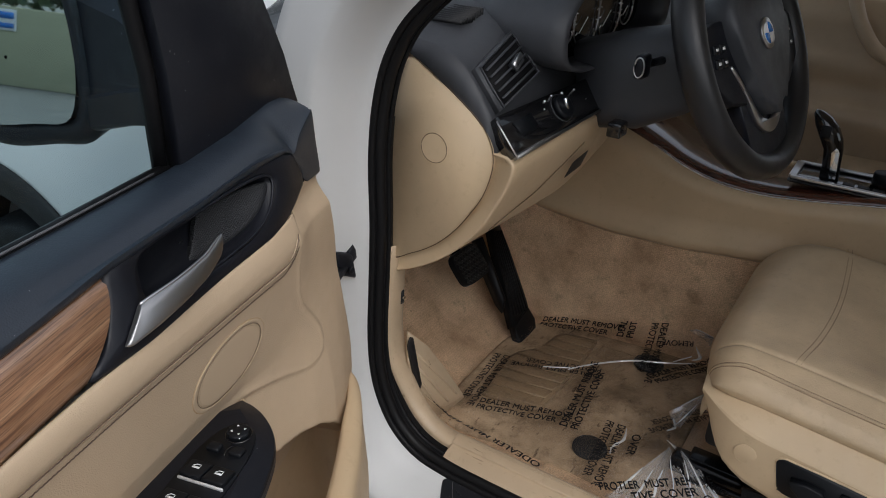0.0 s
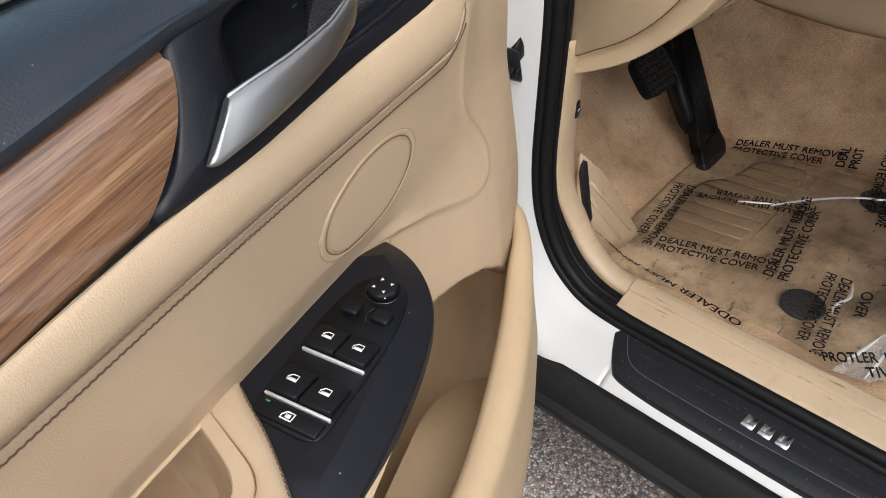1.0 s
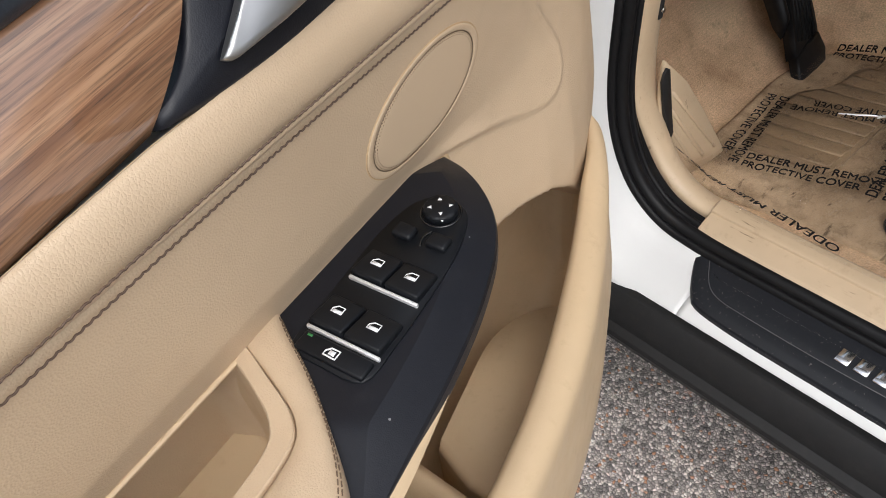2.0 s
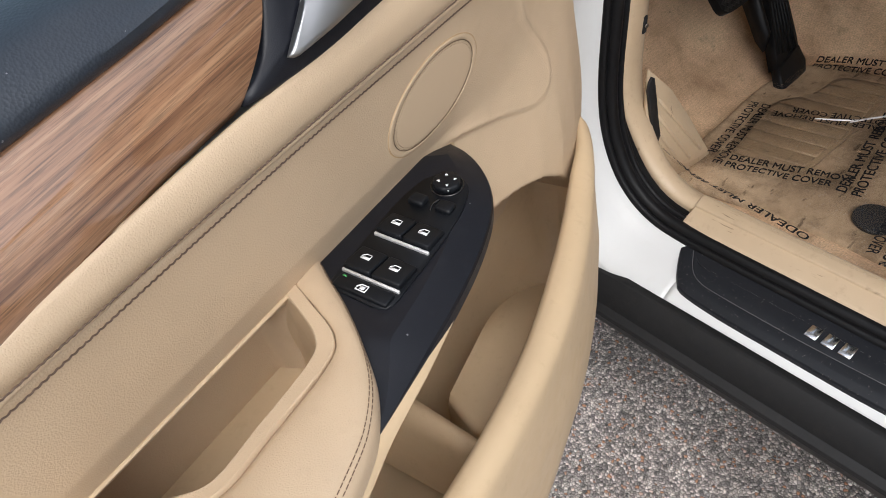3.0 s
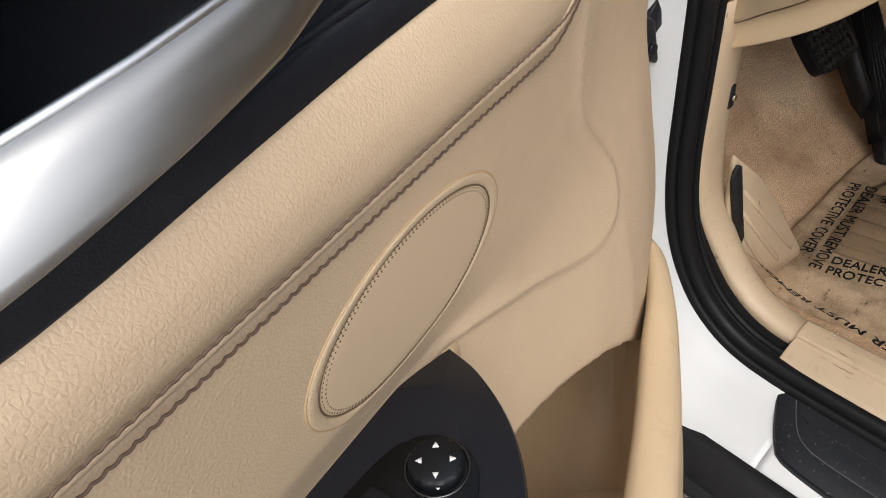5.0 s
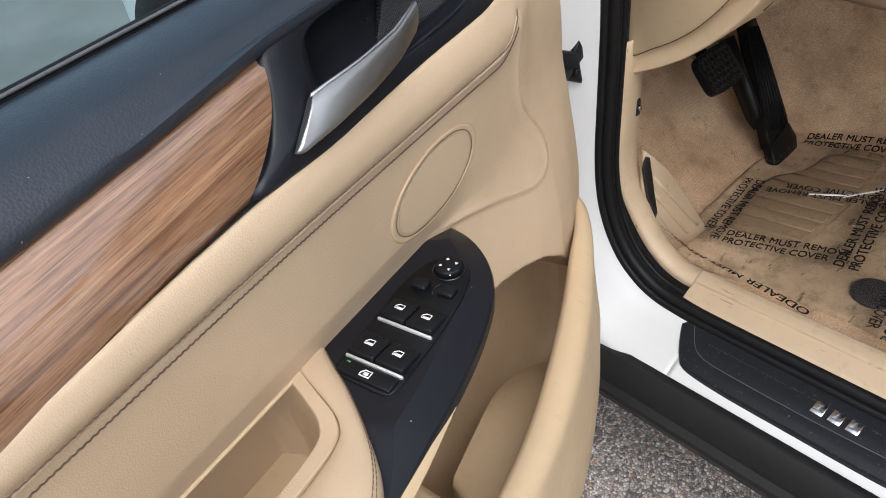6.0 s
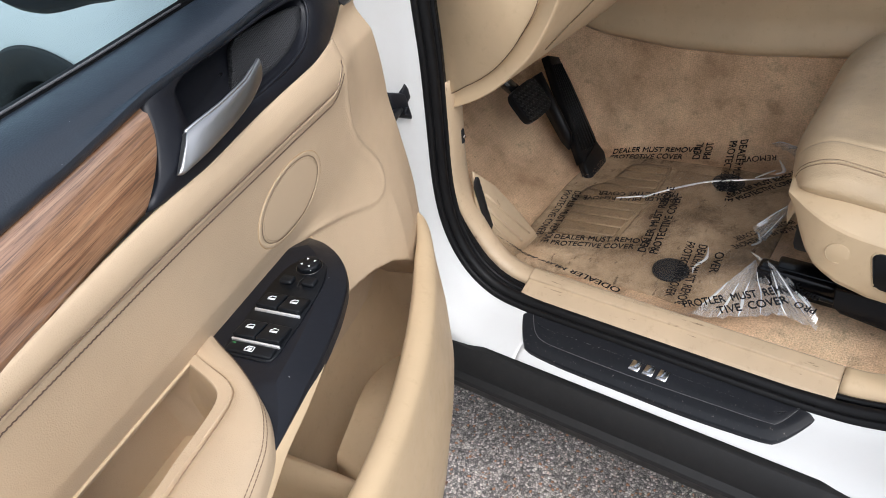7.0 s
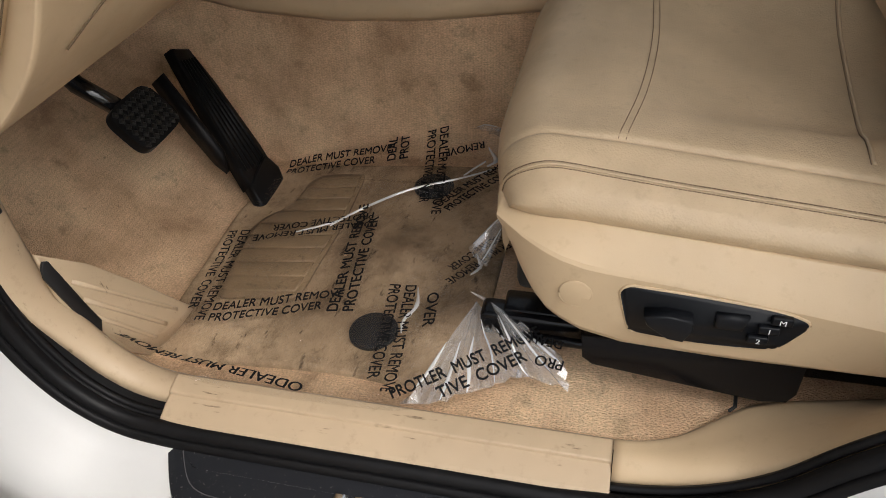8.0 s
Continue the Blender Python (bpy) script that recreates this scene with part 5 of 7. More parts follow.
for v, ul, lo_, tall in ((0.0, 0.425, 1.190, 0.10), (-0.06, 0.389, 1.173, 0.10), (-0.147, 0.345, 1.150, 0.145), (-0.217, 0.329, 1.129, 0.18), (-0.26, 0.315, 1.130, 0.18)):
    rows.append([(ul - 0.002, v, lo_ + 0.003), (ul + 0.001, v, lo_ + 0.008), (ul + 0.003, v, lo_ + 0.043), (ul - 0.003, v, lo_ + 0.047), (ul - 0.006, v, lo_ + tall - 0.02), (ul - 0.025, v, lo_ + tall), (ul - 0.07, v, lo_ + tall), (ul - 0.07, v, lo_ + 0.01), (ul - 0.06, v, lo_), (ul - 0.010, v, lo_)])
sharp(part("arm", capped(rows), BLACK, mirror, "angular black mirror foot"), 25)


# ---- footwell ----
def floor_z(x, y):
    z = lerp(y, [(-1.2, 0.47), (-0.6, 0.468), (-0.35, 0.455), (-0.22, 0.445), (0.0, 0.415), (0.10, 0.402), (0.16, 0.405), (0.24, 0.45), (0.34, 0.55), (0.50, 0.75), (0.62, 0.86)])
    z += 0.34 * step(0.655, 0.735, x)
    z += 0.004 * step(0.16, 0.08, x) * step(-0.2, -0.4, y) + 0.10 * step(0.17, 0.07, x) * step(0.02, 0.2, y)
    return z


rows = []
for y in np.linspace(-1.25, 0.60, 150):
    rows.append([(x, y, floor_z(x, y) + 0.004 * noise.noise(Vector((x * 9, y * 9, 3.3)))) for x in np.concatenate([np.linspace(0.052, 0.62, 57), np.linspace(0.628, 0.745, 26)])])
c = part("carpet", sheet(rows), CARPET, None)
tagged(c, "tan cut-pile carpet with dirt stains in the footwell", "carpet", kind="structure")
part("carpet_slit", tube([(0.166, -0.683, 0.482), (0.150, -0.681, 0.484), (0.124, -0.678, 0.485), (0.117, -0.671, 0.485)], 0.0022, 6), DARK, c)

matt = thing("floor_mat", "tan carpet floor mat with ribbed heel pad and dark fixing discs", "floor mat")


def mat_z(x, y):
    return floor_z(x, y) + 0.008


mo_ = resample([(p.x, p.y) for p in curve([(0.14, 0.10, 0), (0.13, -0.10, 0), (0.115, -0.30, 0), (0.16, -0.36, 0), (0.40, -0.37, 0), (0.59, -0.36, 0), (0.61, -0.25, 0), (0.625, -0.05, 0), (0.63, 0.08, 0), (0.52, 0.125, 0), (0.36, 0.125, 0), (0.22, 0.12, 0)], 4, True)], 90)
cen = Vector((0.36, -0.12))
rows = [[(*p, floor_z(*p) - 0.002) for p in mo_]]
for s in (0.0, 0.015, 0.04, 0.08, *np.linspace(0.12, 0.99, 34)):
    rows.append([(*p.lerp(cen, s), mat_z(*p.lerp(cen, s)) - (0.003 if s == 0 else 0) + 0.0015 * noise.noise(Vector((*(p.lerp(cen, s) * 8), 1)))) for p in mo_])
part("mat_body", sheet(rows, True), PILE, matt)
pad = [(p.x, p.y) for p in curve([(0.262, 0.064, 0), (0.256, 0.0, 0), (0.262, -0.074, 0), (0.34, -0.084, 0), (0.42, -0.088, 0), (0.50, -0.086, 0), (0.580, -0.080, 0), (0.588, -0.06, 0), (0.586, 0.0, 0), (0.570, 0.022, 0), (0.50, 0.030, 0), (0.46, 0.066, 0), (0.42, 0.080, 0), (0.33, 0.076, 0)], 4, True)]
part("heel_pad", slab(pad, 0, 0.004, 0.002, lambda c: Vector((c.x, c.y, mat_z(c.x, c.y) + c.z))), HEEL, matt, "ribbed tan heel pad")
for k in range(9):
    x = 0.270 + 0.0345 * k
    ya = [lerp(x + s, [(0.26, 0.060), (0.42, 0.074), (0.45, 0.066), (0.50, 0.026), (0.565, 0.016), (0.60, -0.02)]) for s in (0, 0.031)]
    yb = [lerp(x + s, [(0.26, -0.069), (0.42, -0.083), (0.58, -0.074)]) for s in (0, 0.031)]
    part("rib", slab([(x, ya[0]), (x, yb[0]), (x + 0.031, yb[1]), (x + 0.031, ya[1])], 0.003, 0.0068, 0.0022, lambda c: Vector((c.x, c.y, mat_z(c.x, c.y) + c.z)), 2), HEEL, matt)
for x in (0.193, 0.540):
    part("fixing_disc", disc((x, -0.221, mat_z(x, -0.221) + 0.001), 0.034, 0.006, (0, 0, 1), 32, 0.002), DARK, matt, "dark round mat fixing")

# ---- clear plastic cover with printed words ----
cover = thing("plastic_cover", "clear printed protective film lying crumpled over the floor mat", "plastic film")


def film_z(x, y):
    z = floor_z(min(x, 0.60), y) + 0.0185 + 0.30 * max(0, x - 0.60)
    z += 0.010 * abs(noise.noise(Vector((x * 7, y * 7, 5)))) + 0.004 * abs(noise.noise(Vector((x * 22, y * 16, 2))))
    z = max(z, 0.4815 - 0.6 * max(0, x - 0.075) + 0.7 * step(0.02, 0.12, y) * max(0, 0.13 - x))
    z += 0.014 * math.exp(-((x - 0.53 - 0.18 * (y + 0.12)) / 0.012) ** 2) * step(-0.27, -0.2, y) * step(0.0, -0.06, y)
    return z


fo = [(0.085, 0.105), (0.048, -0.05), (0.046, -0.22), (0.056, -0.315), (0.10, -0.365), (0.15, -0.37), (0.21, -0.37), (0.27, -0.40), (0.40, -0.42), (0.60, -0.40), (0.66, -0.28), (0.655, -0.12), (0.64, 0.02), (0.615, 0.11), (0.54, 0.125), (0.42, 0.10), (0.25, 0.09), (0.15, 0.12)]
fop = resample([(p.x, p.y) for p in curve([(a, b, 0) for a, b in fo], 5, True)], 200)
cen = Vector((0.34, -0.16))
rows = []
for s in np.linspace(0, 0.995, 70):
    rows.append([(*p.lerp(cen, s), film_z(*p.lerp(cen, s))) for p in fop])
fm = part("film", sheet(rows, True), FILM, cover)
fm.visible_shadow = False


# the bunched end of the film: sharp folds fanning out from the seat rail
rng = random.Random(4)


def fan(apex, rim, lift, n, depth):
    """Folded film between a gathered point and a spread edge."""
    apex = Vector(apex)
    line = resample(rim, n, False)
    bm = bmesh.new()
    cols = []
    for k, q in enumerate(line):
        up = depth * (rng.uniform(0.55, 1.0) if k % 2 else rng.uniform(-0.1, 0.15))
        col = []
        for f in (0.0, 0.2, 0.45, 0.7, 0.88, 1.0):
            p = apex.lerp(Vector((q.x, q.y, lift(q.x, q.y))), f)
            swell = math.sin(math.pi * min(1.0, f * 0.75 + 0.08))
            col.append(bm.verts.new(p + Vector((rng.uniform(-1, 1) * 0.003 * f, rng.uniform(-1, 1) * 0.003 * f, up * swell * rng.uniform(0.7, 1.15)))))
        cols.append(col)
    for a, b in zip(cols, cols[1:]):
        for i in range(5):
            bm.faces.new((a[i], a[i + 1], b[i + 1]))
            bm.faces.new((a[i], b[i + 1], b[i]))
    return bm


low = lambda x, y: 0.4835 + 0.02 * max(0, x - 0.1)
for apex, rim, n, depth in (((0.212, -0.362, 0.515), [(0.058, -0.300), (0.062, -0.328), (0.080, -0.362), (0.101, -0.395), (0.134, -0.444)], 19, 0.013), ((0.196, -0.385, 0.532), [(0.125, -0.430), (0.118, -0.470), (0.112, -0.490), (0.135, -0.488), (0.168, -0.478)], 13, 0.014), ((0.225, -0.352, 0.520), [(0.215, -0.405), (0.200, -0.440), (0.185, -0.475)], 9, 0.010), ((0.615, -0.335, 0.530), [(0.672, -0.262), (0.665, -0.290), (0.650, -0.312), (0.636, -0.330)], 9, 0.012), ((0.405, -0.385, 0.535), [(0.350, -0.318), (0.330, -0.335), (0.315, -0.355)], 7, 0.008)):
    fm2 = part("crumpled_fold", fan(apex, rim, low, n, depth), CRUMPLE, cover, "crumpled plastic fold with highlights painted in as white", smooth=False)
    fm2.visible_shadow = False
    co_f = [v.co.copy() for v in fm2.data.vertices]
    # white strips along some folds paint their glints
    for k in range(1, n, 4):
        line = [co_f[k * 6 + i] + Vector((0, 0, 0.0006)) for i in range(1, 6)]
        w_ = rng.uniform(0.0010, 0.0026)
        part("crease", tube(curve(line[rng.choice((0, 0, 1)):rng.choice((4, 5, 5))], 3), lambda f: w_ * (0.15 + math.sin(math.pi * f) * 0.9), 6, flat=0.35), CREASE_GLINT, cover).visible_shadow = False
# long standing creases; white strips paint the light they would catch
for pts, r in (([(0.415, -0.075), (0.452, -0.108), (0.490, -0.150), (0.520, -0.195), (0.548, -0.262), (0.575, -0.315)], 0.0024), ([(0.400, -0.020), (0.415, -0.055), (0.432, -0.090)], 0.0018), ([(0.600, -0.30), (0.580, -0.285), (0.556, -0.270)], 0.0022), ([(0.270, -0.265), (0.235, -0.272), (0.205, -0.262), (0.18, -0.265)], 0.0028), ([(0.63, -0.30), (0.60, -0.318), (0.585, -0.305)], 0.0030), ([(0.345, -0.335), (0.32, -0.345), (0.30, -0.335)], 0.0026)):
    line = curve([(a, b, 0) for a, b in pts], 7)
    m_ = len(line) - 1
    rows = []
    for k, p in enumerate(line):
        d = (line[min(k + 1, m_)] - line[max(k - 1, 0)]).normalized()
        s = Vector((-d.y, d.x, 0)) * r * (0.15 + math.sin(math.pi * k / m_) * rng.uniform(0.4, 0.8))
        base = film_z(line[0].x, line[0].y) * (1 - k / m_) + film_z(line[-1].x, line[-1].y) * k / m_ + 0.004
        rows.append([(p.x + s.x * q, p.y + s.y * q, base + r * h) for q, h in ((-1.6, -0.1), (-0.5, 0.7), (0.1, 1.0), (0.8, 0.55), (1.5, -0.1))])
    part("crease", sheet(rows), CREASE_GLINT, cover, "white strip painting the highlight along a film crease").visible_shadow = False


def words(line, start, end, size, up_shift, height=lambda x, y: 0.0045):
    """A printed line draped on the film from start towards end."""
    fc = bpy.data.curves.new("print", "FONT")
    fc.body, fc.size, fc.offset = line, 1.0, 0.0
    ob = bpy.data.objects.new("print", fc)
    scene.collection.objects.link(ob)
    bpy.context.view_layer.update()
    me = bpy.data.meshes.new_from_object(ob.evaluated_get(bpy.context.evaluated_depsgraph_get()))
    bpy.data.objects.remove(ob)
    a, b = Vector(start), Vector(end)
    d = (b - a).normalized()
    s = Vector((-d.y, d.x))
    width = max(v.co.x for v in me.vertices)
    k = (b - a).length / width
    kh = size / 0.7
    bm = bmesh.new()
    bm.from_mesh(me)
    for dx, dy in ((0.034, 0.0), (-0.017, 0.026)):
        for v in me.vertices:
            v.co += Vector((dx, dy, 0.02))
        bm.from_mesh(me)
    bpy.data.meshes.remove(me)
    bmesh.ops.subdivide_edges(bm, edges=[e for e in bm.edges if e.calc_length() > 0.25], cuts=1)
    for v in bm.verts:
        p = a + d * (v.co.x * k) + s * (v.co.y * kh + up_shift)
        v.co = Vector((p.x, p.y, film_z(p.x, p.y) + height(p.x, p.y) + v.co.z * 0.02))
    part("printed_line", bm, INK, cover, "black printed words", smooth=False)


TOP, LOW = "DEALER MUST REMOVE", "PROTECTIVE COVER"
H = 0.0160
BLOCKS = [((0.212, 0.040), (0.246, -0.158)), ((0.214, -0.161), (0.470, -0.126)), ((0.428, -0.147), (0.392, 0.053)), ((0.403, 0.081), (0.190, 0.058)), ((0.600, 0.079), (0.628, -0.118)), ((0.672, -0.203), (0.445, -0.240)), ((0.274, -0.246), (0.072, -0.270)), ((0.465, -0.250), (0.60, -0.35)), ((0.40, -0.395), (0.29, -0.30))]
for a, b in BLOCKS:
    va, vb = Vector(a), Vector(b)
    words(TOP, va, vb, H, 0)
    words(LOW, va, va + (vb - va) * 0.86, H, -0.023)
words("DEAL", (0.605, -0.133), (0.660, -0.124), H, 0)
words("PROT", (0.605, -0.133), (0.660, -0.124), H, -0.023)
words("O" + TOP, (0.062, -0.176), (0.098, 0.098), 0.0135, -0.004)
over = lambda x, y: 0.503 + 0.14 * max(0, x - 0.07) - film_z(x, y)
words("PROTLER  MUST  REMOVE", (0.052, -0.292), (0.168, -0.452), 0.0165, -0.002, over)
words("TIVE  COVER", (0.064, -0.346), (0.132, -0.438), 0.0165, -0.004, over)
words("DEALER", (0.160, -0.480), (0.166, -0.425), H, -0.005, lambda x, y: 0.515 - film_z(x, y))
words("PRO", (0.134, -0.484), (0.139, -0.450), H, -0.002, lambda x, y: 0.510 - film_z(x, y))
words("REMOVE", (0.645, -0.29), (0.625, -0.222), H, 0)
words("OVER", (0.262, -0.282), (0.195, -0.290), H, 0)

# ---- pedals ----
gas = thing("accelerator_pedal", "ribbed black rubber accelerator pedal standing on the floor", "pedal")
a, b = Vector((0.555, 0.112, 0.426)), Vector((0.628, 0.262, 0.648))
d = (b - a).normalized()
nrm = Vector((1, 0.10, 0)).cross(d).normalized()
side = d.cross(nrm).normalized()
P = lambda c: a + side * c.x + d * c.y + nrm * c.z
if nrm.y > 0:
    nrm = -nrm
part("pad", slab([(-0.048, 0.0), (0.046, 0.022), (0.046, 0.06), (0.036, 0.2), (0.026, 0.268), (-0.018, 0.276), (-0.028, 0.2), (-0.044, 0.05)], -0.016, 0.006, 0.003, P), RUBBER, gas)
for k in range(6):
    x = -0.034 + 0.0135 * k
    part("rib", tube([P(Vector((x, 0.030, 0.006))), P(Vector((x * 0.82 + 0.002, 0.13, 0.006))), P(Vector((x * 0.56 + 0.004, 0.25, 0.006)))], 0.0028, 6), RUBBER, gas)
part("foot", slab([(-0.050, -0.045), (0.036, -0.030), (0.050, -0.005), (0.046, 0.035), (-0.044, 0.02), (-0.056, -0.02)], -0.012, 0.012, 0.006, lambda c: Vector((0.552 + c.x, 0.108 - c.z * 0.6 + c.y * 0.5, 0.426 + c.z * 0.6 + c.y * 0.7))), RUBBER, gas)
part("side_arm", slab([(0.222, 0.640), (0.252, 0.618), (0.206, 0.545), (0.152, 0.484), (0.128, 0.472), (0.126, 0.512)], 0, 0.014, 0.002, lambda c: Vector((0.500 + (c.x - 0.12) * 0.35 + c.z, c.x + 0.02, c.y))), RUBBER, gas)

brake = thing("brake_pedal", "black rubber brake pedal with raised diamond studs", "pedal")
bc = Vector((0.404, 0.190, 0.640))
bn = Vector((0, -0.766, 0.643)).normalized()
bx = Vector((1, 0, 0)).normalized()
by = bn.cross(bx).normalized()
bx = by.cross(bn).normalized()
Q = lambda c: bc + bx * c.x + by * c.y + bn * c.z
rounded = [(math.copysign(0.054 * abs(math.cos(t)) ** 0.45, math.cos(t)), math.copysign(0.041 * abs(math.sin(t)) ** 0.45, math.sin(t))) for t in np.linspace(0, 2 * math.pi, 49)[:-1]]
sharp(part("pad", slab(rounded, -0.014, 0.002, 0.003, Q), RUBBER, brake), 40)
# the studs are a rubber paler than the pad
for i in range(8):
    for j in range(6):
        x, y = -0.042 + 0.012 * i, -0.030 + 0.012 * j
        if abs(x / 0.052) ** 4 + abs(y / 0.038) ** 4 < 0.85:
            part("stud", slab([(x - 0.0058, y), (x, y - 0.0056), (x + 0.0058, y), (x, y + 0.0056)], 0.0012, 0.0066, 0.0022, Q, 1), STUD_RUBBER, brake, smooth=False)
part("stem", tube([Q(Vector((-0.01, 0.03, -0.012))), Q(Vector((-0.015, 0.10, -0.03))), Vector((0.395, 0.31, 0.73)), Vector((0.39, 0.38, 0.80))], 0.0145, 12), GLOSS, brake, "gloss black pedal arm")

# ---- dashboard ----
dash = thing("dashboard", "charcoal and beige dashboard with air vent and light switch", "dashboard")
LOWER = [(0.165, 0.785), (0.150, 0.792), (0.105, 0.812), (0.055, 0.841), (0.01, 0.879), (-0.028, 0.922), (-0.058, 0.974), (-0.079, 1.022), (-0.084, 1.046), (-0.078, 1.058), (-0.05, 1.064), (0.10, 1.06), (0.16, 1.0), (0.17, 0.85)]
low = [(p.x, p.y) for p in curve([(a, b, 0) for a, b in LOWER], 3, True)]
cy, cz = 0.06, 0.97
rows = []
for x, s in ((0.034, 0.93), (0.029, 0.965), (0.030, 0.985), (0.036, 0.997), (0.05, 1.0), (0.12, 1.0), (0.2, 1.0), (0.28, 1.0), (0.32, 0.995), (0.345, 0.97), (0.36, 0.93)):
    skew = max(0.0, x - 0.05) / 0.29
    rows.append([(x, cy + (a - cy) * s - 0.024 * skew * step(0.10, -0.06, a), cz + (b - cz) * s + 0.024 * skew * step(0.90, 1.04, b)) for a, b in low])
part("lower_panel", capped(rows), PLASTIC, dash, "beige lower dash panel")
rows = []
for x, dz in ((0.35, 0.0), (0.42, -0.015), (0.5, -0.01), (0.58, 0.01), (0.64, 0.03)):
    rows.append([(x, a + 0.05, b + dz - 0.02) for a, b in ((0.16, 0.80), (0.05, 0.85), (-0.05, 0.92), (-0.10, 1.0), (-0.10, 1.06), (0.0, 1.08))])
part("column_panel", sheet(rows), PLASTIC, dash, thick=0.01)
CAP = [(0.112, 1.185), (0.134, 1.13), (0.141, 1.05), (0.143, 0.94), (0.143, 0.835), (0.10, 0.850), (0.052, 0.880), (0.015, 0.916), (-0.012, 0.953), (-0.034, 0.99), (-0.046, 1.028), (-0.048, 1.055), (-0.040, 1.080), (-0.019, 1.108), (0.033, 1.146), (0.08, 1.172)]
capo = resample([(p.x, p.y) for p in curve([(a, b, 0) for a, b in CAP], 3, True)], 80)
part("end_cap", slab([(p.x, p.y) for p in capo], -0.05, -0.0235, 0.003, lambda c: Vector((-c.z, c.x, c.y))), PLASTIC, dash, "smooth beige dash end cap")
part("cap_seam", tube([(0.0255, p.x + (p.x - 0.05) * 0.012, p.y + (p.y - 1.0) * 0.012) for p in capo], 0.0008, 5, True), GAP, dash)
sharp(part("round_cover", disc((0.0245, 0.058, 1.050), 0.0235, 0.0012, (-1, 0, 0), 48, 0.0003), PLASTIC, dash), 30)
part("cover_ring", tube([(0.0238, 0.058 + 0.0243 * math.cos(t), 1.050 + 0.0243 * math.sin(t)) for t in np.linspace(0, 2 * math.pi, 41)[:-1]], 0.0008, 5, True), GAP, dash)
part("knee_seam", tube(curve([(0.072, -0.026, 0.912), (0.114, -0.0455, 0.939), (0.165, -0.0595, 0.9595), (0.19, -0.0725, 0.9815), (0.242, -0.0875, 1.0115), (0.272, -0.096, 1.03)], 4), 0.0010, 5), GAP, dash)
part("coin_slot", slab([(-0.030, -0.012), (-0.020, 0.010), (0.028, 0.016), (0.022, -0.008)], 0, 0.002, 0.0006, lambda c: Vector((0.255 + c.x * 1.2, -0.092 - c.z + (-c.y) * 0.35, 0.992 + c.y * 1.2))), DARK, dash, "dark coin slot")
# charcoal upper part
rows = [[(0.0265, a, b) for a, b in ((0.145, 1.05), (0.0, 1.045), (-0.026, 1.062), (-0.024, 1.095), (-0.022, 1.103), (0.017, 1.133), (0.045, 1.153), (0.07, 1.171), (0.092, 1.183), (0.12, 1.195), (0.3, 1.19), (0.55, 1.13), (0.6, 1.0))]]
for x in (0.034, 0.040, *np.linspace(0.06, 1.52, 36)):
    lift = 0.042 * step(0.02, 0.19, x)
    prof = [(0.145, 1.05), (-0.02, 1.045), (-0.050, 1.062), (-0.036, 1.108), (-0.032, 1.116 + lift * 0.8), (-0.010, 1.148 + lift * 0.95), (0.012, 1.176 + lift), (0.035, 1.192 + lift), (0.07, 1.206 + lift), (0.13, 1.214 + lift), (0.3, 1.20 + lift), (0.55, 1.14 + lift), (0.6, 1.0)]
    rows.append([(x, a, b) for a, b in prof])
part("upper_dash", sheet(rows), DASH, dash, "charcoal vinyl dash top", thick=0.004)


def quad_frame(tl, tr, br, bl):
    """Maps (s, t, h) in the unit square on to a four-cornered face."""
    tl, tr, br, bl = (Vector(p) for p in (tl, tr, br, bl))
    nn = (tr - tl).cross(bl - tl).normalized()
    if nn.y > 0:
        nn = -nn
    return lambda c: (tl.lerp(tr, c.x)).lerp(bl.lerp(br, c.x), c.y) + nn * c.z


Fs = quad_frame((0.031, -0.040, 1.116), (0.320, -0.076, 1.135), (0.325, -0.110, 1.086), (0.031, -0.084, 1.063))
lsw = part("switch_plate", slab([(0.0, 0.03), (0.03, 0.0), (0.97, 0.0), (1, 0.05), (1, 0.97), (0.97, 1), (0.03, 1), (0, 0.97)], -0.02, 0.004, 0.002, Fs), GLOSS, dash, "gloss black light switch plate")
part("chrome_edge", slab([(0.0, 0.955), (1.0, 0.95), (1.0, 1.02), (0.0, 1.04)], -0.004, 0.0062, 0.0012, Fs), METAL, lsw, "satin silver strip")
part("chrome_side", tube([Fs(Vector((-0.01, t, 0.006))) for t in (0.1, 0.4, 0.7, 1.02)], 0.0014, 8), SILVER, lsw)
kn = Fs(Vector((0.54, 0.45, 0.004)))
nv = (Fs(Vector((0.54, 0.45, 1.0))) - Fs(Vector((0.54, 0.45, 0)))).normalized()
part("light_knob", disc(kn, 0.021, 0.012, nv, 32, 0.004), SWITCH, lsw, "round light switch knob")
part("knob_bar", tube([kn + nv * 0.013 + Vector((0.004, -0.002, -0.012)), kn + nv * 0.013 + Vector((-0.004, 0.002, 0.012))], 0.004, 8), CHROME, lsw, "chrome grip")
part("knob_ring", tube([kn + nv * 0.002 + (Fs(Vector((1, 0, 0))) - Fs(Vector((0, 0, 0)))).normalized() * 0.024 * math.cos(t) + nv.cross((Fs(Vector((1, 0, 0))) - Fs(Vector((0, 0, 0)))).normalized()) * 0.024 * math.sin(t) for t in np.linspace(0, 2 * math.pi, 33)[:-1]], 0.001, 5, True), DASH, lsw)
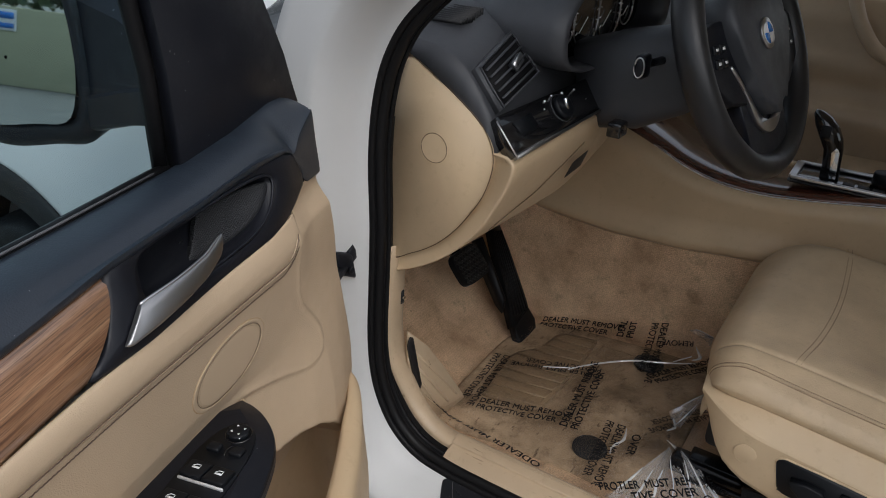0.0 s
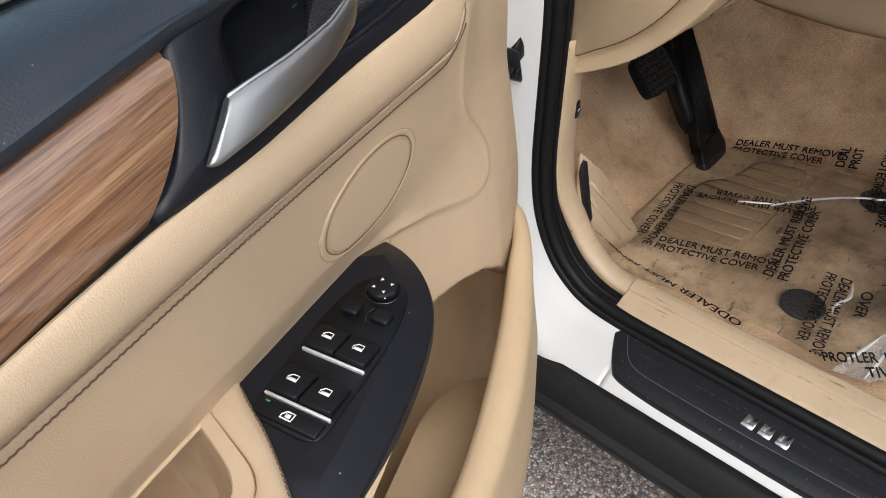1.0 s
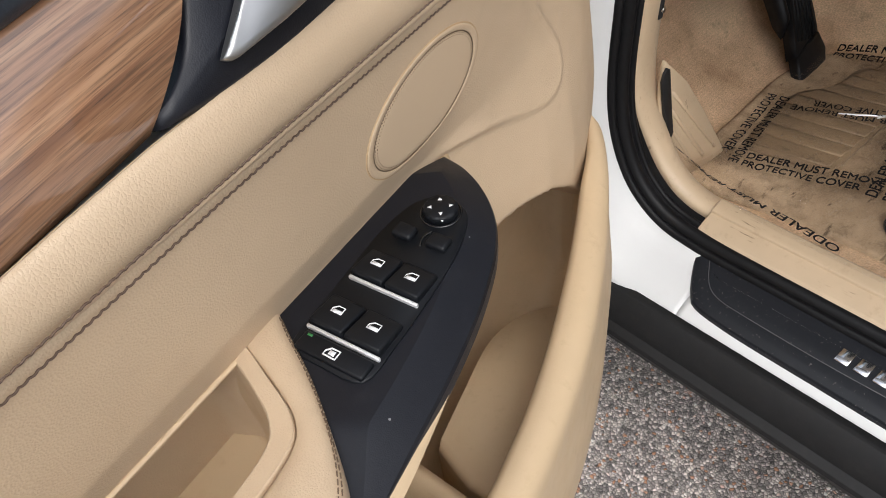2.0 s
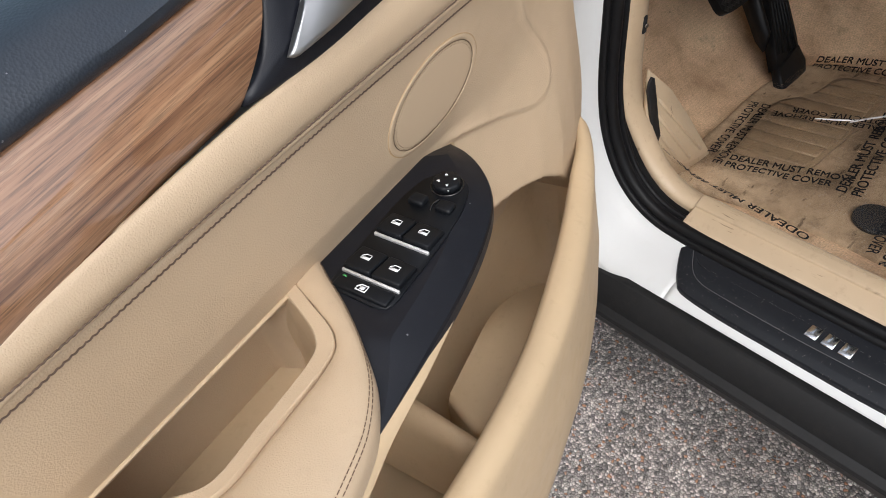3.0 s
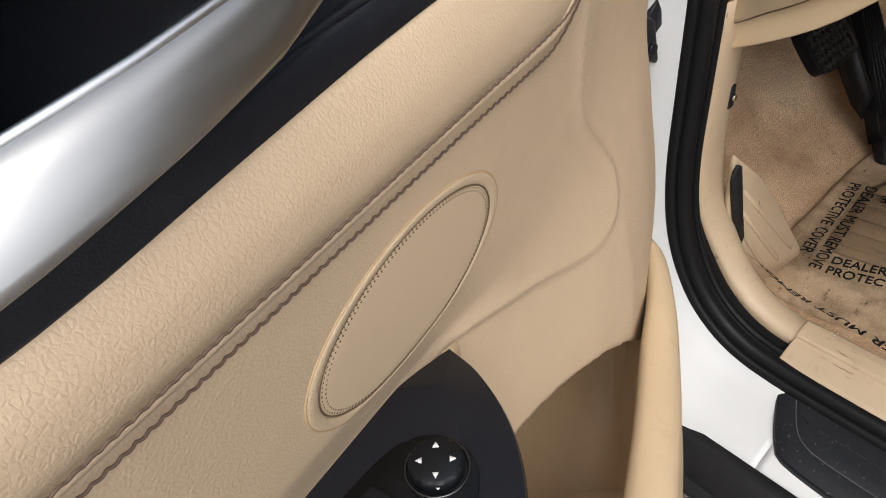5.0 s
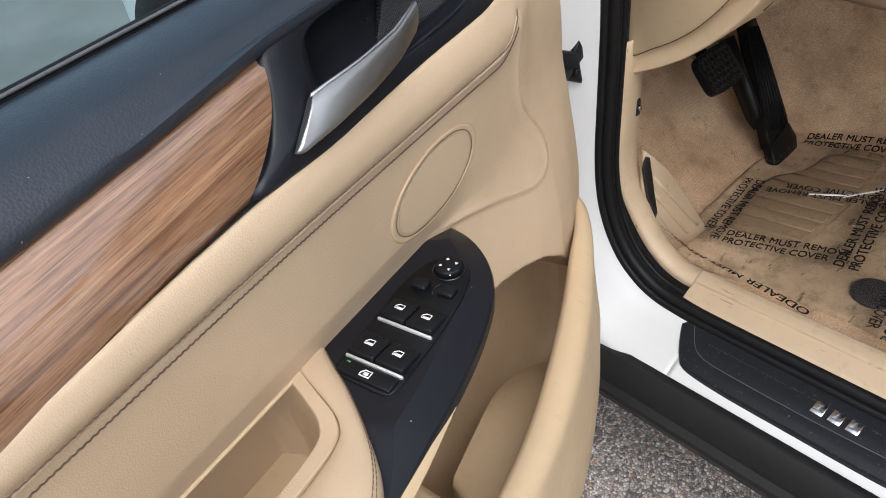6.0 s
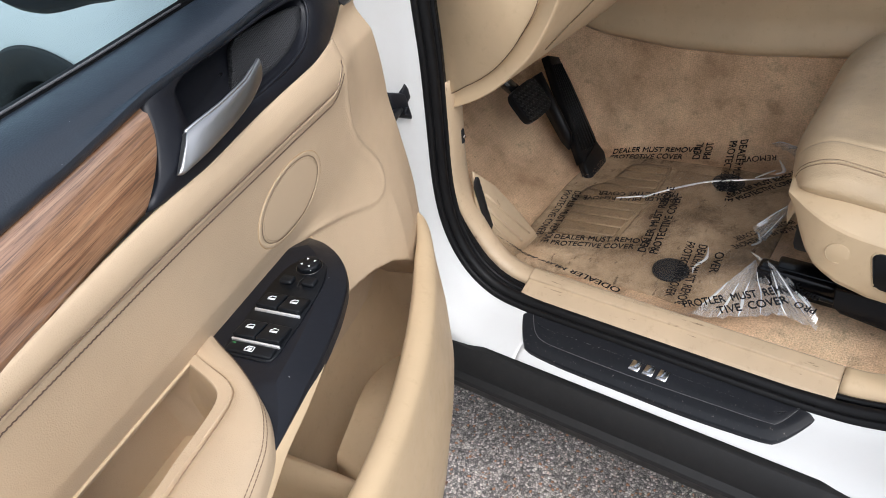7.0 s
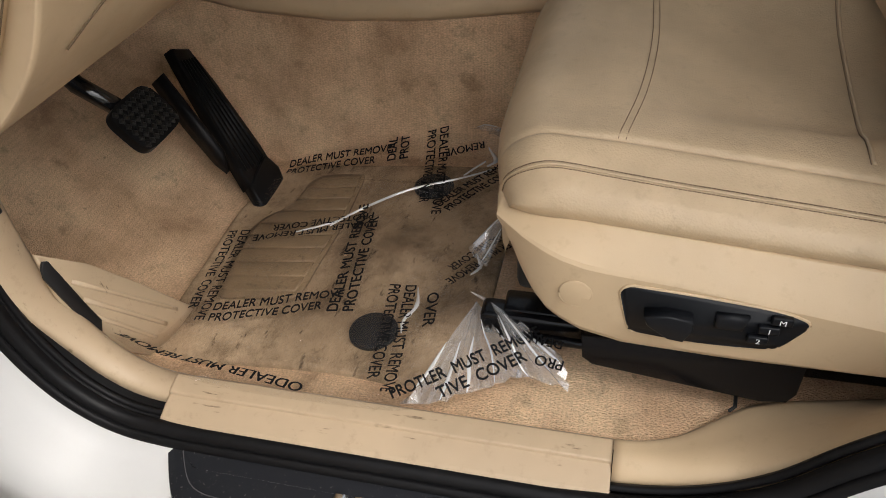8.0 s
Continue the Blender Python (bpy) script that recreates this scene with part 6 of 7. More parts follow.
for s, t in ((0.40, 0.30), (0.44, 0.12), (0.52, 0.06), (0.62, 0.10), (0.22, 0.50), (0.74, 0.15), (0.80, 0.5)):
    part("white_mark", slab([(s - 0.008, t - 0.025), (s + 0.008, t - 0.025), (s + 0.008, t + 0.025), (s - 0.008, t + 0.025)], 0.0035, 0.0046, 0, Fs), MARK, lsw)
part("fog_button", slab([(0.10, 0.28), (0.27, 0.24), (0.28, 0.62), (0.12, 0.66)], 0.003, 0.0065, 0.001, Fs), SWITCH, lsw)
Fv = quad_frame((0.040, 0.004, 1.180), (0.158, 0.008, 1.222), (0.178, -0.043, 1.160), (0.046, -0.040, 1.121))
vent = part("vent_frame", slab([(0, 0), (1, 0), (1, 1), (0, 1)], -0.02, 0.004, 0.003, Fv), DASH, dash, "charcoal vent surround")
part("vent_well", slab([(0.10, 0.08), (0.90, 0.06), (0.90, 0.93), (0.10, 0.95)], 0.003, 0.0046, 0.001, Fv), INK, vent)
part("vent_rim", tube([Fv(Vector((a, b, 0.006))) for a, b in ((0.08, 0.06), (0.5, 0.05), (0.92, 0.04), (0.93, 0.5), (0.92, 0.95), (0.5, 0.96), (0.08, 0.97), (0.07, 0.5))], 0.0022, 6, True), DASH, vent)
for k in range(5):
    t = 0.18 + 0.16 * k
    part("vent_slat", tube([Fv(Vector((0.12, t, 0.009))), Fv(Vector((0.50, t, 0.010))), Fv(Vector((0.89, t, 0.009)))], 0.0026, 6, flat=0.6), DASH, vent)
part("vent_tab", slab([(0.50, 0.42), (0.72, 0.36), (0.74, 0.56), (0.52, 0.62)], 0.008, 0.016, 0.002, Fv), DASH, vent)
part("vent_tab_tip", slab([(0.50, 0.45), (0.74, 0.38), (0.75, 0.47), (0.51, 0.54)], 0.0155, 0.018, 0.0008, Fv), SILVER, vent)
for k in range(9):
    part("defrost_slat", box(0.09 + 0.008 * k, 0.093 + 0.008 * k, 0.06, 0.13, 1.232, 1.238 + 0.0016 * k, 0), DARK, dash)
# instrument cluster
co = [(p.x, p.y) for p in curve([(0.160, 1.215, 0), (0.178, 1.180, 0), (0.245, 1.160, 0), (0.335, 1.156, 0), (0.48, 1.160, 0), (0.600, 1.178, 0), (0.655, 1.205, 0), (0.64, 1.275, 0), (0.54, 1.30, 0), (0.39, 1.31, 0), (0.25, 1.295, 0), (0.175, 1.255, 0)], 5, True)]
cx, cz = 0.395, 1.215
rows = [[(cx + (a - cx) * s, y, cz + (b - cz) * s) for a, b in co] for y, s in ((0.12, 0.9), (0.02, 1.02), (-0.06, 1.05), (-0.085, 1.04), (-0.090, 1.0), (-0.080, 0.97), (-0.03, 0.93))]
part("cluster_hood", sheet(rows, True), DASH, dash, "charcoal instrument hood", thick=0.003)
rows = [[(cx + (a - cx) * s, -0.03, cz + (b - cz) * s) for a, b in co] for s in (0.94, 0.5, 0.02)]
clus = part("cluster_face", sheet(rows, True), GLOSS, dash, "black instrument face")
for x, z, r in ((0.275, 1.226, 0.040), (0.365, 1.226, 0.056), (0.475, 1.226, 0.056), (0.565, 1.226, 0.036)):
    part("gauge_ring", tube([(x + r * math.cos(t), -0.034, z + r * math.sin(t)) for t in np.linspace(0, 2 * math.pi, 41)[:-1]], 0.0016, 6, True), SILVER, clus, "thin silver gauge ring")
    for t in np.linspace(-0.6, 3.7, 12):
        part("gauge_tick", tube([(x + r * 0.78 * math.cos(t), -0.0345, z + r * 0.78 * math.sin(t)), (x + r * 0.92 * math.cos(t), -0.0345, z + r * 0.92 * math.sin(t))], 0.0012, 4), MARK, clus)
    part("gauge_needle", tube([(x, -0.036, z), (x - r * 0.6, -0.036, z - r * 0.45)], 0.001, 4), MARK, clus)

# ---- steering column and wheel ----
WX = 0.335
col = thing("steering_column", "black plastic steering column shroud with stalk", "steering column")
rows = []
for f, y, z, hw, hh in ((0, -0.06, 1.115, 0.09, 0.075), (0.4, -0.14, 1.135, 0.10, 0.08), (0.8, -0.22, 1.165, 0.085, 0.07), (1, -0.27, 1.185, 0.06, 0.055)):
    rows.append([(WX + 0.024 + (hw - 0.024) * math.copysign(abs(math.cos(t)) ** 0.6, math.cos(t)), y + 0.35 * hh * math.sin(t), z + hh * math.copysign(abs(math.sin(t)) ** 0.6, math.sin(t))) for t in np.linspace(0, 2 * math.pi, 29)[:-1]])
part("shroud", capped(rows), DASH, col)
part("stalk", tube([(0.30, -0.20, 1.185), (0.26, -0.197, 1.187), (0.235, -0.193, 1.188)], 0.007, 8), BLACK, col)
part("stalk_end", box(0.205, 0.24, -0.202, -0.184, 1.168, 1.206, 0.006), BLACK, col)
part("stalk_ring", tube([(0.206, -0.193 + 0.008 * math.cos(t), 1.187 + 0.015 * math.sin(t)) for t in np.linspace(0, 2 * math.pi, 21)[:-1]], 0.0015, 5, True), SILVER, col)
part("start_button", box(0.25, 0.285, -0.165, -0.14, 1.055, 1.08, 0.003), GLOSS, col)

TILT = radians(24)
WM = Matrix.Translation((WX - 0.024, -0.322, 1.223)) @ Matrix.Rotation(radians(-9), 4, "Z") @ Matrix.Rotation(math.pi / 2 - TILT, 4, "X")
sw = thing("steering_wheel", "black leather steering wheel with silver lower spoke", "steering wheel", WM)
R = 0.187
part("rim", tube([(R * math.cos(t), R * math.sin(t), 0) for t in np.linspace(0, 2 * math.pi, 65)[:-1]], lambda f: 0.0205, 14, True, 1.15), leather("black_wheel_leather", (0.014, 0.014, 0.015), 0.38, cell=700, depth=0.0002, strength=0.3), sw, "worn black leather rim")
hub = [(p.x, p.y) for p in curve([(-0.100, 0.050, 0), (-0.075, 0.082, 0), (0, 0.094, 0), (0.075, 0.082, 0), (0.100, 0.050, 0), (0.092, 0.0, 0), (0.062, -0.055, 0), (0.030, -0.098, 0), (0, -0.108, 0), (-0.030, -0.098, 0), (-0.062, -0.055, 0), (-0.092, 0.0, 0)], 4, True)]
part("airbag_cover", slab(hub, -0.02, 0.032, 0.014, segments=4), DASH, sw, "charcoal airbag cover")
for s in (-1, 1):
    part("side_spoke", slab([(s * 0.06, 0.05), (s * 0.12, 0.045), (s * 0.180, 0.035), (s * 0.180, -0.030), (s * 0.12, -0.075), (s * 0.055, -0.085)][::s], -0.016, 0.012, 0.006), BLACK, sw)
    for k in range(4):
        part("spoke_button", box(s * (0.120 + 0.022 * (k % 2)) - 0.009, s * (0.120 + 0.022 * (k % 2)) + 0.009, -0.012 + 0.020 * (k // 2) - 0.007, -0.012 + 0.020 * (k // 2) + 0.007, 0.01, 0.016, 0.002), SWITCH, sw)
        part("button_mark", box(s * (0.120 + 0.022 * (k % 2)) - 0.004, s * (0.120 + 0.022 * (k % 2)) + 0.004, -0.014 + 0.020 * (k // 2), -0.010 + 0.020 * (k // 2), 0.0158, 0.0165, 0), MARK, sw)
part("lower_spoke", slab([(-0.085, -0.060), (0.085, -0.060), (0.078, -0.120), (0.070, -0.178), (-0.070, -0.178), (-0.078, -0.120)], -0.014, 0.008, 0.004), BLACK, sw)
v_in = [(-0.098, -0.020), (-0.066, -0.060), (-0.034, -0.104), (0.0, -0.118), (0.034, -0.104), (0.066, -0.060), (0.098, -0.020)]
v_out = [(-0.102, -0.022), (-0.073, -0.064), (-0.044, -0.118), (0.0, -0.136), (0.044, -0.118), (0.073, -0.064), (0.102, -0.022)]
v_in, v_out = ([(p.x, p.y) for p in curve([(a, b, 0) for a, b in v], 4)] for v in (v_in, v_out))
part("silver_trim", slab(v_in + v_out[::-1], 0.004, 0.0145, 0.002), SILVER, sw, "satin silver spoke trim")
part("emblem_ring", disc((0, 0.012, 0.031), 0.0235, 0.004, (0, 0, 1), 36, 0.001), SILVER, sw, "round emblem")
part("emblem_field", disc((0, 0.012, 0.0345), 0.0165, 0.0015, (0, 0, 1), 36, 0.0004), MARK, sw)
for q in (0, math.pi):
    part("emblem_quarter", slab([(0, 0.012)] + [(0.0162 * math.cos(q + t), 0.012 + 0.0162 * math.sin(q + t)) for t in np.linspace(0, math.pi / 2, 10)], 0.0355, 0.0366, 0), BLUE, sw)

# ---- centre console ----
cons = thing("centre_console", "beige centre console with dark wood and silver trim", "console")
TRIM = [(0.10, 0.975), (0.0, 0.955), (-0.07, 0.930), (-0.118, 0.909), (-0.165, 0.886), (-0.212, 0.871), (-0.26, 0.861), (-0.314, 0.857), (-0.36, 0.858), (-0.405, 0.863), (-0.5, 0.877), (-0.576, 0.890), (-0.75, 0.905), (-1.1, 0.915)]
rows, wrows = [], []
for y in np.linspace(0.30, -1.1, 60):
    z = table(y, TRIM[::-1])
    seam = lerp(y, [(-1.1, 0.74), (-0.37, 0.710), (-0.20, 0.690), (-0.03, 0.684), (0.15, 0.697), (0.30, 0.73)])
    rows.append([(0.712, y, seam - 0.012), (0.702, y, seam - 0.004), (0.690, y, seam + 0.005), (0.694, y, seam + 0.022), (0.703, y, seam + 0.045), (0.708, y, seam + 0.060), (0.708, y, seam + 0.075), (0.700, y, seam + (z - seam) * 0.75), (0.698, y, z - 0.002), (0.715, y, z - 0.01)])
    wrows.append([(0.700, y, z - 0.003), (0.698, y, z + 0.004), (0.705, y, z + 0.011), (0.735, y, z + 0.014), (0.88, y, z + 0.016), (0.90, y, z)])
part("side_panel", sheet(rows), PLASTIC, cons, "beige console side", thick=0.003)
part("wood_top", sheet(wrows), DWOOD, cons, "glossy dark walnut console top", thick=0.003)
part("silver_edge", tube([(0.699, y, table(y, TRIM[::-1]) + 0.001) for y in np.linspace(-0.1, -1.05, 40)], 0.0022, 6), SILVER, cons)
part("far_side", box(0.90, 0.93, -1.1, 0.3, 0.5, 0.88, 0.01), PLASTIC, cons)
part("shift_plate", box(0.715, 0.845, -0.72, -0.385, 0.893, 0.902, 0.006), GLOSS, cons, "gloss black shifter plate")
for x in (0.722, 0.838):
    part("plate_strip", box(x - 0.005, x + 0.005, -0.715, -0.39, 0.902, 0.909, 0.002), SILVER, cons, "satin silver strip")
part("plate_end", box(0.725, 0.835, -0.40, -0.385, 0.902, 0.909, 0.002), SILVER, cons)
part("armrest_box", box(0.68, 0.88, -1.05, -0.78, 0.9, 1.02, 0.03, 3), LEATHER, cons, "beige leather centre armrest")
part("rotary_knob", disc((0.80, -0.56, 0.905), 0.024, 0.025, (0, 0, 1), 28, 0.004), SWITCH, cons, "round controller knob")
for k in range(4):
    part("console_button", box(0.735, 0.755, -0.51 - 0.028 * k, -0.488 - 0.028 * k, 0.901, 0.907, 0.002), SWITCH, cons)
lever = thing("gear_lever", "black and chrome joystick gear lever on the console", "gear lever")
rows = []
for f, x, y, z, a, b in ((0, 0.778, -0.458, 0.895, 0.013, 0.019), (1, 0.778, -0.456, 0.925, 0.012, 0.018), (2, 0.777, -0.452, 0.955, 0.014, 0.020), (3, 0.776, -0.444, 0.976, 0.019, 0.026), (4, 0.775, -0.434, 1.000, 0.022, 0.030), (5, 0.775, -0.424, 1.022, 0.020, 0.027), (6, 0.775, -0.418, 1.034, 0.014, 0.018), (7, 0.775, -0.416, 1.038, 0.005, 0.007)):
    rows.append([(x + a * math.cos(t), y + b * math.sin(t), z + 0.35 * b * math.sin(t) * (f > 1)) for t in np.linspace(0, 2 * math.pi, 21)[:-1]])
part("grip", capped(rows), GLOSS, lever, "black gear knob")
part("chrome_side", slab([(-0.472, 0.905), (-0.458, 0.905), (-0.450, 0.960), (-0.458, 0.972), (-0.466, 0.962)], 0, 0.004, 0.001, lambda c: Vector((0.763 - c.z, c.x, c.y))), CHROME, lever, "chrome lever trim")
part("button", box(0.752, 0.758, -0.44, -0.42, 0.99, 1.015, 0.002), SWITCH, lever)

# ---- driver's seat ----
seat = thing("driver_seat", "worn beige leather driver seat with plastic side trim", "car seat")
# cushion: sections across the car, from the nose to the back
def seat_top(y):
    return 0.772 - 0.115 * max(0, -0.42 - y)


def crease_x(y):
    return lerp(-y, [(0.39, 0.206), (0.45, 0.222), (0.6, 0.244), (0.8, 0.262), (1.1, 0.27)])


stations = [(-0.445 + 0.066 * math.sin(a), 0.066 * (1 - math.cos(a)), 0.022 * (1 - math.cos(a))) for a in np.linspace(math.pi / 2, 0.0, 10)]
stations = [(-0.384, 0.110, 0.03), (-0.380, 0.088, 0.025)] + stations + [(y, 0.0, 0.0) for y in (-0.47, -0.52, -0.58, -0.65, -0.72, -0.8, -0.9, -1.05)]
rows = []
for y, down, pinch in stations:
    zt = seat_top(y) - down
    zj = 0.708 - 0.085 * max(0, -0.46 - y)
    zj = min(zj, zt - 0.012)
    cx_ = crease_x(y) + pinch
    hump = 0.012 * step(-0.41, -0.55, y)
    sink = 0.008 * math.exp(-((y + 0.545) / 0.016) ** 2)
    dip = 0.014 * step(-0.50, -0.70, y)
    k = (zt - zj)
    rise = step(-0.375, -0.50, y)
    prof = [(0.19 + pinch, zj - 0.05), (0.160 + pinch, zj - 0.008), (0.152 + pinch, zj + 0.10 * k), (0.151 + pinch, zj + 0.30 * k), (0.160 + pinch, zj + 0.54 * k), (0.173 + pinch, zj + 0.68 * k), (0.185 + pinch, zj + 0.80 * k), (0.201 + pinch, zt - 0.003), (0.216 + pinch, zt + hump * 0.4), (0.2235 + pinch, zt + hump * 0.45 - 0.0030), (0.231 + pinch, zt + hump * 0.75), (max(cx_ + 0.03, 0.255), zt + hump * 0.8 - sink * 0.3), (0.33, zt - dip * 0.6 - sink * 0.4 + 0.008 * rise), (0.43, zt - dip - sink * 0.4 + 0.020 * rise), (0.53, zt - dip * 0.6 - sink * 0.4 + 0.034 * rise), (0.60 - pinch, zt + hump - sink * 0.3 + 0.046 * rise), (0.64 - pinch, zt - 0.004 + 0.042 * rise), (0.662 - pinch, zt - 0.03 + 0.02 * rise), (0.67 - pinch, zj), (0.65 - pinch, zj - 0.05)]
    rows.append([(p.x, y, p.y) for p in curve([(a, b, 0) for a, b in prof], 4)])
bm = sheet(rows)
bm.verts.ensure_lookup_table()
LROW = len(rows[0])
rows_c = rows
bm.faces.new(bm.verts[:LROW])
for v in bm.verts:
    v.co.y -= 0.034 * min(1, max(0, (0.32 - v.co.x) / 0.15)) ** 2 * step(-0.58, -0.40, v.co.y)
seam_rows = {}
for idx in (22, 23, 24):
    seam_rows[idx] = curve([bm.verts[r * LROW + idx].co + Vector((-0.0004, 0, 0.0008)) for r in range(1, len(stations))], 3)
edge_path = seam_rows[23]
cu = part("cushion", bm, SEAT, seat, "worn beige leather seat cushion")
part("edge_seam", tube(edge_path, 0.0016, 6), SEAT, cu, "stitched leather seam")
part("stitching", stitches(seam_rows[24], 0.0034, 0.0012, 0.0006), THREAD_S, cu)
part("stitching", stitches(seam_rows[22], 0.0034, 0.0012, 0.0006), THREAD_S, cu)
order = sorted(range(len(stations)), key=lambda r: stations[r][0])


def cushion_z(x, y):
    """Height of the cushion's upper side."""
    ys = [stations[r][0] for r in order]
    zs = [np.interp(x, [p[0] for p in rows_c[r][24:60]], [p[2] for p in rows_c[r][24:60]]) for r in order]
    return float(np.interp(y, ys, zs))


for off in (-0.004, 0.004):
    part("stitching", stitches([Vector((x, y + off, cushion_z(x, y + off) + 0.0006)) for x, y in [(x, -0.518 - 0.034 * math.sin(math.pi * (x - 0.20) / 0.55)) for x in np.linspace(0.226, 0.635, 60)]], 0.0034, 0.0012, 0.00055), THREAD_S, cu)
part("rear_seam", stitches([Vector((x, y, cushion_z(x, y) + 0.0008)) for x, y in [(x, -0.768 - 0.010 * math.sin((x - 0.23) * 6)) for x in np.linspace(0.245, 0.60, 50)]], 0.0034, 0.0012, 0.0006), THREAD_S, cu)
part("seam_fold", tube([(x, -0.772 - 0.010 * math.sin((x - 0.23) * 6), cushion_z(x, -0.772) + 0.0002) for x in np.linspace(0.245, 0.60, 50)], 0.0022, 6), SEAT, cu)
# plastic side trim
upper = [(-0.400, 0.704), (-0.43, 0.709), (-0.468, 0.709), (-0.548, 0.703), (-0.70, 0.687), (-0.783, 0.679), (-1.05, 0.65)]
chamfer = [(-0.400, 0.699), (-0.42, 0.698), (-0.45, 0.692), (-0.479, 0.684), (-0.507, 0.677), (-0.591, 0.668), (-0.70, 0.651), (-0.788, 0.637), (-1.05, 0.60)]
lower = [(-0.400, 0.694), (-0.41, 0.684), (-0.42, 0.668), (-0.43, 0.645), (-0.445, 0.618), (-0.46, 0.600), (-0.495, 0.580), (-0.545, 0.567), (-0.65, 0.562), (-0.80, 0.562), (-1.05, 0.57)]
rows = []
for y in np.concatenate([np.linspace(-0.400, -0.46, 14), np.linspace(-0.475, -1.05, 26)]):
    zu, zc, zl = (lerp(-y, [(-a, b) for a, b in t]) for t in (upper, chamfer, lower))
    xo = 0.116 + 0.048 * max(0, (y + 0.50) / 0.1) ** 2.2
    h = zc - zl
    k = min(1.0, (-0.395 - y) / 0.06)
    rows.append([(xo + 0.075, y, zu - 0.012), (xo + 0.046, y, zu - 0.003), (xo + 0.040, y, zu), (xo + 0.036, y, zu - 0.001), (xo + 0.020, y, zc + 0.52 * (zu - zc)), (xo + 0.0025, y, zc + 0.03 * (zu - zc)), (xo, y, zc - 0.04 * h), (xo - 0.001, y, zl + 0.4 * h), (xo + 0.001, y, zl + 0.12 * h), (xo + 0.006 * k, y, zl + 0.003 * k), (xo + 0.016, y, zl), (xo + 0.06, y, zl + 0.004)])
rows.insert(0, [(a + 0.05, -0.394, b) for a, b in [(q[0], q[2]) for q in rows[0]]])
sharp(part("side_trim", sheet(rows), PLASTIC, seat, "beige plastic seat side trim"), 24)
sharp(part("round_cap", disc((0.1165, -0.491, 0.640), 0.0165, 0.0012, (-1, 0.0, 0.0), 32, 0.0004), PLASTIC, seat), 30)
part("cap_ring", tube([(0.1160, -0.491 + 0.0172 * math.cos(t), 0.640 + 0.0172 * math.sin(t)) for t in np.linspace(0, 2 * math.pi, 33)[:-1]], 0.0009, 5, True), PLASTIC, seat)
so = [(p.x, p.y) for p in curve([(-0.541, 0.6575, 0), (-0.537, 0.651, 0), (-0.5375, 0.645, 0), (-0.546, 0.609, 0), (-0.550, 0.601, 0), (-0.558, 0.5965, 0), (-0.62, 0.5915, 0), (-0.68, 0.5935, 0), (-0.695, 0.5965, 0), (-0.702, 0.602, 0), (-0.719, 0.627, 0), (-0.720, 0.634, 0), (-0.714, 0.639, 0), (-0.685, 0.6475, 0), (-0.62, 0.655, 0), (-0.56, 0.6595, 0), (-0.548, 0.660, 0)], 4, True)]
onside = lambda c: Vector((0.1185 - c.z, c.x, c.y))
spanel = part("switch_panel", slab(so, 0, 0.005, 0.002, onside), SWITCH, seat, "black seat switch panel")
part("panel_ring", tube([onside(Vector((a, b, 0.003))) for a, b in so], 0.0020, 6, True), PLASTIC, spanel)
part("seat_switch", slab([(-0.562, 0.634), (-0.566, 0.622), (-0.588, 0.606), (-0.604, 0.604), (-0.612, 0.622), (-0.610, 0.634), (-0.585, 0.638)], 0.004, 0.020, 0.0018, onside), SWITCH, spanel)
part("seat_switch", slab([(-0.632, 0.640), (-0.632, 0.622), (-0.660, 0.622), (-0.664, 0.640)], 0.004, 0.014, 0.004, onside), SWITCH, spanel)
for (y, z), ch in zip(((-0.694, 0.640), (-0.684, 0.626), (-0.676, 0.611)), "M12"):
    part("memory_button", box(0.107, 0.114, y - 0.010, y + 0.010, z - 0.0055, z + 0.0045, 0.0015), SWITCH, spanel)
    fc = bpy.data.curves.new("digit", "FONT")
    fc.body, fc.size, fc.align_x = ch, 0.0095, "CENTER"
    tob = bpy.data.objects.new("digit", fc)
    scene.collection.objects.link(tob)
    bpy.context.view_layer.update()
    me = bpy.data.meshes.new_from_object(tob.evaluated_get(bpy.context.evaluated_depsgraph_get()))
    bpy.data.objects.remove(tob)
    bm = bmesh.new()
    bm.from_mesh(me)
    bpy.data.meshes.remove(me)
    for v in bm.verts:
        v.co = Vector((0.1063, y - v.co.x, z - 0.0035 + v.co.y))
    part("button_digit", bm, MARK, spanel, "white printed character", smooth=False)
# rail and frame below
part("rail_cover", slab([(-0.500, 0.560), (-0.503, 0.528), (-0.515, 0.520), (-0.70, 0.500), (-0.728, 0.503), (-0.737, 0.515), (-0.74, 0.56)], 0, 0.006, 0.002, lambda c: Vector((0.140 - c.z - 0.25 * max(0, 0.545 - c.y), c.x, c.y))), STEEL, seat, "black steel rail cover")
part("rail", box(0.19, 0.23, -1.05, -0.40, 0.475, 0.53, 0.004), STEEL, seat)
part("rail_front", box(0.180, 0.215, -0.50, -0.372, 0.492, 0.528, 0.007, 3), STEEL, seat, "black rail end")
part("rail_spindle", tube([(0.172, -0.40, 0.508), (0.165, -0.50, 0.512), (0.160, -0.60, 0.516)], 0.006, 8), STEEL, seat)
part("rail", box(0.53, 0.57, -1.05, -0.38, 0.46, 0.50, 0.004), BLACK, seat)
part("seat_pan", box(0.17, 0.60, -1.05, -0.42, 0.585, 0.65, 0.01), DARK, seat)
rows = []
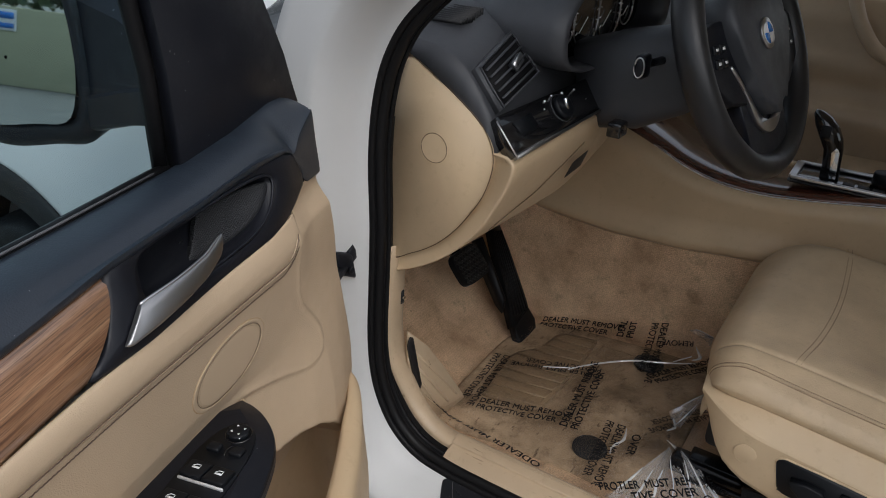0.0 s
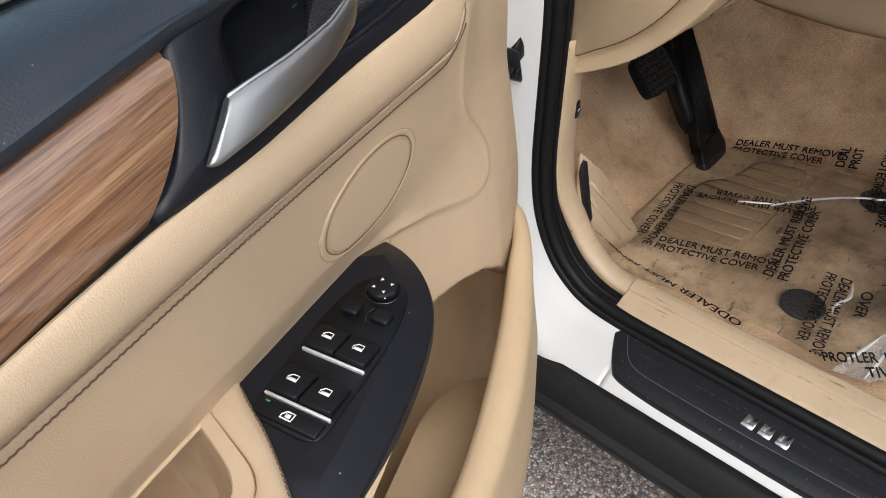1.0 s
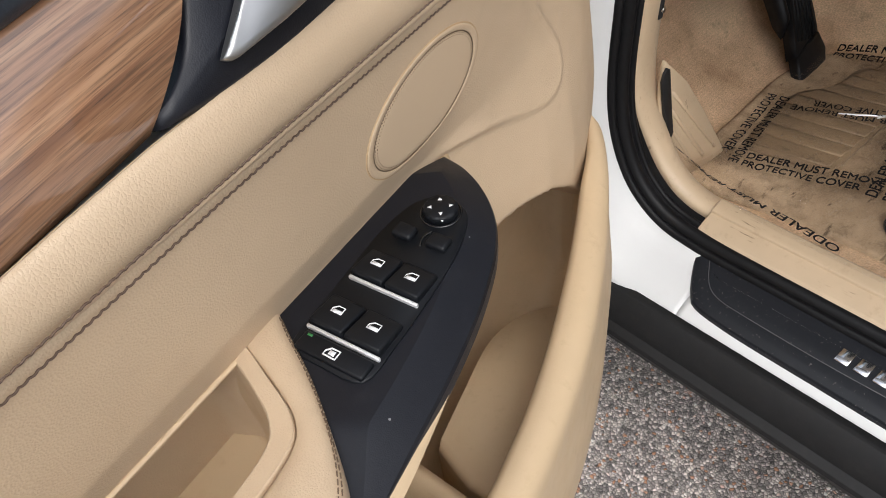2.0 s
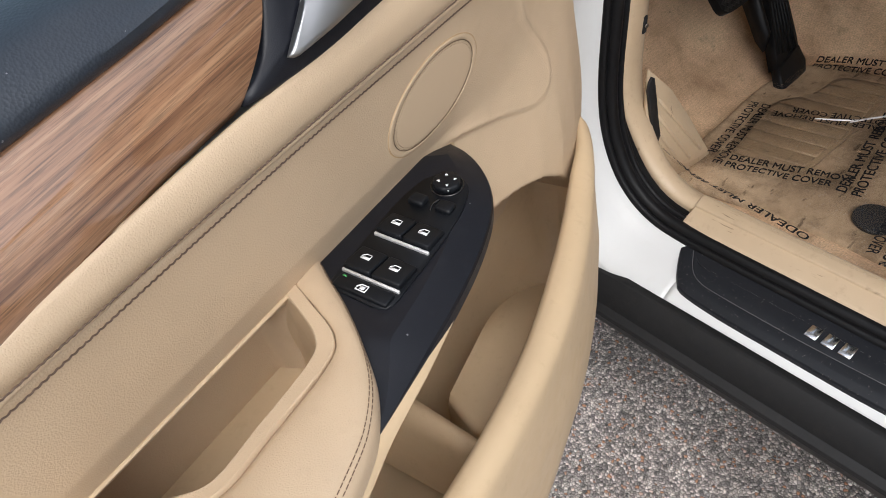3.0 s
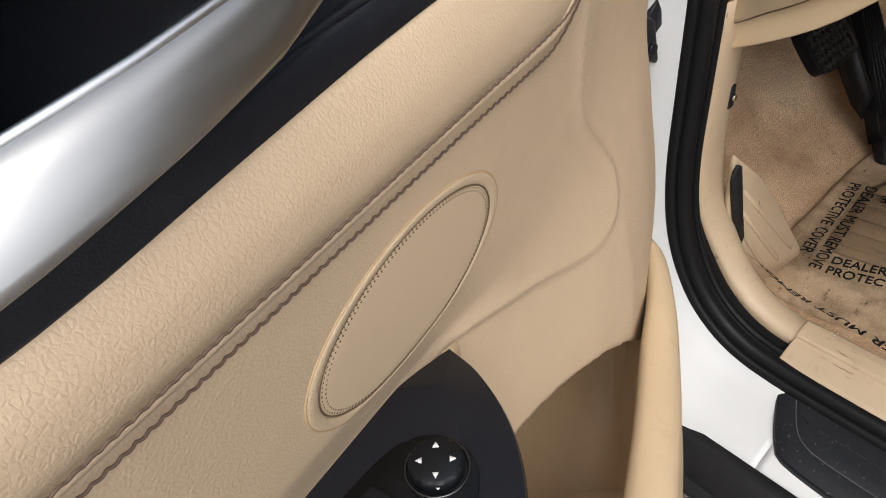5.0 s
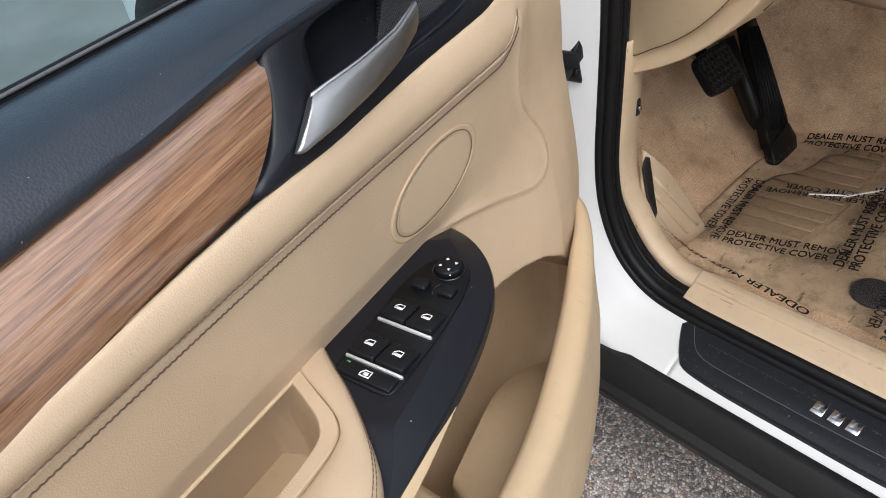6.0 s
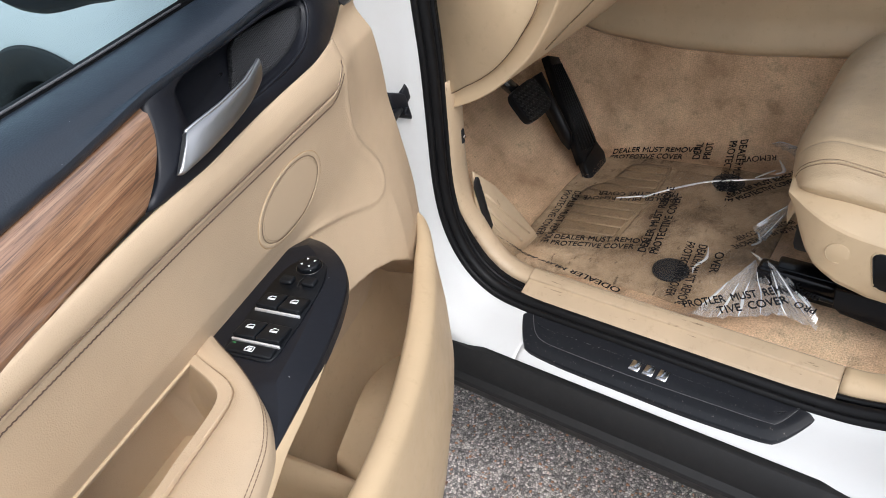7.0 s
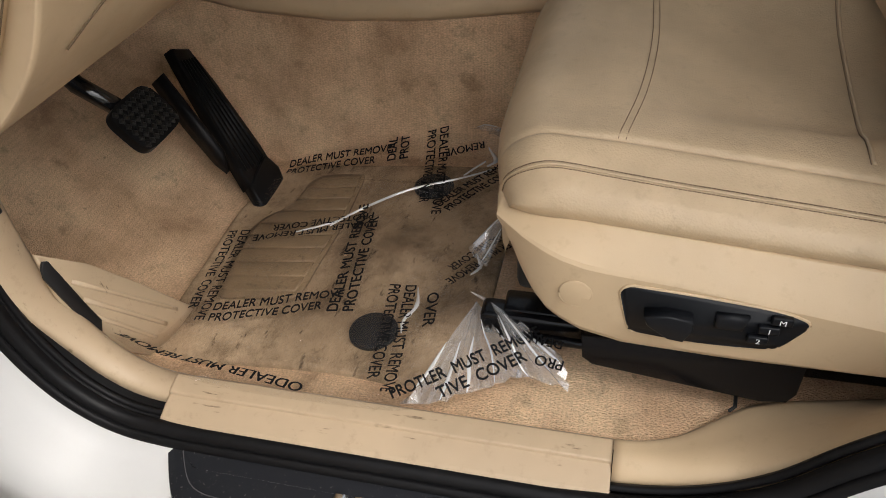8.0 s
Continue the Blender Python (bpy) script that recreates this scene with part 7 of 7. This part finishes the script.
for z, y, t in ((0.74, -0.93, 0.06), (0.80, -0.90, 0.09), (0.95, -0.94, 0.10), (1.2, -1.05, 0.09), (1.4, -1.13, 0.06), (1.45, -1.16, 0.02)):
    rows.append([(x, y - t + (t * 2 if f else 0) - 0.0, z) for f, xs in ((0, np.linspace(0.15, 0.61, 8)), (1, np.linspace(0.61, 0.15, 8))) for x in xs])
part("backrest", capped(rows), SEAT, seat, "beige leather backrest")

# ---- passenger side ----
pseat = thing("passenger_seat", "beige leather passenger seat", "car seat")
rows = []
for y, top in ((-0.39, 0.72), (-0.385, 0.76), (-0.42, 0.78), (-0.55, 0.78), (-0.75, 0.765), (-1.05, 0.75)):
    rows.append([(x, y, z) for x, z in ((0.945, 0.62), (0.935, 0.70), (0.95, top - 0.02), (0.99, top + 0.012), (1.05, top - 0.008), (1.18, top - 0.02), (1.31, top - 0.008), (1.37, top + 0.012), (1.41, top - 0.02), (1.42, 0.70), (1.41, 0.62))])
bm = sheet(rows)
bm.verts.ensure_lookup_table()
bm.faces.new(bm.verts[:11])
part("cushion", bm, SEAT, pseat)
part("backrest", box(0.95, 1.41, -1.15, -0.93, 0.74, 1.4, 0.06, 4), SEAT, pseat)
pdoor = thing("passenger_door", "beige trimmed closed passenger door", "car door")
rows = []
for y in np.linspace(0.35, -1.1, 12):
    rows.append([(x, y, z) for x, z in ((1.50, 1.20), (1.475, 1.19), (1.465, 1.12), (1.47, 1.08), (1.45, 1.04), (1.44, 1.0), (1.455, 0.98), (1.46, 0.93), (1.42, 0.91), (1.395, 0.90), (1.39, 0.87), (1.42, 0.83), (1.43, 0.70), (1.40, 0.66), (1.40, 0.5), (1.44, 0.42))])
part("panel", sheet(rows), SMOOTH, pdoor, thick=0.004)
part("pull_strap", tube(curve([(1.43, -0.36, 1.20), (1.40, -0.40, 1.13), (1.385, -0.46, 1.07), (1.39, -0.56, 1.04), (1.42, -0.62, 1.04)], 5), 0.018, 10), LEATHER, pdoor)
part("shell", box(1.50, 1.58, -1.1, 0.35, 0.42, 1.18, 0.02), PAINT, pdoor)
